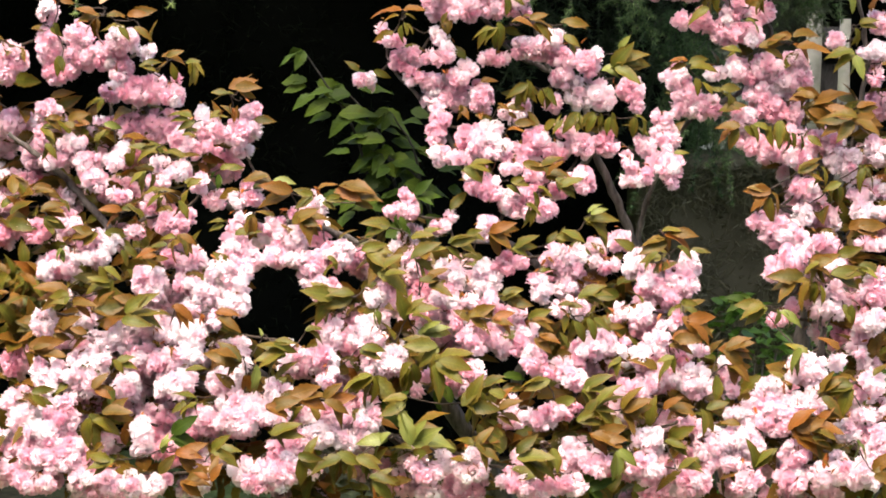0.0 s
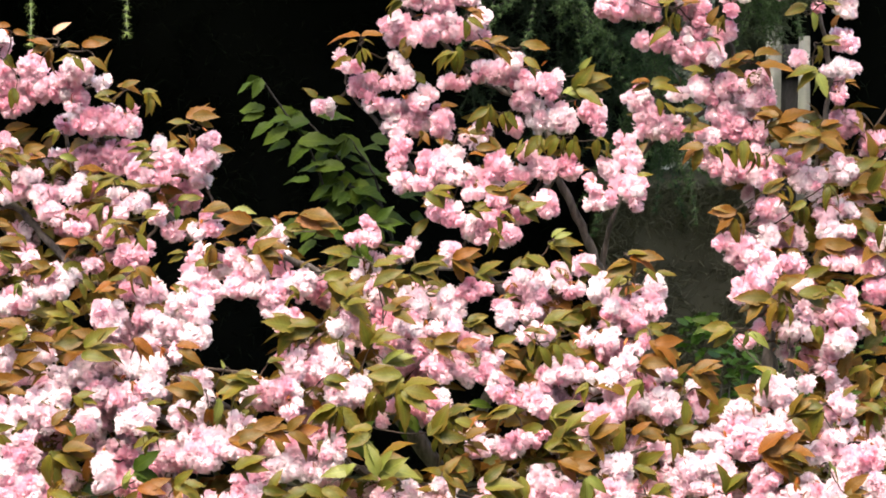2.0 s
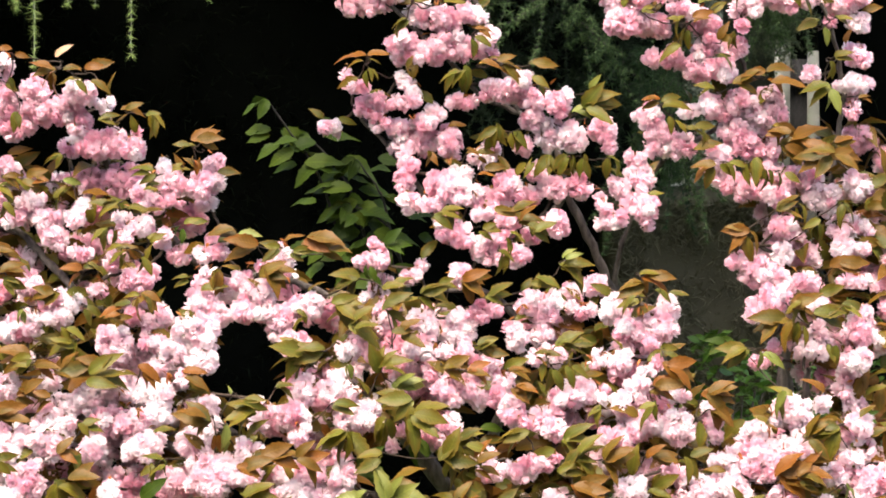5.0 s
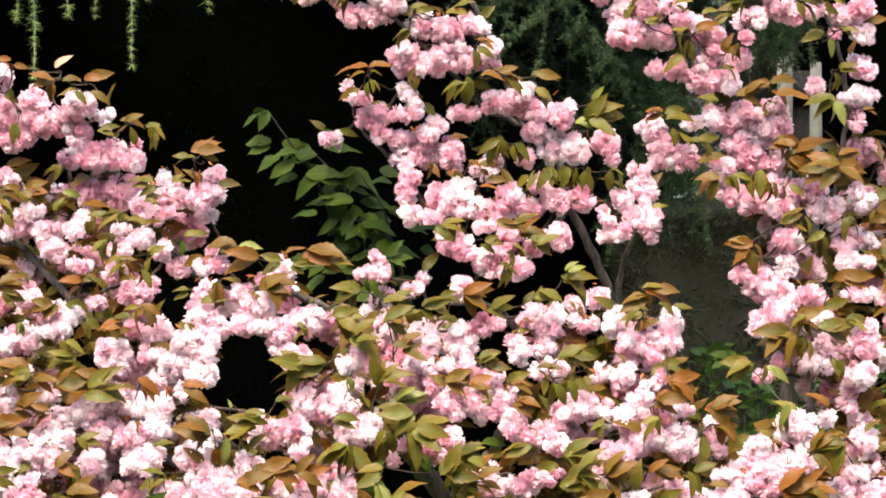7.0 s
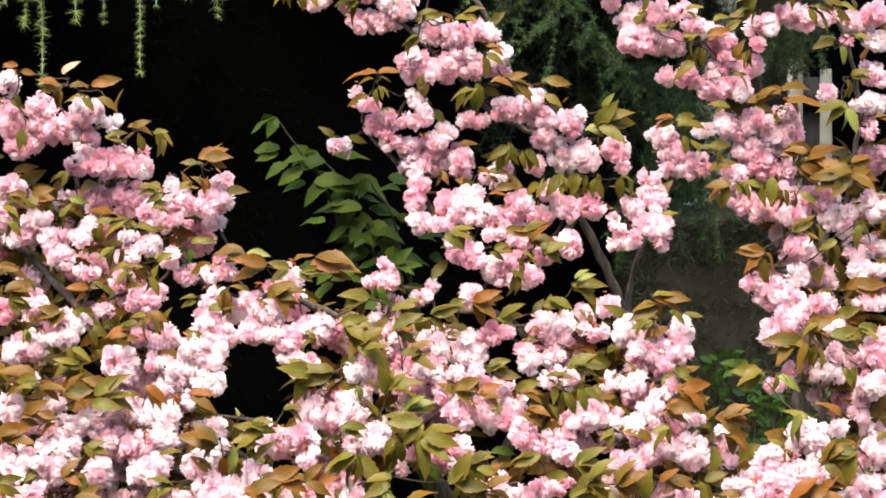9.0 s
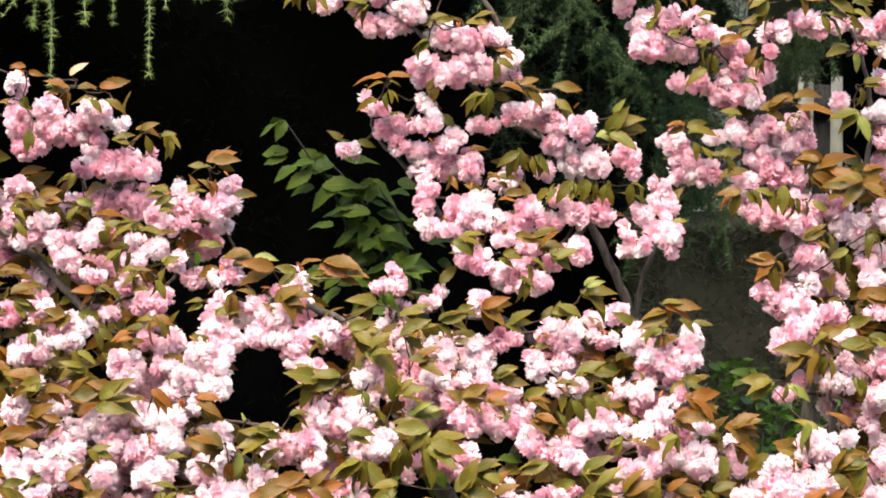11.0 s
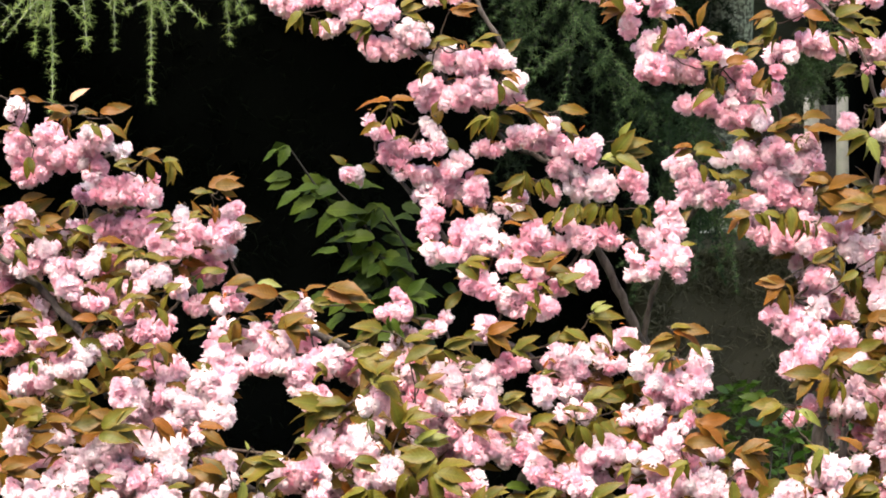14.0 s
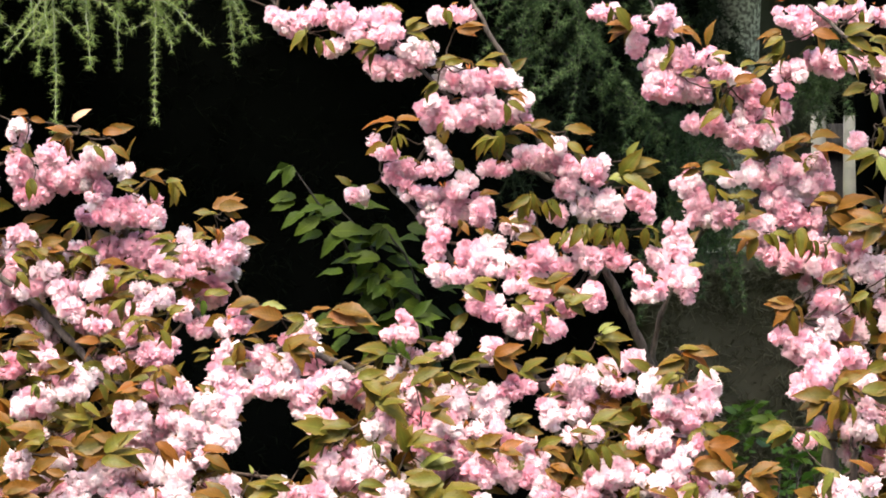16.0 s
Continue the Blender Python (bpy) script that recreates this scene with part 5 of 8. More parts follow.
leaf_fan("branch_f", -0.256, -0.228, 2.298, 3, -2, 25, 0.072, "orange")
leaf_fan("branch_f", -0.216, -0.239, 2.274, 3, 10, 40, 0.058, "bronze")
leaf_fan("branch_f", -0.146, -0.271, 2.223, 5, 200, 60, 0.056, "olive")
leaf_fan("branch_f", -0.129, -0.134, 2.237, 4, -70, 70, 0.051, "dark")
leaf_fan("branch_h", -0.092, -0.113, 2.276, 4, 5, 70, 0.061, "dark")
leaf_fan("branch_h", -0.089, -0.278, 2.201, 4, 4, 50, 0.059, "olive")
leaf_fan("branch_h", 0.039, -0.297, 2.209, 2, 175, 30, 0.040, "bronze")
leaf_fan("branch_h", 0.023, -0.295, 2.211, 2, 15, 25, 0.040, "olive")
leaf_fan("branch_h", 0.069, -0.268, 2.217, 6, -12, 45, 0.067, "orange")
leaf_fan("branch_h", 0.115, -0.322, 2.189, 3, 10, 50, 0.053, "olive")
leaf_fan("branch_f", -0.190, -0.321, 2.183, 5, -12, 45, 0.070, "olive")
leaf_fan("branch_h", -0.088, -0.306, 2.170, 5, 4, 50, 0.067, "olive")
leaf_fan("branch_h", -0.020, -0.328, 2.190, 4, 0, 60, 0.057, "olive")
leaf_fan("branch_f", -0.190, -0.153, 2.198, 2, 20, 40, 0.047, "dark")
leaf_fan("branch_h", 0.190, -0.290, 2.199, 2, 42, 30, 0.044, "olive")
leaf_fan("branch_h", 0.213, -0.289, 2.217, 2, 0, 25, 0.050, "olive")
leaf_fan("branch_h", 0.279, -0.266, 2.257, 2, 45, 40, 0.038, "pale")
leaf_fan("branch_h", 0.272, -0.246, 2.251, 4, -8, 35, 0.068, "olive")
leaf_fan("branch_h", 0.190, -0.292, 2.168, 3, -80, 90, 0.029, "bract")
leaf_fan("branch_c", 0.623, -0.134, 2.451, 3, -25, 40, 0.049, "olive")
leaf_fan("branch_d", 0.682, -0.131, 2.451, 3, -80, 40, 0.057, "olive")
leaf_fan("branch_d", 0.736, -0.132, 2.431, 2, -50, 30, 0.046, "olive")
leaf_fan("branch_d", 0.844, -0.128, 2.458, 5, 178, 35, 0.084, "bronze")
leaf_fan("branch_d", 0.850, -0.125, 2.462, 3, 5, 40, 0.066, "bronze")
leaf_fan("branch_i", 0.662, -0.210, 2.313, 3, 174, 25, 0.057, "bronze")
leaf_fan("branch_i", 0.658, -0.209, 2.303, 4, 252, 80, 0.055, "bronze")
leaf_fan("branch_d", 0.808, -0.182, 2.330, 4, 250, 70, 0.055, "olive")
leaf_fan("branch_d", 0.720, -0.202, 2.351, 3, 20, 40, 0.055, "bronze")
leaf_fan("branch_d", 0.860, -0.178, 2.365, 4, -80, 60, 0.055, "olive")
leaf_fan("branch_k", 0.832, -0.275, 2.243, 3, 8, 25, 0.064, "orange")
leaf_fan("branch_d", 0.768, -0.175, 2.358, 2, -60, 40, 0.049, "olive")
leaf_fan("branch_i", 0.441, -0.277, 2.230, 1, 28, 0, 0.044, "olive")
leaf_fan("branch_i", 0.438, -0.271, 2.208, 2, 184, 16, 0.065, "bronze")
leaf_fan("branch_i", 0.440, -0.286, 2.225, 2, -6, 18, 0.075, "orange")
leaf_fan("branch_i", 0.426, -0.328, 2.190, 2, 205, 25, 0.046, "olive")
leaf_fan("branch_i", 0.438, -0.271, 2.223, 2, -82, 25, 0.044, "orange")
leaf_fan("branch_i", 0.469, -0.314, 2.202, 1, -15, 0, 0.042, "olive")
leaf_fan("branch_i", 0.431, -0.309, 2.165, 3, -80, 40, 0.029, "bract")
leaf_fan("branch_k", 0.742, -0.329, 2.170, 4, 8, 40, 0.063, "bronze")
leaf_fan("branch_k", 0.841, -0.314, 2.166, 3, -30, 60, 0.054, "olive")
leaf_fan("branch_k", 0.753, -0.331, 2.179, 3, 230, 60, 0.054, "olive")
leaf_fan("branch_j", -0.793, -0.376, 2.085, 3, 172, 30, 0.063, "orange")
leaf_fan("branch_j", -0.792, -0.421, 2.076, 3, 184, 40, 0.053, "olive")
leaf_fan("branch_j", -0.784, -0.400, 2.072, 3, 5, 40, 0.053, "orange")
leaf_fan("branch_j", -0.713, -0.349, 2.110, 5, 200, 80, 0.057, "olive")
leaf_fan("branch_j", -0.730, -0.345, 2.132, 2, -40, 30, 0.046, "olive")
leaf_fan("branch_j", -0.635, -0.336, 2.156, 2, 5, 20, 0.038, "orange")
leaf_fan("branch_j", -0.738, -0.415, 2.054, 5, 22, 40, 0.072, "bronze")
leaf_fan("branch_j", -0.678, -0.441, 2.045, 5, 22, 35, 0.073, "olive")
leaf_fan("branch_j", -0.578, -0.419, 2.069, 3, -42, 40, 0.056, "orange")
leaf_fan("branch_j", -0.539, -0.297, 2.053, 1, -4, 0, 0.039, "dark")
leaf_fan("branch_j", -0.487, -0.420, 2.053, 2, 4, 12, 0.053, "orange")
leaf_fan("branch_j", -0.480, -0.436, 2.033, 2, -8, 20, 0.049, "olive")
leaf_fan("branch_j", -0.395, -0.428, 2.012, 1, 90, 0, 0.028, "pale")
leaf_fan("branch_j", -0.372, -0.471, 2.005, 2, 8, 14, 0.054, "olive")
leaf_fan("branch_j", -0.339, -0.479, 1.989, 5, 178, 40, 0.074, "olive")
leaf_fan("branch_j", -0.431, -0.489, 1.975, 5, 165, 50, 0.069, "bronze")
leaf_fan("branch_j", -0.400, -0.509, 1.958, 2, -74, 20, 0.054, "pale")
leaf_fan("branch_j", -0.413, -0.511, 1.948, 3, -85, 50, 0.037, "orange")
leaf_fan("branch_j", -0.321, -0.546, 1.910, 4, 14, 40, 0.070, "orange")
leaf_fan("branch_m", -0.244, -0.390, 2.085, 6, 178, 50, 0.075, "olive")
leaf_fan("branch_j", -0.517, -0.563, 1.902, 4, 200, 80, 0.051, "olive")
leaf_fan("branch_j", -0.725, -0.511, 1.909, 3, 10, 50, 0.049, "orange")
leaf_fan("branch_j", -0.688, -0.496, 1.962, 3, 0, 60, 0.043, "olive")
leaf_fan("branch_j", -0.860, -0.454, 1.977, 4, 10, 50, 0.062, "orange")
leaf_fan("branch_j", -0.818, -0.433, 2.018, 4, 10, 50, 0.057, "orange")
leaf_fan("branch_j", -0.751, -0.442, 2.008, 3, 180, 40, 0.053, "orange")
leaf_fan("branch_j", -0.845, -0.543, 1.898, 3, -10, 50, 0.048, "olive")
leaf_fan("branch_j", -0.690, -0.506, 1.913, 2, -80, 30, 0.045, "pale")
leaf_fan("branch_j", -0.539, -0.563, 1.897, 3, 240, 60, 0.050, "olive")
leaf_fan("branch_j", -0.308, -0.430, 2.023, 3, 10, 50, 0.045, "olive")
leaf_fan("branch_j", -0.613, -0.433, 2.029, 2, -60, 70, 0.024, "bract")
leaf_fan("branch_j", -0.579, -0.448, 1.987, 3, -60, 80, 0.028, "bract")
leaf_fan("branch_j", -0.523, -0.393, 2.051, 3, -70, 60, 0.034, "bract")
leaf_fan("branch_j", -0.643, -0.412, 2.077, 3, 170, 40, 0.057, "orange")
leaf_fan("branch_m", -0.209, -0.403, 2.092, 3, 170, 50, 0.056, "olive")
leaf_fan("branch_m", -0.098, -0.411, 2.054, 5, 60, 70, 0.066, "olive")
leaf_fan("branch_m", -0.070, -0.414, 2.027, 4, 18, 50, 0.071, "pale")
leaf_fan("branch_m", -0.163, -0.402, 2.062, 2, -80, 30, 0.034, "pale")
leaf_fan("branch_m", -0.197, -0.445, 1.992, 2, 4, 25, 0.050, "olive")
leaf_fan("branch_m", -0.036, -0.470, 2.002, 6, 205, 100, 0.070, "olive")
leaf_fan("branch_m", -0.036, -0.499, 1.979, 5, -30, 70, 0.070, "olive")
leaf_fan("branch_f", -0.155, -0.348, 2.133, 4, 0, 70, 0.066, "olive")
leaf_fan("branch_h", -0.065, -0.357, 2.125, 3, 10, 35, 0.057, "bronze")
leaf_fan("branch_h", 0.103, -0.374, 2.099, 3, 20, 40, 0.043, "olive")
leaf_fan("branch_m", 0.075, -0.420, 2.053, 3, 0, 50, 0.052, "orange")
leaf_fan("branch_m", 0.025, -0.399, 2.064, 3, 10, 40, 0.053, "bronze")
leaf_fan("branch_h", 0.114, -0.375, 2.088, 2, -10, 25, 0.051, "bronze")
leaf_fan("branch_h", 0.159, -0.395, 2.052, 3, 10, 60, 0.043, "orange")
leaf_fan("branch_h", 0.238, -0.414, 2.066, 3, -80, 50, 0.052, "olive")
leaf_fan("branch_h", 0.275, -0.407, 2.065, 3, -60, 60, 0.053, "olive")
leaf_fan("branch_h", 0.169, -0.423, 2.022, 3, 0, 50, 0.047, "orange")
leaf_fan("branch_m", 0.094, -0.390, 1.932, 1, 8, 0, 0.053, "dark")
leaf_fan("branch_m", 0.188, -0.521, 1.948, 3, 190, 40, 0.057, "olive")
leaf_fan("branch_m", 0.057, -0.520, 1.936, 4, 10, 50, 0.064, "olive")
leaf_fan("branch_m", 0.068, -0.545, 1.921, 3, -40, 50, 0.051, "olive")
leaf_fan("branch_m", -0.162, -0.490, 1.944, 6, 250, 110, 0.074, "olive")
leaf_fan("branch_m", -0.086, -0.471, 1.963, 4, 262, 70, 0.065, "olive")
leaf_fan("branch_m", -0.031, -0.402, 1.912, 3, -60, 70, 0.053, "dark")
leaf_fan("branch_m", 0.024, -0.559, 1.902, 6, 10, 90, 0.064, "olive")
leaf_fan("branch_m", -0.252, -0.561, 1.902, 4, 4, 60, 0.060, "orange")
leaf_fan("branch_m", -0.095, -0.546, 1.910, 3, 200, 60, 0.055, "olive")
leaf_fan("branch_m", -0.142, -0.453, 1.865, 4, 0, 60, 0.062, "dark")
leaf_fan("branch_m", 0.089, -0.553, 1.890, 4, 20, 60, 0.055, "orange")
leaf_fan("branch_h", 0.008, -0.359, 2.103, 2, -80, 50, 0.023, "bract")
leaf_fan("branch_m", -0.147, -0.435, 2.030, 2, -30, 60, 0.024, "bract")
leaf_fan("branch_h", 0.214, -0.409, 2.088, 3, 0, 50, 0.037, "bronze")
leaf_fan("branch_l", 0.265, -0.509, 1.926, 5, 0, 80, 0.061, "olive")
leaf_fan("branch_h", 0.260, -0.381, 2.104, 4, 4, 40, 0.062, "olive")
leaf_fan("branch_i", 0.472, -0.390, 2.094, 2, -8, 20, 0.045, "olive")
leaf_fan("branch_k", 0.477, -0.429, 2.066, 4, -18, 35, 0.068, "orange")
leaf_fan("branch_l", 0.446, -0.435, 2.022, 4, 8, 30, 0.062, "orange")
leaf_fan("branch_l", 0.451, -0.447, 1.993, 3, 220, 60, 0.049, "olive")
leaf_fan("branch_l", 0.533, -0.477, 1.962, 1, -85, 0, 0.052, "olive")
leaf_fan("branch_k", 0.547, -0.472, 2.008, 6, 4, 40, 0.082, "orange")
leaf_fan("branch_k", 0.559, -0.472, 1.980, 4, -25, 45, 0.062, "bronze")
leaf_fan("branch_k", 0.706, -0.462, 2.015, 2, 235, 20, 0.066, "pale")
leaf_fan("branch_k", 0.636, -0.375, 2.089, 4, 185, 45, 0.061, "olive")
leaf_fan("branch_k", 0.723, -0.347, 2.141, 5, 198, 50, 0.069, "bronze")
leaf_fan("branch_k", 0.676, -0.365, 2.087, 3, -50, 60, 0.053, "pale")
leaf_fan("branch_k", 0.747, -0.335, 2.134, 3, -80, 50, 0.050, "olive")
leaf_fan("branch_k", 0.799, -0.519, 1.950, 5, 205, 60, 0.071, "olive")
leaf_fan("branch_l", 0.739, -0.522, 1.934, 5, 20, 70, 0.065, "bronze")
leaf_fan("branch_l", 0.732, -0.536, 1.881, 5, 20, 60, 0.061, "orange")
leaf_fan("branch_l", 0.333, -0.471, 1.986, 2, 230, 50, 0.041, "olive")
leaf_fan("branch_l", 0.285, -0.545, 1.899, 6, 10, 90, 0.064, "olive")
leaf_fan("branch_l", 0.339, -0.549, 1.894, 6, 10, 70, 0.064, "bronze")
leaf_fan("branch_l", 0.258, -0.546, 1.877, 4, 30, 60, 0.055, "olive")
leaf_fan("branch_l", 0.428, -0.523, 1.895, 4, 10, 50, 0.061, "orange")
leaf_fan("branch_l", 0.492, -0.541, 1.898, 4, -30, 60, 0.055, "olive")
leaf_fan("branch_k", 0.874, -0.338, 1.950, 2, 4, 20, 0.039, "dark")
leaf_fan("branch_k", 0.809, -0.377, 2.095, 2, -70, 40, 0.044, "olive")
leaf_fan("branch_k", 0.778, -0.354, 2.154, 3, 8, 30, 0.073, "olive")
leaf_fan("branch_k", 0.672, -0.474, 1.947, 4, -70, 80, 0.034, "bract")
leaf_fan("branch_k", 0.675, -0.471, 1.975, 2, 80, 40, 0.028, "bract")
leaf_fan("branch_i", 0.314, -0.403, 2.081, 3, -60, 90, 0.026, "bract")
leaf_fan("branch_i", 0.614, -0.231, 2.085, 3, 180, 40, 0.059, "dark")
leaf_fan("branch_a", 0.260, -0.103, 2.464, 3, -110, 60, 0.055, "olive")
leaf_fan("branch_a", 0.323, -0.085, 2.463, 3, -85, 50, 0.054, "olive")
leaf_fan("branch_c", 0.598, -0.128, 2.436, 3, -150, 60, 0.047, "bronze")
leaf_fan("branch_c", 0.662, -0.129, 2.446, 3, -60, 70, 0.055, "olive")
leaf_fan("branch_d", 0.708, -0.137, 2.431, 2, -70, 40, 0.047, "olive")
leaf_fan("branch_c", 0.640, -0.096, 2.721, 3, -100, 80, 0.046, "bronze")
leaf_fan("branch_c", 0.536, -0.080, 2.750, 3, 200, 60, 0.042, "olive")
leaf_fan("branch_a", 0.383, -0.113, 2.459, 3, -60, 80, 0.045, "olive")
leaf_fan("branch_a", 0.132, -0.071, 2.521, 3, -40, 80, 0.052, "olive")
leaf_fan("branch_a", 0.178, -0.094, 2.514, 3, -80, 70, 0.049, "olive")
leaf_fan("branch_h", 0.210, -0.210, 2.326, 4, -20, 100, 0.054, "olive")
leaf_fan("branch_h", 0.145, -0.251, 2.278, 3, -60, 90, 0.048, "olive")
leaf_fan("branch_h", 0.026, -0.162, 2.351, 3, -20, 80, 0.051, "olive")
leaf_fan("branch_b", 0.096, -0.087, 2.463, 2, -10, 50, 0.040, "bronze")
leaf_fan("branch_a", -0.039, -0.067, 2.644, 2, 60, 60, 0.030, "bronze")
leaf_fan("branch_b", 0.002, -0.093, 2.469, 2, -60, 70, 0.036, "bronze")
leaf_fan("branch_c", 0.567, -0.087, 2.510, 3, -30, 80, 0.050, "olive")
leaf_fan("branch_c", 0.513, -0.099, 2.546, 2, -60, 60, 0.040, "olive")
leaf_fan("branch_d", 0.734, -0.068, 2.521, 3, -30, 70, 0.050, "bronze")
leaf_fan("branch_c", 0.649, -0.083, 2.610, 3, 20, 60, 0.052, "bronze")
leaf_fan("branch_c", 0.599, -0.103, 2.599, 3, 160, 60, 0.046, "olive")
leaf_fan("branch_j", -0.727, -0.566, 1.861, 5, -60, 70, 0.075, "olive")
leaf_fan("branch_j", -0.670, -0.651, 1.787, 3, 182, 50, 0.057, "olive")
leaf_fan("branch_j", -0.699, -0.562, 1.872, 4, 0, 60, 0.063, "orange")
leaf_fan("branch_j", -0.581, -0.602, 1.802, 2, 80, 20, 0.053, "pale")
leaf_fan("branch_j", -0.566, -0.494, 1.804, 4, 4, 50, 0.070, "dark")
leaf_fan("branch_j", -0.548, -0.602, 1.797, 3, 0, 50, 0.057, "orange")
leaf_fan("branch_j", -0.474, -0.612, 1.812, 4, 10, 50, 0.066, "olive")
leaf_fan("branch_j", -0.358, -0.596, 1.839, 3, 5, 40, 0.066, "olive")
leaf_fan("branch_j", -0.371, -0.576, 1.886, 3, 10, 40, 0.066, "orange")
leaf_fan("branch_m", -0.222, -0.620, 1.812, 6, 270, 130, 0.072, "olive")
leaf_fan("branch_m", -0.188, -0.637, 1.805, 3, -20, 60, 0.056, "olive")
leaf_fan("branch_m", -0.123, -0.585, 1.836, 2, 195, 30, 0.057, "pale")
leaf_fan("branch_m", -0.084, -0.578, 1.829, 5, 60, 80, 0.076, "pale")
leaf_fan("branch_m", -0.079, -0.561, 1.849, 4, 0, 60, 0.067, "bronze")
leaf_fan("branch_m", 0.056, -0.581, 1.844, 3, -14, 40, 0.068, "olive")
leaf_fan("branch_m", 0.135, -0.623, 1.808, 5, 4, 50, 0.075, "olive")
leaf_fan("branch_m", 0.196, -0.618, 1.831, 2, -80, 30, 0.056, "olive")
leaf_fan("branch_l", 0.281, -0.574, 1.847, 5, 4, 60, 0.072, "orange")
leaf_fan("branch_l", 0.325, -0.601, 1.824, 3, -60, 60, 0.057, "pale")
leaf_fan("branch_l", 0.448, -0.621, 1.791, 3, 20, 40, 0.057, "olive")
leaf_fan("branch_l", 0.602, -0.634, 1.797, 3, 70, 40, 0.062, "olive")
leaf_fan("branch_l", 0.678, -0.547, 1.866, 5, 8, 60, 0.073, "orange")
leaf_fan("branch_l", 0.806, -0.597, 1.850, 2, -60, 50, 0.048, "pale")
leaf_fan("branch_l", 0.718, -0.581, 1.862, 4, 10, 50, 0.063, "bronze")
leaf_fan("branch_l", 0.835, -0.636, 1.802, 4, 8, 60, 0.063, "orange")
leaf_fan("branch_l", 0.427, -0.579, 1.845, 3, 10, 60, 0.057, "olive")
leaf_fan("branch_m", -0.154, -0.638, 1.761, 5, 0, 90, 0.066, "olive")
leaf_fan("branch_l", 0.262, -0.552, 1.739, 5, 0, 80, 0.063, "dark")
leaf_fan("branch_m", 0.045, -0.597, 1.824, 4, 8, 60, 0.057, "bronze")
leaf_fan("branch_j", -0.531, -0.646, 1.749, 3, 10, 60, 0.057, "orange")
leaf_fan("branch_m", -0.299, -0.637, 1.803, 3, -40, 70, 0.056, "olive")
leaf_fan("branch_j", -0.473, -0.677, 1.763, 4, 100, 60, 0.047, "orange")
leaf_fan("branch_l", 0.750, -0.614, 1.795, 3, 90, 60, 0.038, "bract")
leaf_fan("branch_a", -0.305, -0.083, 2.859, 3, 240, 60, 0.052, "olive")
leaf_fan("branch_a", -0.278, -0.067, 2.845, 3, -70, 50, 0.046, "olive")
leaf_fan("branch_a", -0.169, -0.062, 2.825, 4, 200, 60, 0.054, "olive")
leaf_fan("branch_a", -0.105, -0.091, 2.855, 3, 18, 40, 0.054, "olive")
leaf_fan("branch_n", -0.025, -0.067, 2.897, 2, -80, 30, 0.041, "olive")
leaf_fan("branch_n", -0.008, -0.076, 2.859, 3, 10, 50, 0.054, "orange")
leaf_fan("branch_c", 0.353, -0.063, 2.860, 4, 190, 60, 0.060, "orange")
leaf_fan("branch_c", 0.316, -0.095, 2.899, 3, -60, 60, 0.050, "olive")
leaf_fan("branch_c", 0.426, -0.074, 2.837, 2, -80, 30, 0.046, "olive")
leaf_fan("branch_c", 0.444, -0.067, 2.857, 3, -20, 50, 0.054, "orange")
leaf_fan("branch_d", 0.654, -0.084, 2.847, 2, 178, 20, 0.050, "orange")
leaf_fan("branch_d", 0.657, -0.100, 2.834, 3, 225, 60, 0.056, "olive")
leaf_fan("branch_d", 0.715, -0.096, 2.853, 3, -30, 60, 0.050, "orange")
leaf_fan("branch_d", 0.810, -0.098, 2.894, 2, -80, 40, 0.047, "olive")
leaf_fan("branch_d", 0.776, -0.101, 2.845, 3, 4, 35, 0.060, "olive")
leaf_fan("branch_d", 0.828, -0.098, 2.826, 3, 0, 50, 0.051, "olive")
spray("branch_c", 0.737, 0.155, 2.465, 0.084, 0.062, 0.17, joined=True)
back_leaves("branch_d", 0.833, 0.115, 2.454, 8)
back_leaves("branch_d", 0.872, 0.094, 2.474, 9)
spray("branch_d", 0.941, 0.116, 2.478, 0.089, 0.073, 0.06, joined=True)
spray("branch_d", 1.004, 0.109, 2.436, 0.074, 0.067, 0.29, joined=True)
spray("branch_g", -0.978, 0.039, 2.399, 0.109, 0.071, 0.20, joined=True)
spray("branch_g", -0.907, 0.099, 2.389, 0.071, 0.079, 0.15, joined=True)
spray("branch_g", -0.842, 0.125, 2.379, 0.120, 0.079, 0.27, joined=True)
back_leaves("branch_g", -0.802, 0.072, 2.385, 10)
spray("branch_e", -0.727, 0.066, 2.401, 0.084, 0.077, 0.08, joined=True)
spray("branch_e", -0.657, 0.043, 2.401, 0.115, 0.082, 0.10, joined=True)
spray("branch_e", -0.604, 0.130, 2.378, 0.077, 0.066, 0.28, joined=True)
spray("branch_d", 0.742, 0.075, 2.403, 0.085, 0.071, 0.21, joined=True)
back_leaves("branch_d", 0.863, 0.096, 2.402, 12)
spray("branch_d", 0.928, 0.053, 2.378, 0.117, 0.062, 0.16, joined=True)
back_leaves("branch_d", 0.991, 0.075, 2.397, 10)
spray("branch_o", 1.067, 0.082, 2.403, 0.073, 0.060, 0.19, joined=True)
spray("branch_g", -1.030, 0.088, 2.355, 0.114, 0.069, 0.14, joined=True)
spray("branch_g", -0.932, 0.010, 2.342, 0.083, 0.061, 0.11, joined=True)
spray("branch_g", -0.906, 0.062, 2.324, 0.114, 0.083, 0.26, joined=True)
spray("branch_g", -0.817, 0.091, 2.332, 0.076, 0.071, 0.22, joined=True)
spray("branch_e", -0.741, 0.060, 2.330, 0.091, 0.070, 0.18, joined=True)
back_leaves("branch_e", -0.679, 0.050, 2.335, 8)
back_leaves("branch_e", -0.588, -0.005, 2.339, 10)
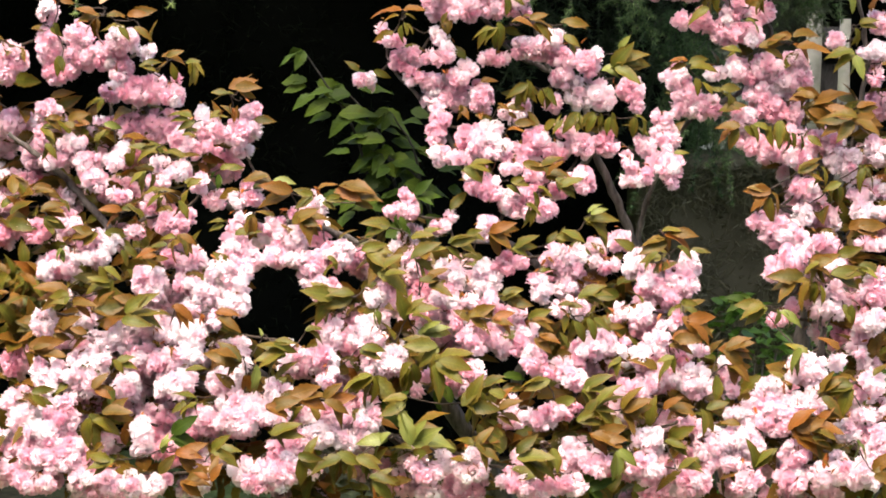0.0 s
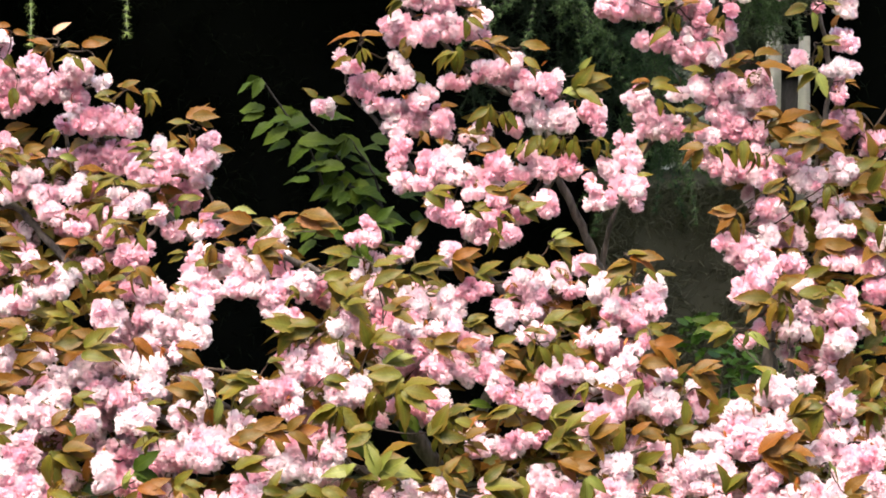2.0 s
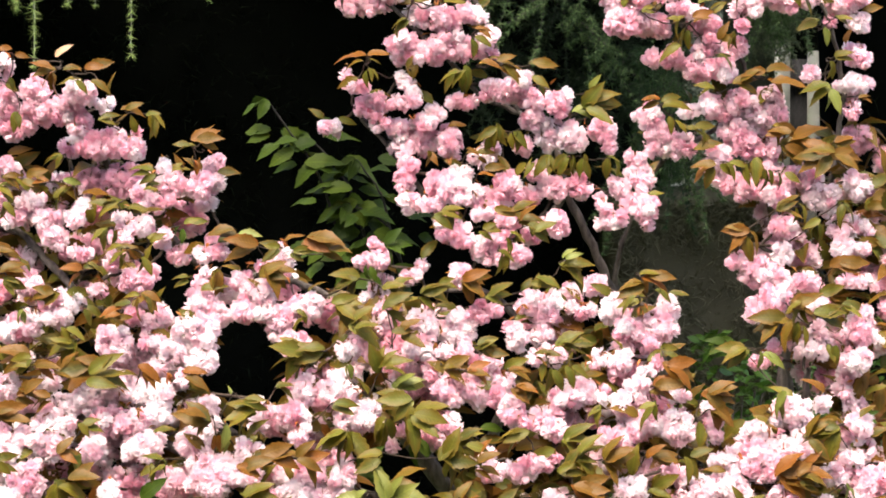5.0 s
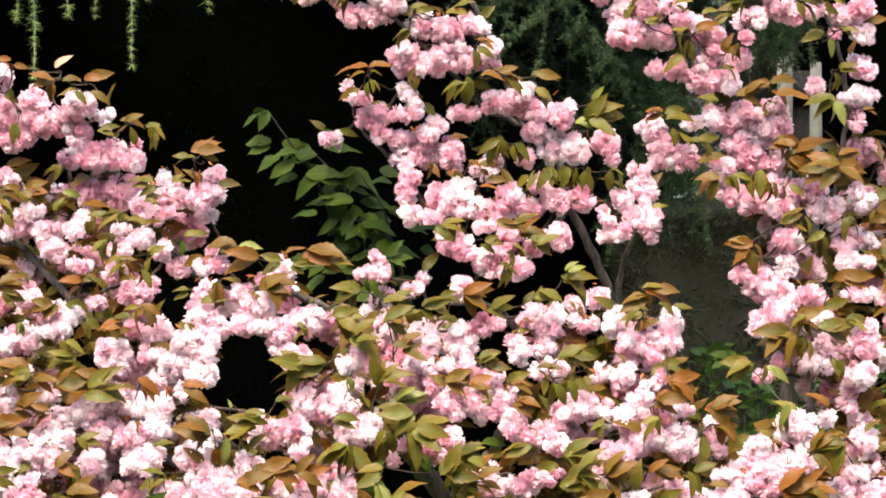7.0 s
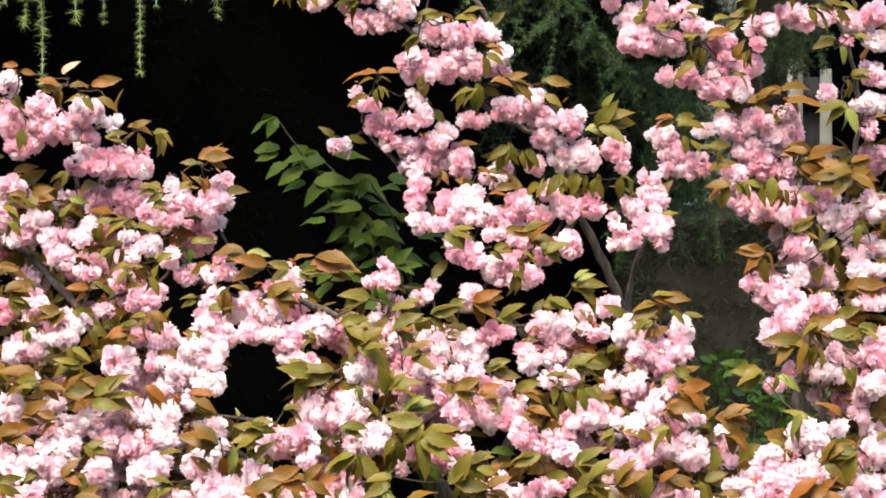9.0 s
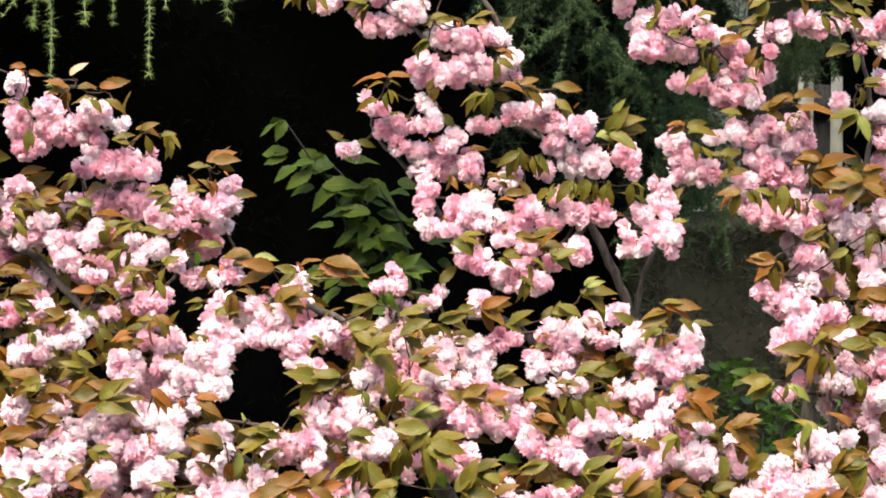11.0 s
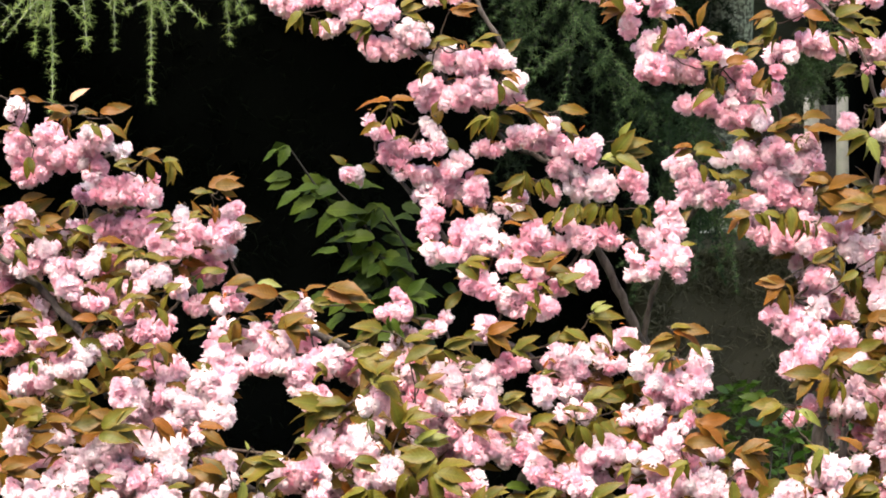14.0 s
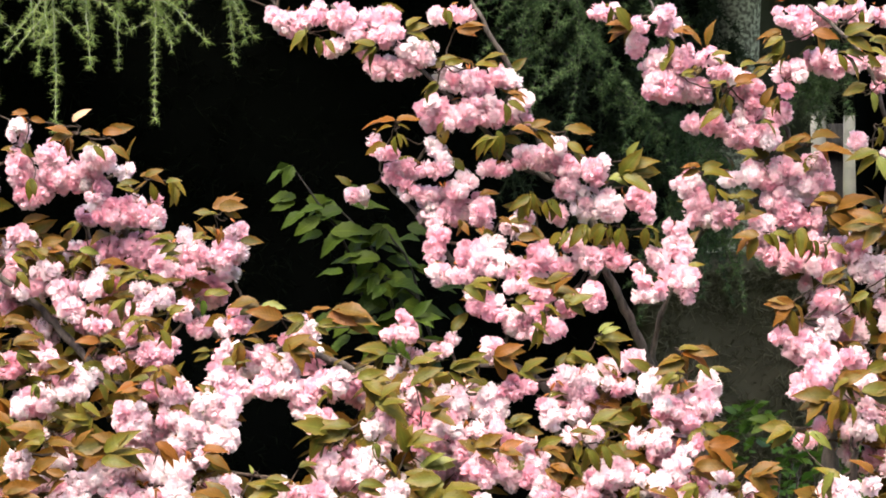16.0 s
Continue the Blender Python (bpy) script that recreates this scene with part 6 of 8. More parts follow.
spray("branch_e", -0.528, 0.061, 2.320, 0.102, 0.081, 0.08, joined=True)
spray("branch_d", 0.740, 0.016, 2.327, 0.083, 0.069, 0.27, joined=True)
back_leaves("branch_d", 0.788, 0.060, 2.333, 8)
back_leaves("branch_d", 0.874, 0.015, 2.359, 10)
back_leaves("branch_o", 0.948, -0.004, 2.340, 11)
spray("branch_o", 0.998, 0.082, 2.344, 0.113, 0.082, 0.13, joined=True)
spray("branch_g", -1.007, 0.068, 2.283, 0.073, 0.062, 0.06, joined=True)
spray("branch_g", -0.944, 0.051, 2.267, 0.093, 0.062, 0.16, joined=True)
back_leaves("branch_g", -0.824, 0.023, 2.278, 10)
spray("branch_g", -0.751, -0.009, 2.264, 0.108, 0.063, 0.18, joined=True)
spray("branch_g", -0.727, -0.002, 2.261, 0.084, 0.074, 0.29, joined=True)
back_leaves("branch_e", -0.641, 0.018, 2.293, 11)
spray("branch_d", 0.756, -0.026, 2.283, 0.099, 0.072, 0.26, joined=True)
back_leaves("branch_d", 0.850, 0.019, 2.280, 8)
spray("branch_d", 0.918, 0.010, 2.298, 0.119, 0.063, 0.21, joined=True)
back_leaves("branch_o", 0.971, -0.054, 2.279, 10)
back_leaves("branch_o", 1.058, -0.014, 2.288, 12)
spray("branch_g", -1.009, -0.002, 2.229, 0.106, 0.075, 0.25, joined=True)
back_leaves("branch_g", -0.952, -0.087, 2.231, 11)
spray("branch_g", -0.859, -0.015, 2.243, 0.076, 0.065, 0.29, joined=True)
back_leaves("branch_g", -0.793, 0.011, 2.232, 11)
back_leaves("branch_g", -0.741, -0.027, 2.209, 9)
spray("branch_g", -0.661, -0.008, 2.219, 0.092, 0.068, 0.23, joined=True)
spray("branch_d", 0.720, -0.001, 2.232, 0.078, 0.084, 0.27, joined=True)
spray("branch_d", 0.798, -0.035, 2.239, 0.090, 0.061, 0.16, joined=True)
back_leaves("branch_d", 0.878, 0.002, 2.214, 8)
spray("branch_o", 0.951, -0.012, 2.206, 0.103, 0.076, 0.27, joined=True)
spray("branch_o", 1.002, -0.065, 2.232, 0.083, 0.077, 0.24, joined=True)
spray("branch_g", -0.995, -0.036, 2.164, 0.075, 0.075, 0.14, joined=True)
spray("branch_g", -0.913, -0.121, 2.185, 0.091, 0.063, 0.05, joined=True)
spray("branch_g", -0.836, -0.049, 2.147, 0.116, 0.062, 0.09, joined=True)
back_leaves("branch_g", -0.794, -0.049, 2.186, 11)
spray("branch_g", -0.714, -0.032, 2.162, 0.118, 0.070, 0.15, joined=True)
spray("branch_g", -0.617, -0.140, 2.158, 0.075, 0.073, 0.24, joined=True)
spray("branch_f", -0.440, -0.104, 2.181, 0.108, 0.061, 0.21, joined=True)
back_leaves("branch_e", -0.340, -0.042, 2.148, 8)
spray("branch_f", -0.307, -0.076, 2.170, 0.078, 0.067, 0.16, joined=True)
spray("branch_f", -0.099, -0.020, 2.173, 0.075, 0.069, 0.29, joined=True)
spray("branch_d", 0.755, -0.086, 2.168, 0.077, 0.071, 0.27, joined=True)
spray("branch_d", 0.810, -0.057, 2.175, 0.079, 0.071, 0.23, joined=True)
back_leaves("branch_d", 0.869, -0.033, 2.183, 8)
spray("branch_o", 0.974, -0.090, 2.182, 0.082, 0.071, 0.12, joined=True)
spray("branch_o", 1.045, -0.019, 2.163, 0.090, 0.072, 0.17, joined=True)
back_leaves("branch_g", -1.035, -0.055, 2.114, 8)
back_leaves("branch_g", -0.947, -0.138, 2.102, 8)
spray("branch_g", -0.876, -0.069, 2.094, 0.107, 0.078, 0.16, joined=True)
back_leaves("branch_g", -0.806, -0.113, 2.130, 11)
back_leaves("branch_g", -0.731, -0.142, 2.132, 12)
back_leaves("branch_g", -0.654, -0.158, 2.131, 11)
spray("branch_f", -0.225, -0.100, 2.134, 0.096, 0.061, 0.11, joined=True)
spray("branch_f", -0.153, -0.152, 2.109, 0.072, 0.063, 0.10, joined=True)
spray("branch_f", -0.085, -0.135, 2.127, 0.075, 0.085, 0.24, joined=True)
spray("branch_h", -0.021, -0.092, 2.099, 0.078, 0.067, 0.07, joined=True)
spray("branch_h", 0.009, -0.120, 2.108, 0.085, 0.081, 0.26, joined=True)
spray("branch_h", 0.224, -0.139, 2.116, 0.083, 0.071, 0.08, joined=True)
back_leaves("branch_i", 0.360, -0.128, 2.099, 8)
spray("branch_k", 0.776, -0.160, 2.134, 0.081, 0.065, 0.22, joined=True)
spray("branch_d", 0.856, -0.081, 2.122, 0.116, 0.063, 0.20, joined=True)
back_leaves("branch_o", 0.925, -0.121, 2.108, 10)
spray("branch_o", 0.989, -0.135, 2.137, 0.097, 0.062, 0.24, joined=True)
back_leaves("branch_j", -0.967, -0.150, 2.062, 10)
back_leaves("branch_j", -0.911, -0.181, 2.080, 11)
back_leaves("branch_g", -0.836, -0.141, 2.061, 9)
back_leaves("branch_g", -0.773, -0.140, 2.058, 12)
spray("branch_g", -0.667, -0.140, 2.080, 0.072, 0.067, 0.09, joined=True)
spray("branch_g", -0.618, -0.212, 2.053, 0.105, 0.076, 0.06, joined=True)
spray("branch_g", -0.571, -0.104, 2.064, 0.083, 0.072, 0.17, joined=True)
spray("branch_g", -0.504, -0.134, 2.052, 0.097, 0.079, 0.29, joined=True)
back_leaves("branch_f", -0.219, -0.144, 2.056, 11)
spray("branch_f", -0.134, -0.137, 2.051, 0.101, 0.076, 0.07, joined=True)
spray("branch_f", -0.063, -0.146, 2.073, 0.106, 0.079, 0.17, joined=True)
back_leaves("branch_f", 0.015, -0.144, 2.063, 10)
spray("branch_h", 0.273, -0.120, 2.079, 0.105, 0.077, 0.09, joined=True)
back_leaves("branch_h", 0.314, -0.111, 2.076, 11)
spray("branch_i", 0.422, -0.138, 2.041, 0.108, 0.073, 0.22, joined=True)
spray("branch_k", 0.790, -0.204, 2.070, 0.116, 0.067, 0.12, joined=True)
spray("branch_d", 0.895, -0.127, 2.070, 0.115, 0.072, 0.13, joined=True)
spray("branch_k", 0.921, -0.204, 2.076, 0.077, 0.068, 0.24, joined=True)
spray("branch_k", 1.029, -0.177, 2.072, 0.101, 0.072, 0.08, joined=True)
back_leaves("branch_j", -0.978, -0.226, 2.024, 8)
back_leaves("branch_j", -0.933, -0.227, 2.022, 9)
back_leaves("branch_j", -0.850, -0.257, 2.000, 11)
spray("branch_g", -0.797, -0.146, 2.018, 0.090, 0.062, 0.07, joined=True)
back_leaves("branch_j", -0.720, -0.235, 2.013, 9)
spray("branch_g", -0.659, -0.167, 1.985, 0.092, 0.084, 0.05, joined=True)
spray("branch_g", -0.588, -0.147, 1.992, 0.096, 0.062, 0.30, joined=True)
spray("branch_g", -0.535, -0.181, 2.004, 0.089, 0.065, 0.22, joined=True)
spray("branch_g", -0.248, -0.211, 1.992, 0.115, 0.083, 0.11, joined=True)
spray("branch_f", -0.190, -0.221, 2.014, 0.101, 0.084, 0.19, joined=True)
spray("branch_f", -0.085, -0.173, 2.009, 0.073, 0.064, 0.11, joined=True)
spray("branch_m", -0.040, -0.243, 2.001, 0.104, 0.079, 0.16, joined=True)
back_leaves("branch_f", 0.012, -0.155, 1.984, 12)
back_leaves("branch_h", 0.226, -0.227, 1.998, 10)
back_leaves("branch_i", 0.305, -0.178, 2.013, 9)
back_leaves("branch_i", 0.343, -0.170, 2.015, 12)
spray("branch_i", 0.406, -0.206, 2.018, 0.081, 0.073, 0.14, joined=True)
spray("branch_k", 0.849, -0.188, 1.998, 0.106, 0.071, 0.10, joined=True)
back_leaves("branch_k", 0.881, -0.233, 2.032, 9)
back_leaves("branch_k", 0.959, -0.216, 2.017, 11)
back_leaves("branch_j", -0.964, -0.183, 1.960, 11)
back_leaves("branch_j", -0.889, -0.222, 1.972, 8)
spray("branch_j", -0.821, -0.237, 1.953, 0.104, 0.072, 0.29, joined=True)
back_leaves("branch_j", -0.754, -0.195, 1.938, 12)
spray("branch_j", -0.702, -0.232, 1.944, 0.108, 0.073, 0.23, joined=True)
back_leaves("branch_g", -0.610, -0.210, 1.945, 12)
back_leaves("branch_g", -0.553, -0.213, 1.956, 12)
spray("branch_j", -0.487, -0.283, 1.945, 0.102, 0.067, 0.27, joined=True)
spray("branch_m", -0.196, -0.255, 1.968, 0.119, 0.076, 0.17, joined=True)
spray("branch_m", -0.138, -0.265, 1.956, 0.075, 0.075, 0.20, joined=True)
back_leaves("branch_m", -0.051, -0.199, 1.946, 11)
spray("branch_h", 0.011, -0.209, 1.973, 0.103, 0.066, 0.26, joined=True)
back_leaves("branch_h", 0.216, -0.241, 1.950, 8)
back_leaves("branch_h", 0.255, -0.189, 1.966, 8)
spray("branch_i", 0.324, -0.195, 1.967, 0.103, 0.077, 0.12, joined=True)
spray("branch_i", 0.371, -0.205, 1.949, 0.119, 0.066, 0.23, joined=True)
spray("branch_i", 0.456, -0.258, 1.958, 0.097, 0.075, 0.28, joined=True)
back_leaves("branch_i", 0.535, -0.217, 1.955, 11)
back_leaves("branch_k", 0.858, -0.262, 1.966, 11)
back_leaves("branch_k", 0.941, -0.247, 1.952, 8)
spray("branch_k", 1.023, -0.220, 1.945, 0.104, 0.078, 0.16, joined=True)
spray("branch_j", -1.000, -0.226, 1.904, 0.074, 0.067, 0.07, joined=True)
spray("branch_j", -0.933, -0.243, 1.918, 0.074, 0.082, 0.28, joined=True)
spray("branch_j", -0.839, -0.297, 1.896, 0.080, 0.085, 0.07, joined=True)
spray("branch_j", -0.760, -0.309, 1.892, 0.091, 0.080, 0.15, joined=True)
back_leaves("branch_j", -0.683, -0.310, 1.919, 8)
spray("branch_j", -0.648, -0.328, 1.910, 0.089, 0.066, 0.17, joined=True)
spray("branch_j", -0.597, -0.257, 1.900, 0.099, 0.073, 0.25, joined=True)
back_leaves("branch_j", -0.503, -0.271, 1.899, 8)
back_leaves("branch_g", -0.428, -0.230, 1.899, 12)
back_leaves("branch_j", -0.356, -0.238, 1.895, 11)
spray("branch_j", -0.313, -0.304, 1.930, 0.086, 0.066, 0.29, joined=True)
spray("branch_m", -0.236, -0.306, 1.908, 0.117, 0.082, 0.08, joined=True)
back_leaves("branch_m", -0.168, -0.331, 1.911, 12)
back_leaves("branch_m", -0.108, -0.313, 1.933, 9)
spray("branch_m", 0.013, -0.313, 1.919, 0.119, 0.069, 0.26, joined=True)
spray("branch_i", 0.208, -0.285, 1.918, 0.104, 0.073, 0.12, joined=True)
spray("branch_i", 0.277, -0.306, 1.927, 0.074, 0.073, 0.11, joined=True)
back_leaves("branch_i", 0.375, -0.228, 1.908, 9)
spray("branch_i", 0.435, -0.254, 1.887, 0.079, 0.064, 0.26, joined=True)
back_leaves("branch_l", 0.496, -0.311, 1.907, 8)
spray("branch_l", 0.532, -0.300, 1.917, 0.114, 0.078, 0.23, joined=True)
back_leaves("branch_k", 0.629, -0.268, 1.913, 8)
spray("branch_k", 0.715, -0.287, 1.896, 0.117, 0.074, 0.20, joined=True)
back_leaves("branch_k", 0.747, -0.280, 1.900, 11)
spray("branch_k", 0.839, -0.338, 1.899, 0.087, 0.081, 0.19, joined=True)
spray("branch_k", 0.875, -0.290, 1.926, 0.077, 0.079, 0.10, joined=True)
back_leaves("branch_k", 0.932, -0.318, 1.909, 12)
spray("branch_j", -0.917, -0.296, 1.842, 0.091, 0.069, 0.15, joined=True)
back_leaves("branch_j", -0.852, -0.280, 1.851, 8)
back_leaves("branch_j", -0.815, -0.343, 1.841, 12)
spray("branch_j", -0.747, -0.316, 1.860, 0.116, 0.075, 0.12, joined=True)
spray("branch_j", -0.671, -0.352, 1.862, 0.073, 0.076, 0.27, joined=True)
spray("branch_j", -0.581, -0.330, 1.854, 0.098, 0.064, 0.19, joined=True)
back_leaves("branch_j", -0.537, -0.312, 1.867, 10)
spray("branch_j", -0.481, -0.293, 1.862, 0.085, 0.072, 0.15, joined=True)
spray("branch_j", -0.396, -0.340, 1.844, 0.098, 0.077, 0.11, joined=True)
back_leaves("branch_j", -0.347, -0.366, 1.848, 10)
back_leaves("branch_j", -0.277, -0.295, 1.846, 11)
back_leaves("branch_m", -0.182, -0.341, 1.879, 10)
back_leaves("branch_m", 0.065, -0.316, 1.836, 8)
back_leaves("branch_i", 0.199, -0.350, 1.876, 10)
back_leaves("branch_i", 0.266, -0.280, 1.867, 11)
spray("branch_i", 0.306, -0.336, 1.852, 0.099, 0.078, 0.12, joined=True)
spray("branch_l", 0.363, -0.368, 1.854, 0.083, 0.082, 0.11, joined=True)
spray("branch_l", 0.478, -0.305, 1.839, 0.111, 0.062, 0.26, joined=True)
back_leaves("branch_l", 0.506, -0.361, 1.875, 9)
back_leaves("branch_l", 0.560, -0.350, 1.848, 12)
spray("branch_l", 0.679, -0.288, 1.869, 0.093, 0.074, 0.26, joined=True)
back_leaves("branch_l", 0.720, -0.354, 1.847, 11)
back_leaves("branch_l", 0.769, -0.330, 1.865, 9)
spray("branch_k", 0.859, -0.266, 1.839, 0.097, 0.074, 0.12, joined=True)
spray("branch_l", 0.921, -0.306, 1.835, 0.104, 0.075, 0.14, joined=True)
spray("branch_k", 0.999, -0.280, 1.855, 0.111, 0.067, 0.09, joined=True)
back_leaves("branch_j", -0.977, -0.303, 1.810, 11)
spray("branch_j", -0.878, -0.362, 1.813, 0.098, 0.084, 0.30, joined=True)
back_leaves("branch_j", -0.829, -0.340, 1.796, 12)
spray("branch_j", -0.765, -0.335, 1.804, 0.074, 0.081, 0.20, joined=True)
back_leaves("branch_j", -0.708, -0.396, 1.801, 8)
spray("branch_j", -0.618, -0.380, 1.800, 0.088, 0.084, 0.06, joined=True)
back_leaves("branch_j", -0.576, -0.356, 1.814, 9)
spray("branch_j", -0.492, -0.393, 1.830, 0.092, 0.073, 0.12, joined=True)
back_leaves("branch_j", -0.434, -0.307, 1.800, 10)
back_leaves("branch_j", -0.355, -0.376, 1.826, 12)
spray("branch_j", -0.309, -0.373, 1.829, 0.074, 0.066, 0.24, joined=True)
back_leaves("branch_m", -0.226, -0.318, 1.796, 10)
spray("branch_m", -0.192, -0.400, 1.800, 0.076, 0.082, 0.14, joined=True)
back_leaves("branch_m", 0.094, -0.363, 1.795, 9)
back_leaves("branch_m", 0.143, -0.356, 1.791, 12)
back_leaves("branch_i", 0.238, -0.349, 1.813, 12)
back_leaves("branch_l", 0.306, -0.407, 1.815, 12)
back_leaves("branch_l", 0.359, -0.360, 1.807, 12)
spray("branch_l", 0.409, -0.334, 1.810, 0.070, 0.062, 0.11, joined=True)
spray("branch_l", 0.472, -0.327, 1.784, 0.108, 0.065, 0.13, joined=True)
spray("branch_l", 0.533, -0.370, 1.811, 0.078, 0.076, 0.22, joined=True)
back_leaves("branch_l", 0.607, -0.381, 1.815, 12)
spray("branch_l", 0.681, -0.373, 1.790, 0.106, 0.079, 0.09, joined=True)
back_leaves("branch_l", 0.747, -0.392, 1.805, 9)
back_leaves("branch_l", 0.818, -0.365, 1.811, 11)
spray("branch_l", 0.862, -0.349, 1.792, 0.105, 0.067, 0.24, joined=True)
back_leaves("branch_l", 0.937, -0.406, 1.813, 12)
spray("branch_j", -0.912, -0.365, 1.758, 0.097, 0.069, 0.17, joined=True)
spray("branch_j", -0.866, -0.390, 1.773, 0.079, 0.068, 0.08, joined=True)
back_leaves("branch_j", -0.803, -0.458, 1.751, 11)
spray("branch_j", -0.738, -0.367, 1.771, 0.101, 0.076, 0.06, joined=True)
back_leaves("branch_j", -0.668, -0.380, 1.740, 10)
spray("branch_j", -0.567, -0.432, 1.772, 0.113, 0.069, 0.22, joined=True)
spray("branch_j", -0.503, -0.432, 1.759, 0.086, 0.072, 0.20, joined=True)
back_leaves("branch_j", -0.440, -0.400, 1.750, 12)
back_leaves("branch_j", -0.396, -0.371, 1.741, 11)
back_leaves("branch_j", -0.347, -0.421, 1.756, 12)
back_leaves("branch_m", -0.268, -0.396, 1.762, 12)
spray("branch_m", -0.180, -0.383, 1.742, 0.095, 0.074, 0.12, joined=True)
back_leaves("branch_m", -0.119, -0.383, 1.740, 10)
back_leaves("branch_m", -0.097, -0.389, 1.771, 11)
spray("branch_m", 0.010, -0.353, 1.735, 0.078, 0.063, 0.25, joined=True)
back_leaves("branch_m", 0.042, -0.430, 1.772, 9)
back_leaves("branch_m", 0.133, -0.376, 1.758, 12)
spray("branch_m", 0.192, -0.390, 1.755, 0.110, 0.081, 0.27, joined=True)
spray("branch_l", 0.245, -0.385, 1.774, 0.102, 0.072, 0.24, joined=True)
spray("branch_l", 0.336, -0.381, 1.744, 0.106, 0.076, 0.10, joined=True)
spray("branch_l", 0.402, -0.391, 1.757, 0.112, 0.072, 0.24, joined=True)
spray("branch_l", 0.466, -0.387, 1.754, 0.082, 0.080, 0.28, joined=True)
spray("branch_l", 0.492, -0.385, 1.774, 0.092, 0.069, 0.11, joined=True)
spray("branch_l", 0.598, -0.351, 1.744, 0.089, 0.075, 0.24, joined=True)
spray("branch_l", 0.640, -0.399, 1.771, 0.118, 0.076, 0.26, joined=True)
back_leaves("branch_l", 0.726, -0.393, 1.759, 11)
spray("branch_l", 0.775, -0.361, 1.763, 0.083, 0.066, 0.22, joined=True)
spray("branch_l", 0.847, -0.398, 1.740, 0.114, 0.063, 0.20, joined=True)
spray("branch_l", 0.923, -0.429, 1.771, 0.071, 0.078, 0.15, joined=True)
spray("branch_l", 0.974, -0.457, 1.757, 0.083, 0.067, 0.06, joined=True)
spray("branch_j", -0.957, -0.435, 1.715, 0.119, 0.063, 0.08, joined=True)
spray("branch_j", -0.863, -0.425, 1.715, 0.115, 0.083, 0.19, joined=True)
spray("branch_j", -0.841, -0.408, 1.707, 0.084, 0.070, 0.07, joined=True)
spray("branch_j", -0.755, -0.442, 1.697, 0.078, 0.078, 0.15, joined=True)
spray("branch_j", -0.690, -0.452, 1.701, 0.102, 0.078, 0.06, joined=True)
spray("branch_j", -0.631, -0.429, 1.691, 0.077, 0.067, 0.20, joined=True)
spray("branch_j", -0.543, -0.378, 1.689, 0.073, 0.069, 0.14, joined=True)
back_leaves("branch_j", -0.520, -0.378, 1.713, 9)
back_leaves("branch_j", -0.408, -0.394, 1.714, 11)
spray("branch_j", -0.373, -0.479, 1.730, 0.109, 0.062, 0.17, joined=True)
back_leaves("branch_j", -0.320, -0.386, 1.685, 12)
back_leaves("branch_j", -0.253, -0.391, 1.679, 9)
back_leaves("branch_m", -0.178, -0.454, 1.697, 11)
spray("branch_m", -0.096, -0.376, 1.708, 0.110, 0.070, 0.17, joined=True)
spray("branch_m", -0.039, -0.405, 1.687, 0.072, 0.082, 0.23, joined=True)
spray("branch_m", 0.027, -0.480, 1.718, 0.100, 0.074, 0.15, joined=True)
back_leaves("branch_m", 0.066, -0.478, 1.734, 8)
spray("branch_m", 0.174, -0.448, 1.710, 0.073, 0.077, 0.26, joined=True)
back_leaves("branch_l", 0.240, -0.414, 1.690, 10)
back_leaves("branch_l", 0.285, -0.410, 1.695, 9)
back_leaves("branch_l", 0.333, -0.454, 1.699, 11)
spray("branch_l", 0.423, -0.388, 1.693, 0.084, 0.074, 0.10, joined=True)
spray("branch_l", 0.485, -0.463, 1.716, 0.078, 0.074, 0.28, joined=True)
back_leaves("branch_l", 0.559, -0.423, 1.692, 10)
spray("branch_l", 0.593, -0.404, 1.715, 0.077, 0.079, 0.12, joined=True)
spray("branch_l", 0.686, -0.472, 1.705, 0.120, 0.067, 0.15, joined=True)
spray("branch_l", 0.757, -0.437, 1.711, 0.095, 0.064, 0.29, joined=True)
back_leaves("branch_l", 0.797, -0.388, 1.686, 11)
back_leaves("branch_l", 0.854, -0.454, 1.699, 11)
spray("branch_l", 0.945, -0.401, 1.721, 0.086, 0.063, 0.22, joined=True)
back_leaves("branch_e", -1.343, 0.298, 2.619, 10)
spray("branch_g", -1.337, 0.183, 2.504, 0.096, 0.086, 0.12, joined=True)
back_leaves("branch_g", -1.275, 0.073, 2.380, 12)
back_leaves("branch_g", -1.412, 0.249, 2.266, 13)
back_leaves("branch_g", -1.377, 0.089, 2.146, 14)
spray("branch_j", -1.295, -0.019, 1.976, 0.097, 0.080, 0.28, joined=True)
back_leaves("branch_e", -1.121, -0.008, 2.818, 16)
back_leaves("branch_e", -1.164, 0.123, 2.693, 15)
spray("branch_g", -1.196, 0.052, 2.525, 0.104, 0.097, 0.30, joined=True)
back_leaves("branch_g", -1.151, 0.035, 2.385, 14)
back_leaves("branch_g", -1.208, 0.365, 2.215, 12)
back_leaves("branch_g", -1.153, 0.038, 2.073, 14)
back_leaves("branch_j", -1.071, -0.304, 2.028, 11)
back_leaves("branch_j", -1.143, -0.036, 1.896, 10)
back_leaves("branch_g", -1.076, 0.070, 2.481, 16)
back_leaves("branch_g", -1.156, 0.393, 2.333, 16)
back_leaves("branch_j", -1.040, -0.146, 1.824, 11)
back_leaves("branch_j", -0.707, -0.443, 1.580, 15)
back_leaves("branch_a", -0.648, -0.033, 3.088, 16)
back_leaves("branch_j", -0.590, -0.360, 1.530, 10)
spray("branch_a", -0.490, 0.454, 3.079, 0.107, 0.096, 0.11, joined=True)
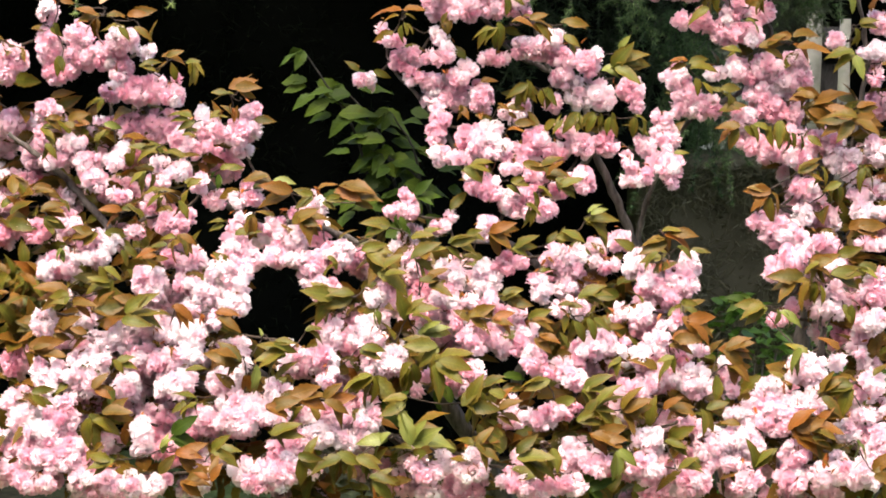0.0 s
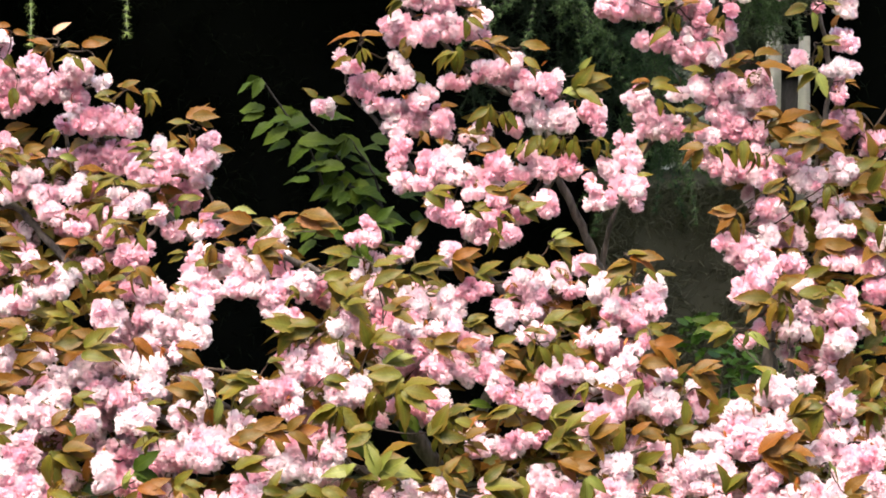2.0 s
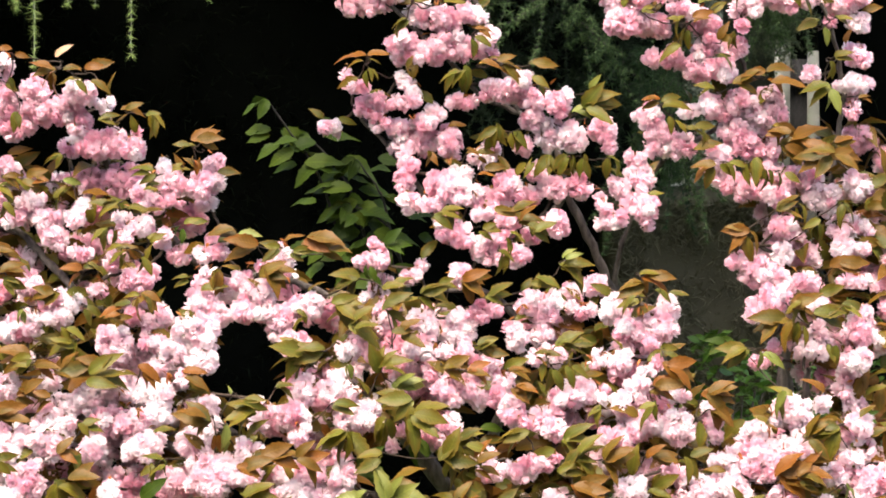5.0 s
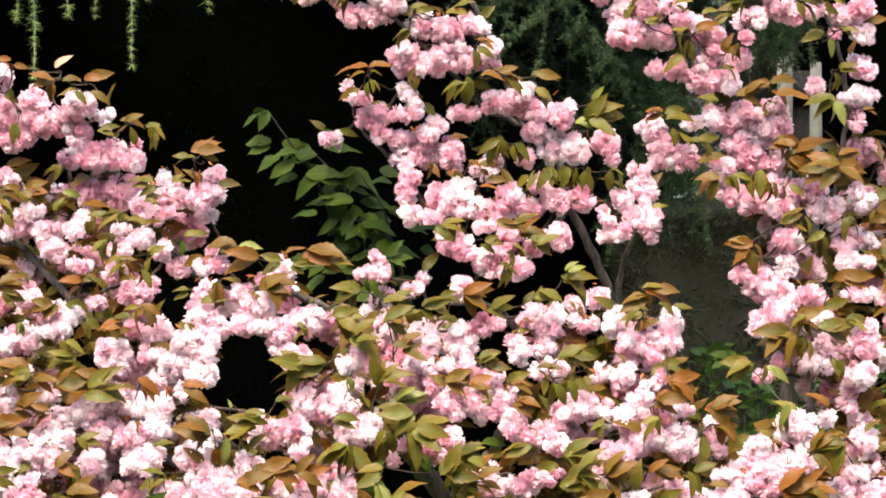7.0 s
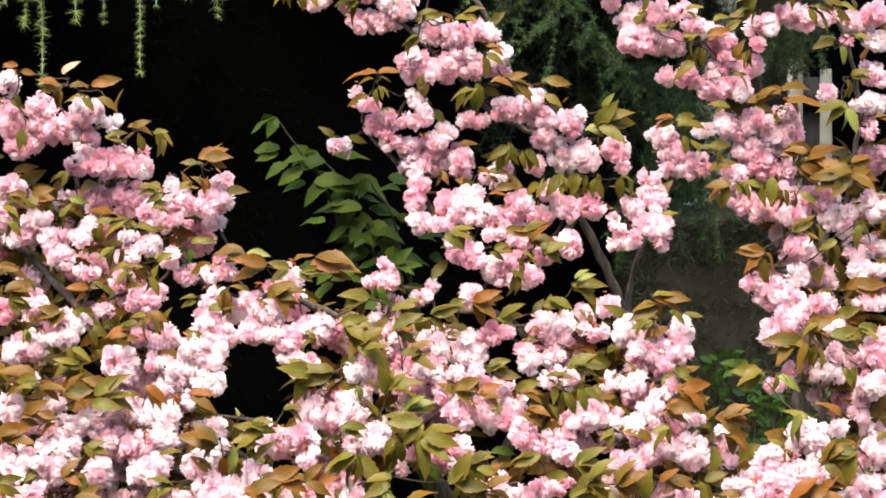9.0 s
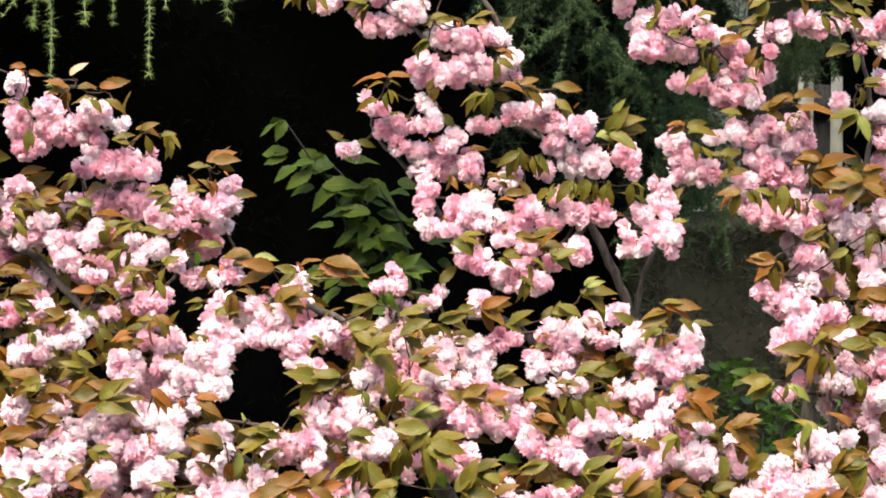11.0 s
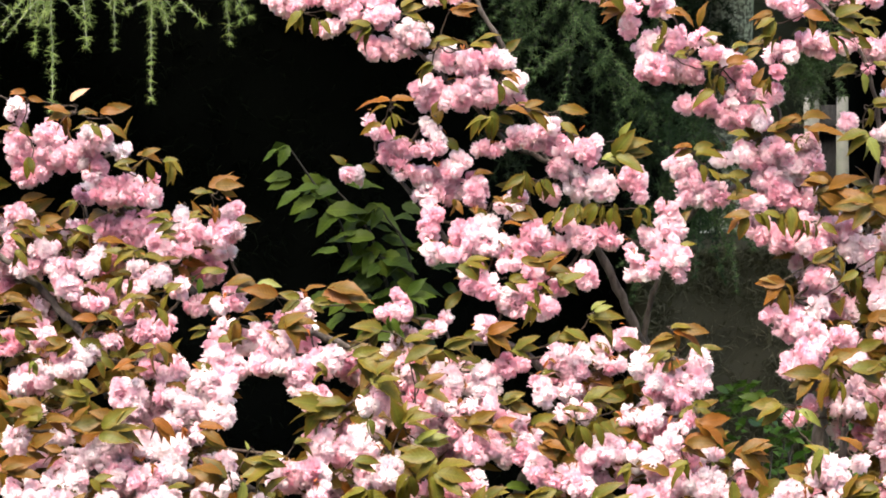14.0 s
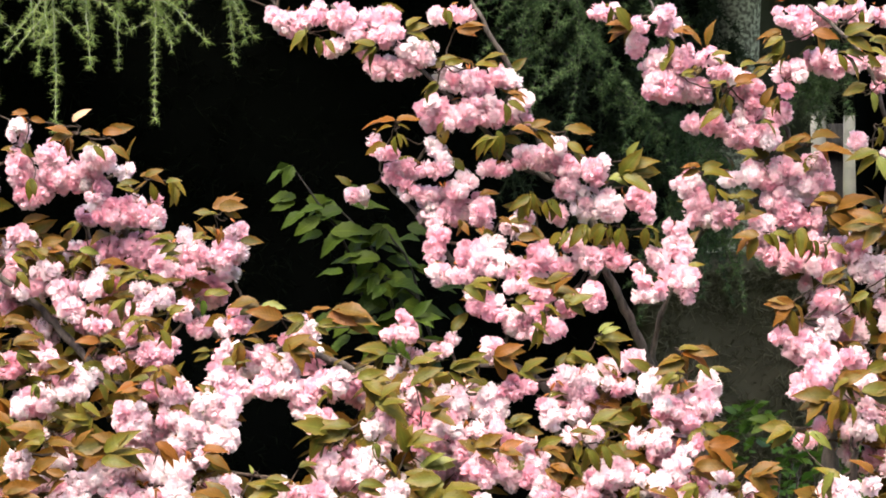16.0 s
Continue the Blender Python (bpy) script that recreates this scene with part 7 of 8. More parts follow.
spray("branch_g", -0.529, -0.224, 1.456, 0.094, 0.095, 0.14, joined=True)
spray("branch_a", -0.376, 0.069, 3.078, 0.128, 0.083, 0.13, joined=True)
spray("branch_g", -0.343, -0.077, 1.461, 0.101, 0.071, 0.14, joined=True)
back_leaves("branch_g", -0.341, -0.040, 1.331, 13)
spray("branch_a", -0.209, 0.167, 3.157, 0.106, 0.075, 0.18, joined=True)
spray("branch_a", -0.197, 0.029, 3.066, 0.107, 0.087, 0.06, joined=True)
back_leaves("branch_g", -0.194, -0.143, 1.456, 15)
spray("branch_g", -0.233, -0.540, 1.472, 0.121, 0.096, 0.12, joined=True)
spray("branch_n", -0.094, 0.354, 3.181, 0.127, 0.074, 0.13, joined=True)
back_leaves("branch_n", -0.111, 0.219, 3.056, 10)
back_leaves("branch_g", -0.112, -0.424, 1.520, 12)
back_leaves("branch_n", 0.067, 0.257, 3.191, 11)
back_leaves("branch_n", 0.051, 0.250, 3.069, 12)
spray("branch_g", 0.021, -0.351, 1.475, 0.090, 0.075, 0.09, joined=True)
back_leaves("branch_g", 0.045, -0.239, 1.388, 10)
back_leaves("branch_n", 0.184, 0.072, 3.093, 16)
back_leaves("branch_g", 0.151, -0.467, 1.549, 12)
spray("branch_g", 0.121, -0.571, 1.470, 0.122, 0.093, 0.09, joined=True)
back_leaves("branch_c", 0.363, 0.365, 3.076, 13)
spray("branch_l", 0.302, -0.516, 1.525, 0.096, 0.081, 0.28, joined=True)
back_leaves("branch_i", 0.320, -0.175, 1.359, 15)
back_leaves("branch_c", 0.500, 0.187, 3.093, 12)
spray("branch_l", 0.392, -0.341, 1.552, 0.103, 0.075, 0.20, joined=True)
spray("branch_l", 0.543, -0.548, 1.593, 0.119, 0.088, 0.10, joined=True)
back_leaves("branch_d", 0.754, -0.079, 1.555, 10)
spray("branch_l", 0.684, -0.439, 1.584, 0.115, 0.089, 0.07, joined=True)
back_leaves("branch_d", 1.226, 0.328, 2.744, 13)
back_leaves("branch_d", 1.107, 0.089, 2.630, 12)
spray("branch_d", 1.143, 0.207, 2.526, 0.117, 0.099, 0.11, joined=True)
spray("branch_o", 1.160, 0.371, 2.375, 0.121, 0.075, 0.20, joined=True)
back_leaves("branch_o", 1.103, -0.169, 2.253, 16)
spray("branch_o", 1.142, 0.022, 2.082, 0.128, 0.081, 0.13, joined=True)
back_leaves("branch_k", 1.080, -0.332, 1.987, 13)
back_leaves("branch_k", 1.090, -0.233, 1.890, 12)
back_leaves("branch_k", 1.052, -0.194, 1.729, 10)
back_leaves("branch_d", 1.283, 0.344, 2.656, 16)
spray("branch_d", 1.222, -0.016, 2.511, 0.126, 0.093, 0.24, joined=True)
back_leaves("branch_o", 1.269, 0.057, 2.408, 14)
back_leaves("branch_o", 1.323, 0.328, 2.189, 13)
back_leaves("branch_o", 1.344, 0.203, 2.051, 12)
spray("branch_d", 1.257, 0.047, 1.945, 0.108, 0.099, 0.07, joined=True)
back_leaves("branch_d", 1.253, 0.055, 1.817, 13)
spray("branch_o", 1.473, 0.212, 2.279, 0.103, 0.082, 0.22, joined=True)
back_leaves("branch_o", 1.352, -0.032, 2.158, 16)
back_leaves("branch_g", -1.009, -0.005, 2.101, 14)
back_leaves("branch_g", -0.289, -0.153, 1.625, 12)
back_leaves("branch_j", -0.773, -0.199, 1.629, 9)
back_leaves("branch_g", -0.347, -0.214, 1.632, 14)
back_leaves("branch_g", -1.036, 0.061, 2.188, 13)


def leafy_shoot(start, end, seed, count):
    """A shoot of the cherry behind the flowers with full green leaves, and one pale flower head."""
    rng = np.random.default_rng(seed)
    line, rad = smooth_line([start, (np.array(start) + end) / 2 + (0.02, 0, 0.03), end], [0.0045, 0.003, 0.0016], 8, 0.001, seed)
    v, f = tube(line - line[0], rad, 5)
    ob = part("leafy_shoot", [(v, f, SHADE_BARK)], cherry, Matrix.Translation(line[0]), "shaded shoot with full green leaves")
    for i in range(3):
        rot = leaf_turn(2.2 + 1.1 * i, radians(-10 - 15 * i), 0.6 - 0.6 * i)
        part("leaf", GREEN_MESH[i], ob, m4(rot, line[-1] - line[0], 0.62))
    for i in range(count):
        at = line[int((i + 0.5) / count * (len(line) - 1))] - line[0]
        side = 1 if i % 2 else -1
        p = at + np.array((side * rng.uniform(-0.01, 0.05), rng.uniform(-0.07, 0.02), rng.uniform(-0.05, 0.03)))
        rot = leaf_turn((0 if side > 0 else math.pi) + rng.normal(0, 0.5), radians(rng.uniform(-50, 12)), side * rng.uniform(0.35, 1.15))
        part("leaf", GREEN_MESH[int(rng.integers(3))], ob, m4(rot, p, rng.uniform(0.58, 0.98)))


leafy_shoot((-0.177, 0.240, 2.177), np.array((-0.360, 0.240, 2.571)), 3, 22)
leafy_shoot((-0.128, 0.240, 2.202), np.array((-0.275, 0.260, 2.496)), 4, 20)
leafy_shoot((-0.079, 0.240, 2.177), np.array((-0.158, 0.220, 2.437)), 8, 16)
leafy_shoot((-0.054, 0.200, 2.182), np.array((-0.176, 0.200, 2.341)), 9, 12)


# ---- cedars behind ----
def needle_cloud(rng, points, dirs, per, length, width, uneven=0.0):
    """Bundles of thin needles at points, splayed round dirs: three-cornered blades."""
    n = len(points) * per
    base = np.repeat(points, per, 0)
    d = np.repeat(dirs, per, 0) * 0.5 + rng.normal(0, 0.75, (n, 3))
    d /= np.linalg.norm(d, axis=1)[:, None]
    side = np.cross(d, rng.normal(0, 1, (n, 3)))
    side /= np.linalg.norm(side, axis=1)[:, None] + 1e-9
    ln = length * rng.uniform(0.6, 1.15, (n, 1)) * np.repeat(rng.uniform(1 - uneven, 1 + 0.3 * uneven, len(points)), per)[:, None]
    v = np.stack([base - side * width, base + side * width, base + d * ln], 1).reshape(-1, 3)
    return v, np.arange(n * 3).reshape(-1, 3)


def hanging_lines(rng, roots, low, high, step, outward):
    """Points and directions along drooping twigs that start at roots."""
    ps, ds = [], []
    for r, o in zip(roots, outward):
        ln = rng.uniform(low, high)
        k = max(3, int(ln / step))
        s = np.linspace(0, 1, k)[:, None]
        bend = o * rng.uniform(0.15, 0.5) + rng.normal(0, 0.12, 3)
        p = r + ln * (bend * s * (1 - 0.45 * s) + np.array((0, 0, -1.0)) * (0.25 * s + 0.75 * s * s))
        ps.append(p), ds.append(np.gradient(p, axis=0) / step)
    return np.vstack(ps), np.vstack(ds)


def cedar(x, y, height, girth, seed, low, high, bough_count, reach, label, bark, blade=0.05, twigs=34):
    """A deodar cedar: tapered trunk and drooping boughs hung with needle twigs."""
    rng = np.random.default_rng(seed)
    tree = tagged(new("cedar_tree"), label, "tree")
    tree.location = (x, y, 0)
    zs = np.linspace(0, height, 14)
    line = np.stack([0.05 * np.sin(zs * 0.9 + seed), 0.05 * np.cos(zs * 0.7), zs], 1)
    v, f = tube(line, girth / 2 * (1 - zs / height * 0.92) * (1 + 0.6 * np.exp(-zs * 3)), 16)
    part("trunk", [(v, f, bark)], tree)
    foliage = []
    for i in range(bough_count):
        z = low + (high - low) * (i + rng.uniform(0, 1)) / bough_count
        az = rng.uniform(0, 6.28)
        out = np.array((math.cos(az), math.sin(az), 0))
        ln = reach * rng.uniform(0.6, 1.05) * (1 - 0.5 * max(0, z - 4) / height)
        s = np.linspace(0, 1, 9)[:, None]
        pts = np.array((0, 0, z)) + out * ln * s + np.array((0, 0, 1.0)) * (0.18 * ln * s - 0.42 * ln * s * s) + rng.normal(0, 0.02, (9, 3))
        bv, bf = tube(pts, np.linspace(0.035, 0.006, 9), 6)
        part("bough", [(bv, bf, bark)], tree)
        pick = rng.uniform(0.12, 1.0, twigs) * 8
        lo = np.minimum(pick.astype(int), 7)
        fr = (pick - lo)[:, None]
        roots = pts[lo] * (1 - fr) + pts[lo + 1] * fr
        spread = np.cross(out, (0, 0, 1)) * rng.normal(0, 0.28, (twigs, 1)) * (0.4 + 0.6 * pick[:, None] / 8)
        p, d = hanging_lines(rng, roots + spread, 0.25, 0.75, 0.05, np.repeat(out[None], twigs, 0) + spread)
        foliage.append(needle_cloud(rng, p, d, 7, blade, 0.0032) + (NEEDLE,))
    tagged(part("foliage", foliage, tree), kind="stuff")
    return tree


def cedar_twig(tree, top, length, seed, material, side_shoots=4, blade=0.029, blades=30, spread=0.9, thin=0.0011, bark=None):
    """One hanging twig with side shoots and dense needle whorls."""
    rng = np.random.default_rng(seed)
    chunks = []

    def shoot(start, direction, ln, thick):
        k = max(4, int(ln / 0.016))
        s = np.linspace(0, 1, k)[:, None]
        lean = rng.normal(0, 0.04 if material is NEW_NEEDLE and thick > 0.0025 else 0.2, 3) * (1, 1, 0)
        p = start + direction * ln * s + lean * ln * s * s + np.array((0, 0, -1.0)) * ln * 0.35 * s * s + np.cumsum(rng.normal(0, 0.0015, (k, 3)), 0)
        v, f = tube(p, np.linspace(thick, thick * 0.4, k), 5)
        chunks.append((v, f, bark or CEDAR_BARK))
        d = np.gradient(p, axis=0)
        d /= np.linalg.norm(d, axis=1)[:, None]
        chunks.append(needle_cloud(rng, p, d, blades, blade, thin, 0.65) + (material,))
        return p

    p = shoot(np.zeros(3), np.array((rng.normal(0, 0.06), rng.normal(0, 0.06), -0.75)), length, 0.003)
    for i in range(side_shoots):
        k = int(rng.uniform(0.0, 0.6) * len(p))
        az = rng.uniform(0, 6.28)
        shoot(p[k], np.array((math.cos(az) * spread, math.sin(az) * spread, rng.uniform(-0.6, 0.1))), length * rng.uniform(0.18, 0.45), 0.002)
    m = tree.matrix_basis.inverted()
    part("hanging_twig", chunks, tree, m @ Matrix.Translation(top))


def shade_canopy(tree, x, y, targets, seed, rise=3.7):
    """Unseen low spreading boughs with flat, dense needle sprays, added to block light from above."""
    rng = np.random.default_rng(seed)
    for tx, ty in targets:
        start = np.array((x, y, rise + rng.uniform(0.1, 1.1)))
        end = np.array((tx, ty, 3.35 + rng.uniform(0.0, 0.7)))
        s = np.linspace(0, 1, 9)[:, None]
        pts = start * (1 - s) + end * s + np.array((0, 0, 0.35)) * s * (1 - s) * 4 + rng.normal(0, 0.03, (9, 3)) - np.array((x, y, 0))
        v, f = tube(pts, np.linspace(0.04, 0.008, 9), 6)
        k = 1200
        pick = rng.uniform(0.05, 1.0, k) ** 0.5 * 8
        lo = np.minimum(pick.astype(int), 7)
        fr = (pick - lo)[:, None]
        p = pts[lo] * (1 - fr) + pts[lo + 1] * fr + rng.normal(0, 1, (k, 3)) * (0.42, 0.42, 0.06)
        limb_part = part("bough", [(v, f, SHADE_BARK)], tree)
        tagged(part("needles", [needle_cloud(rng, p, np.repeat([(0, 0, -0.3)], k, 0), 2, 0.18, 0.0125) + (NEEDLE,)], limb_part), kind="stuff")


left_cedar = cedar(-3.1, 10.4, 12, 0.5, 21, 4.2, 7.5, 24, 3.0, "deodar cedar in deep shade with drooping needle twigs", SHADE_BARK)
mid_cedar = cedar(-0.15, 10.4, 12, 0.4, 22, 4.2, 7.5, 20, 2.6, "dark deodar cedar with drooping green boughs", SHADE_BARK)
right_cedar = cedar(1.577, 9.300, 11, 0.34, 23, 4.1, 8.0, 20, 2.3, "deodar cedar with a lichen-grey trunk", CEDAR_BARK)
shade_canopy(left_cedar, -3.1, 10.4, [(tx + 0.3 * math.sin(ty * 3), ty) for tx in (-5.4, -4.6, -3.8, -3.1, -2.4, -1.7) for ty in (2.1, 2.8, 3.6, 4.8, 6.4, 8.0)], 71)
shade_canopy(right_cedar, 1.577, 9.300, [(tx + 0.3 * math.sin(ty * 3), ty) for tx in (1.9, 2.8, 3.8) for ty in (8.6,)] + [(1.3, 3.6), (1.8, 4.6), (1.3, 5.4), (1.0, 4.4)], 73, 4.2)
shade_canopy(mid_cedar, -0.15, 10.4, [(tx + 0.3 * math.sin(ty * 3), ty) for tx in (-1.0, -0.4, 0.2, 0.8, 1.3) for ty in (2.2, 2.8, 3.6, 4.8, 6.4, 8.0)], 72)


def twigs_left():
    for i, (x, y, z, ln) in enumerate((
            (-1.141, 2.000, 3.141, 0.494), (-0.873, 2.100, 3.127, 0.444), (-1.241, 2.100, 3.146, 0.280), (-1.063, 2.000, 3.140, 0.330), (-1.028, 2.400, 3.159, 0.360), (-0.686, 2.300, 3.151, 0.320), (-1.373, 2.100, 3.148, 0.400), )):
        cedar_twig(left_cedar, (x, y, z), ln, 100 + i, NEW_NEEDLE, 11, 0.031, 24, spread=0.62)


def twigs_mid():
    for i, (x, y, z, ln) in enumerate((
            (0.211, 2.600, 3.098, 0.36), (0.311, 2.700, 3.050, 0.40), (0.359, 2.600, 2.995, 0.42), (0.501, 2.900, 2.786, 0.28),
            (0.614, 3.200, 2.654, 0.2), (0.657, 3.300, 3.012, 0.34), (0.823, 3.400, 2.515, 0.4), (0.942, 3.400, 2.263, 0.3),
            (0.745, 3.600, 2.311, 0.4), (0.268, 3.000, 3.005, 0.38), (0.446, 2.900, 2.966, 0.3), (1.187, 3.400, 2.823, 0.25), (1.281, 3.400, 2.938, 0.3), (1.236, 3.400, 2.727, 0.16), (1.172, 3.500, 2.784, 0.2))):
        cedar_twig(mid_cedar, (x, y, z), ln, 200 + i, FROND, 11, 0.027, 26, thin=0.0017, bark=SHADE_BARK)


def twigs_right():
    """Dark twigs that hang before the grey trunk."""
    for i in range(7):
        x, y, z = np.array((0.763, 3.600, 2.508)) + (0.025 * i + 0.03 * math.sin(i * 7), 0.25 * math.sin(i * 3), 0.1 - 0.16 * (i % 3))
        cedar_twig(right_cedar, (x, y, z), 0.34 + 0.1 * math.sin(i * 5), 300 + i, NEEDLE, 9, 0.035, 18, thin=0.0015, bark=SHADE_BARK)


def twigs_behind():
    """Twigs that fill the dark behind the fronds; their shade is set into the needle colour."""
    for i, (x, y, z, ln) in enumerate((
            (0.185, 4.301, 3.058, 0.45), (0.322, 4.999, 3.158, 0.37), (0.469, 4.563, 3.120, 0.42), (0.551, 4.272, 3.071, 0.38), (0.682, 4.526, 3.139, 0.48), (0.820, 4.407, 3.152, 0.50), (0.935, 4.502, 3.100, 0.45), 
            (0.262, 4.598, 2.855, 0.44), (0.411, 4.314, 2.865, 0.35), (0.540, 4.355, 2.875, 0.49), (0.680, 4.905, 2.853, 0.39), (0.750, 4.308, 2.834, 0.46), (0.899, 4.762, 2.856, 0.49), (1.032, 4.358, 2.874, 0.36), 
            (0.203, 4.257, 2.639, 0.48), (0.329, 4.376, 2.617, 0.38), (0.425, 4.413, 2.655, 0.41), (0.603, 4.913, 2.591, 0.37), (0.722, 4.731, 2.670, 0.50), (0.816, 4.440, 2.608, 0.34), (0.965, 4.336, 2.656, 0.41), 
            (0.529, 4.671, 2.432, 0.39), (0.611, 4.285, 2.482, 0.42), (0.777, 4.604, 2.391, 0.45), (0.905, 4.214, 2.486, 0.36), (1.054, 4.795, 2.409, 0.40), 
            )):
        cedar_twig(mid_cedar, (x, y, z), ln, 500 + i, SHADE_FROND, 10, 0.04, 18, thin=0.003, bark=SHADE_BARK)


# Darker copy of the frond needles with the shade put into the colour.
SHADE_FROND = needle_material("shade_toned_frond_needles", (0.012, 0.019, 0.012), (0.022, 0.032, 0.020), (0.040, 0.055, 0.034))


def twigs_by_fence():
    """Grey-green twigs that hang before the top of the fence."""
    for i, (x, y, z, ln) in enumerate(((2.034, 9.600, 2.767, 0.36), (2.139, 9.700, 2.733, 0.36), (2.221, 9.800, 2.665, 0.34), (1.951, 9.600, 2.667, 0.30), (2.296, 9.900, 2.766, 0.30), (2.057, 9.400, 2.636, 0.28), )):
        cedar_twig(right_cedar, (x, y, z), ln, 400 + i, GREY_FROND, 7, 0.05, 14, thin=0.003, bark=SHADE_BARK)


GREY_FROND = needle_material("grey_green_frond_needles", (0.06, 0.075, 0.045), (0.09, 0.11, 0.065), (0.13, 0.155, 0.09))
FROND = needle_material("cedar_frond_needles", (0.028, 0.050, 0.022), (0.045, 0.076, 0.032), (0.095, 0.135, 0.058))
twigs_left()
twigs_mid()
twigs_right()
twigs_by_fence()
twigs_behind()


# ---- evergreen screen, fence and planting in the distance ----
def screen(x0, x1, y, height, seed, label, material, thick=140, core=None):
    """A tall clipped evergreen screen: a lumpy body with needles all over it."""
    rng = np.random.default_rng(seed)
    nx, nz = int((x1 - x0) / 0.25) + 2, int(height / 0.25) + 2
    xs, zs = np.linspace(x0, x1, nx), np.linspace(0, height, nz)

    def bulge(x, z):
        return 0.3 * noise.noise(Vector((x * 0.8, z * 0.8, seed))) + 0.12 * noise.noise(Vector((x * 2.5, z * 2.5, seed)))

    front = [(x, y - 0.6 + bulge(x, z), z) for x in xs for z in zs]
    back = [(x, y + 0.6 - bulge(x + 9, z), z) for x in xs for z in zs]
    v = np.array(front + back)

    def swell(x):
        return 1 + 0.09 * noise.noise(Vector((x * 1.1, 3.0, seed))) + 0.05 * noise.noise(Vector((x * 3.7, 7.0, seed)))

    v[:, 2] *= np.array([swell(x) for x in v[:, 0]])
    f, o = [], nx * nz
    for i in range(nx - 1):
        for j in range(nz - 1):
            a, b = i * nz + j, (i + 1) * nz + j
            f += [(a, b, b + 1, a + 1), (o + a, o + a + 1, o + b + 1, o + b)]
        a, b = i * nz + nz - 1, (i + 1) * nz + nz - 1
        f.append((a, b, o + b, o + a))
    for j in range(nz - 1):
        for c in (0, (nx - 1) * nz):
            f.append((c + j, c + j + 1, o + c + j + 1, o + c + j))
    ob = tagged(part("evergreen_screen", [(v, f, core or SHADE_CORE)]), label, "hedge")
    k = int((x1 - x0) * height * thick)
    px, pz = rng.uniform(x0, x1, k), rng.uniform(0, height, k)
    pz = np.where(rng.random(k) < 0.12, height - rng.random(k) * 0.1, pz)
    p = np.array([(a, y - 0.6 + bulge(a, b), b * swell(a)) for a, b in zip(px, pz)])
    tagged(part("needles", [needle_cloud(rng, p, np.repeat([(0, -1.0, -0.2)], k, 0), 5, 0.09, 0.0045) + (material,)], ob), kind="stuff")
    return ob


# Backdrop added to stand for the black, shaded depth of the cedars.
screen(-7.0, 1.301, 9.0, 6.5, 31, "tall dark evergreen backdrop added for the shaded depth behind the cedars", SHADE_HEDGE, 300)
screen(1.411, 2.142, 10.6, 4.6, 32, "dark grey-green evergreen screen behind a grey trunk", GREY_HEDGE, 500, GREY_HEDGE)
screen(0.929, 1.759, 7.6, 1.75, 36, "low dull olive-brown clipped hedge in shade", DULL_HEDGE, 1500, DULL_CORE)


# Out of view behind the camera: added to cut off low sky light.
screen(-11.0, 11.0, -13.0, 6.5, 33, "unseen tall evergreen screen added behind the camera to block low sky light", SHADE_HEDGE)
# Two more backdrops, added to keep the distance round the fence dark.
screen(2.630, 7.0, 11.0, 4.5, 35, "tall dark evergreen backdrop added beside the fence", SHADE_HEDGE)
screen(1.5, 5.0, 14.0, 6.5, 37, "tall dark evergreen backdrop added behind the fence", SHADE_HEDGE)
# Out of view on the left: added to cut off low side light.
side_light_block = screen(-11.0, 11.0, 0.0, 5.5, 34, "unseen tall evergreen screen added at the side to block low sky light", SHADE_HEDGE)
side_light_block.matrix_basis = pose(-8.0, -2.5, 0, 0, 0, 90)


def fence():
    """Pale boards of uneven width with dark gaps between them on two rails."""
    ob = tagged(new("board_fence"), "pale weathered board fence with dark gaps", "fence")
    ob.location = (2.107, 12.0, 0)
    # Dark sheet added to fill the gaps between the boards.
    part("backing", [box(-0.25, 0.06, 0, 1.05, 0.10, 2.444 - 0.1) + (DARK_GAP,)], ob)
    for left, right in ((0.000, 0.128), (0.214, 0.397), (0.521, 0.634), (0.732, 0.829), (0.926, 1.059)):
        part("board", [box(left, -0.02, 0.0, right, 0.02, 2.444 + 0.04 * math.sin(left * 9)) + (PALE,)], ob)
    for z in (0.5, 2.444 - 0.3):
        part("rail", [box(-0.25, 0.022, z, 1.05, 0.058, z + 0.1) + (DARK_GAP,)], ob)


fence()


# Whitened so that the added slab reads as a light patch in shade.
PATCH_FILL = bark_material("pale_patch_fill", (0.42, 0.42, 0.37), (0.62, 0.62, 0.56))


def pale_patch_slab():
    """A pale slab with a slanting top, added for a light patch among the evergreens."""
    ob = tagged(new("pale_patch"), "pale upright slab added for a light patch among dark evergreen twigs", "board")
    ob.location = (1.378, 8.9, 0)
    outline = [(0.0, 0.0), (0.106, 0.0), (0.106 * 0.96, 1.746 - 0.1), (0.106 * 0.55, 1.746), (0.106 * 0.1, 1.746 - 0.02)]
    k = len(outline)
    v = np.array([(a, y, b) for y in (-0.015, 0.015) for a, b in outline])
    sides = [(i, (i + 1) % k, (i + 1) % k + k, i + k) for i in range(k)]
    part("board", [(v, sides, PATCH_FILL), (v, [tuple(range(k)), tuple(range(2 * k - 1, k - 1, -1))], PATCH_FILL)], ob)


pale_patch_slab()


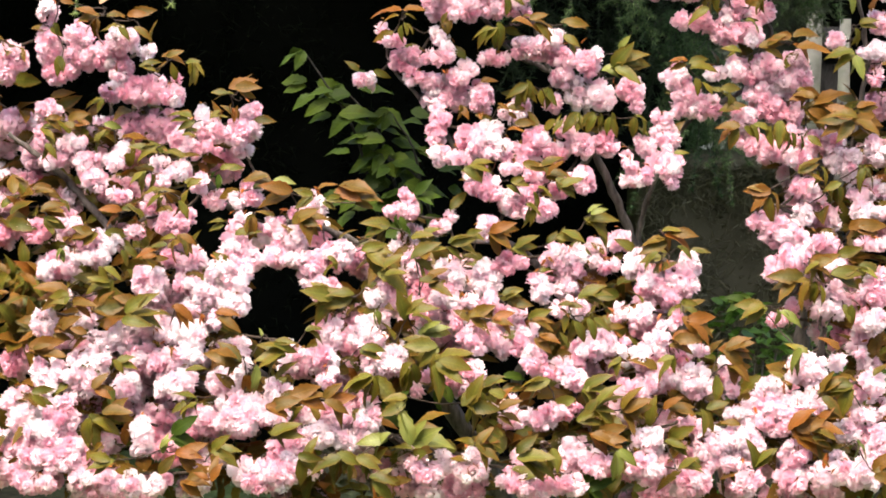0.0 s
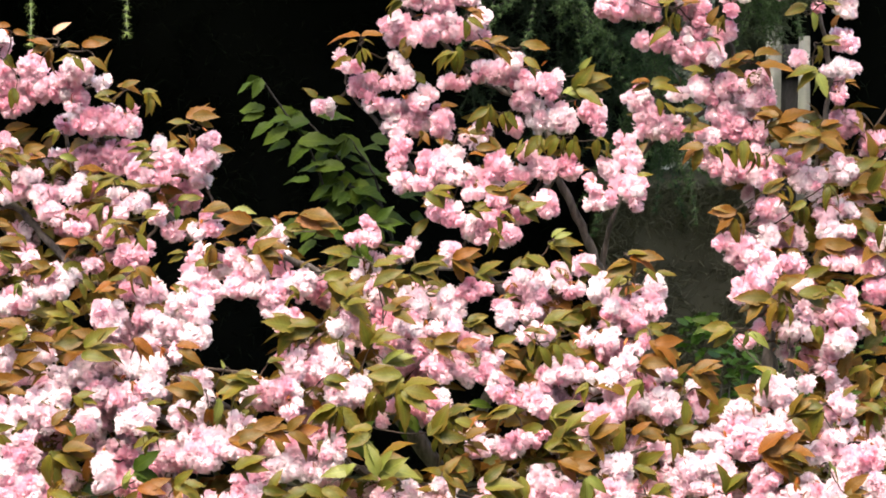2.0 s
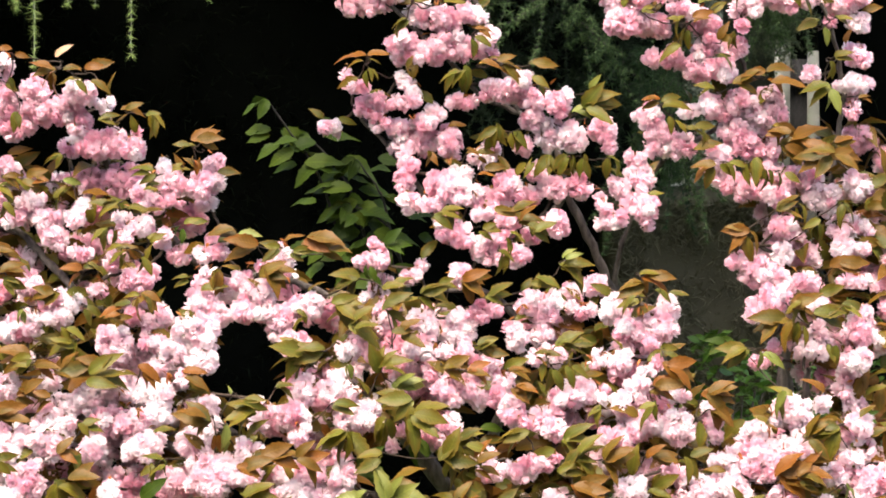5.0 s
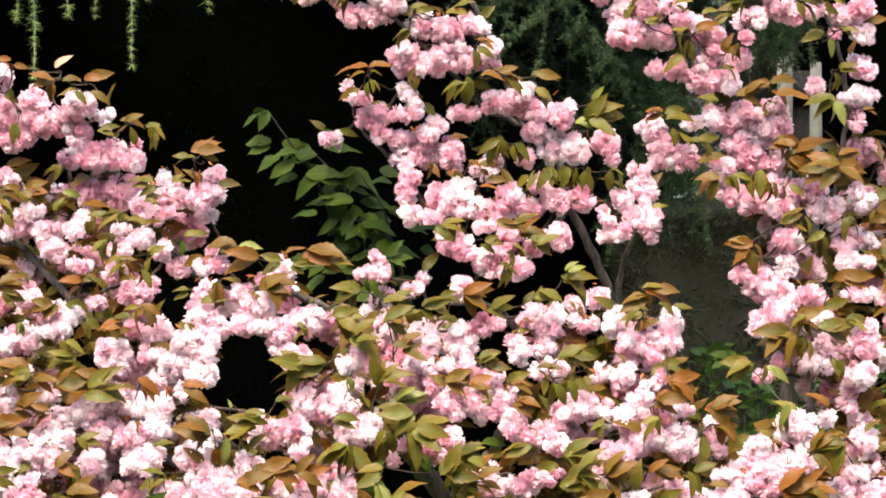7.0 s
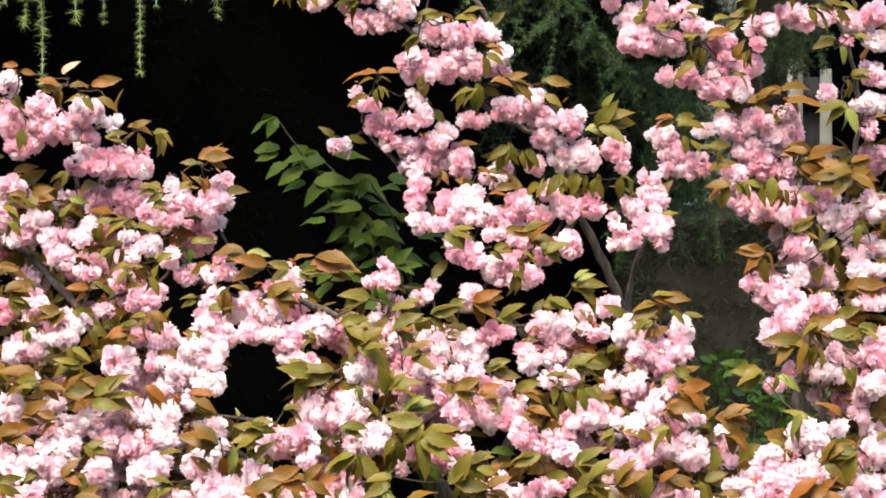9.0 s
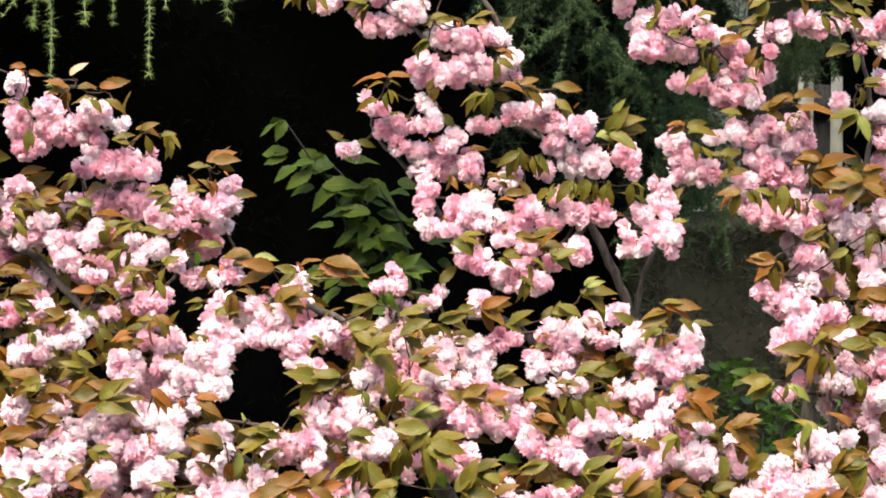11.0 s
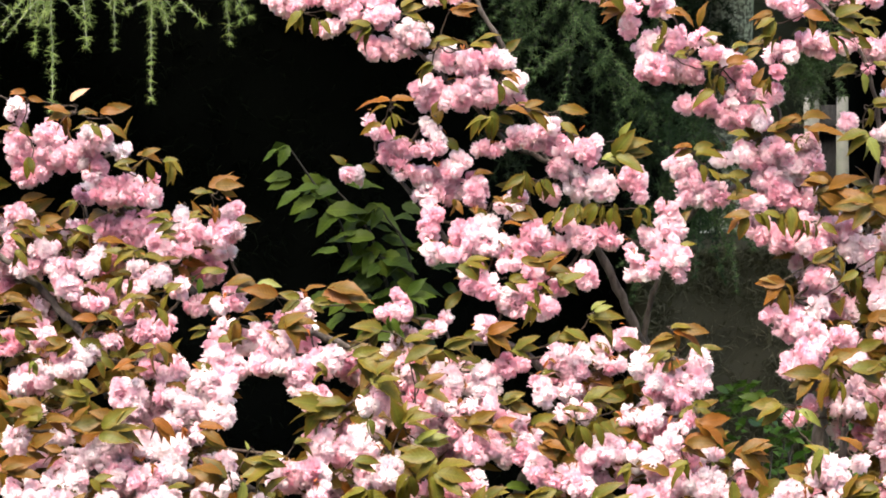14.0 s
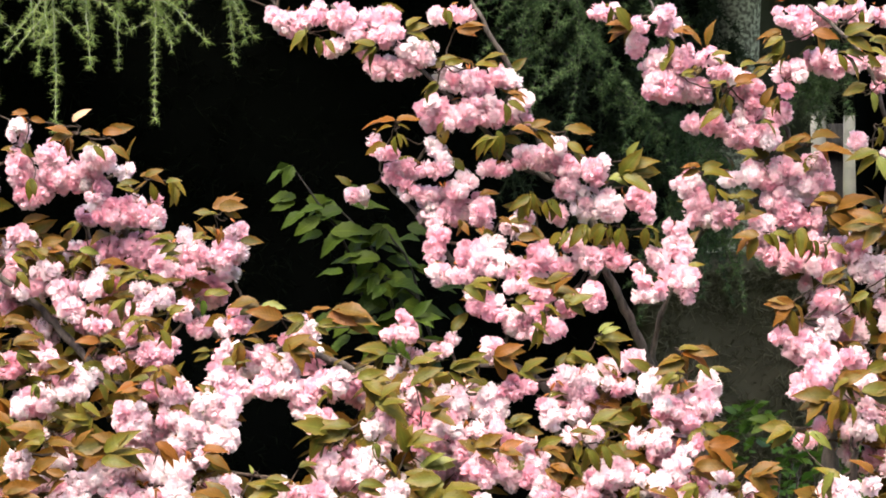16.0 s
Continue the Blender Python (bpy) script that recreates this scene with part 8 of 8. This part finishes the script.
def shrub(x, y, wide, high, seed, label, shapes, material):
    rng = np.random.default_rng(seed)
    ob = tagged(new("shrub"), label, "shrub")
    ob.location = (x, y, 0)
    for i in range(7):
        a = rng.uniform(0, 6.28)
        line, rad = smooth_line([(0, 0, -0.02), (math.cos(a) * wide * 0.15, math.sin(a) * wide * 0.15, high * 0.4), (math.cos(a) * wide * 0.35, math.sin(a) * wide * 0.35, high * 0.8)], [0.012, 0.009, 0.004], 4, 0.004, i)
        part("stem", [tube(line, rad, 5) + (BARK,)], ob)
    leaves = []
    for i in range(420):
        d = rng.normal(0, 1, 3)
        d /= np.linalg.norm(d)
        r = rng.uniform(0.55, 1.0) * (1 + 0.3 * noise.noise(Vector(d * 2) + Vector((seed, 0, 0))))
        p = np.array((d[0] * wide / 2, d[1] * wide / 2, high * 0.55 + d[2] * high * 0.45)) * (r, r, 1)
        v, f = shapes[int(rng.integers(len(shapes)))]
        leaves.append((moved(v, leaf_turn(rng.uniform(0, 6.28), rng.uniform(-0.6, 0.8), rng.normal(0, 0.5)), p, rng.uniform(0.5, 0.9)), f, material, LEAF_UV))
    tagged(part("leaves", leaves, ob), kind="stuff")


SHRUB_LEAF = leaf_material("shrub_leaf", (0.04, 0.10, 0.011), (0.06, 0.135, 0.015), (0.09, 0.17, 0.02), flush=0.0)
for i, (x, y, w, h) in enumerate(((1.250, 5.4, 0.56, 1.34), (1.603, 5.8, 0.7, 1.20), (1.958, 6.2, 0.8, 1.35), (1.020, 5.6, 0.5, 1.10))):
    shrub(x, y, w, h, 50 + i, "bright green shrub with small leaves in half shade", BROAD, SHRUB_LEAF)


def grass():
    rng = np.random.default_rng(61)
    k = 9000
    p = np.stack([rng.uniform(0.6, 4.2, k), rng.uniform(3.0, 11.5, k), np.zeros(k)], 1)
    v, f = needle_cloud(rng, p, np.repeat([(0, 0, 1.6)], k, 0), 4, 0.13, 0.004)
    v[:, 2] = np.abs(v[:, 2])
    tagged(part("grass", [(v, f, SHRUB_LEAF)]), "rough green grass on the soil", "grass", kind="stuff")


grass()
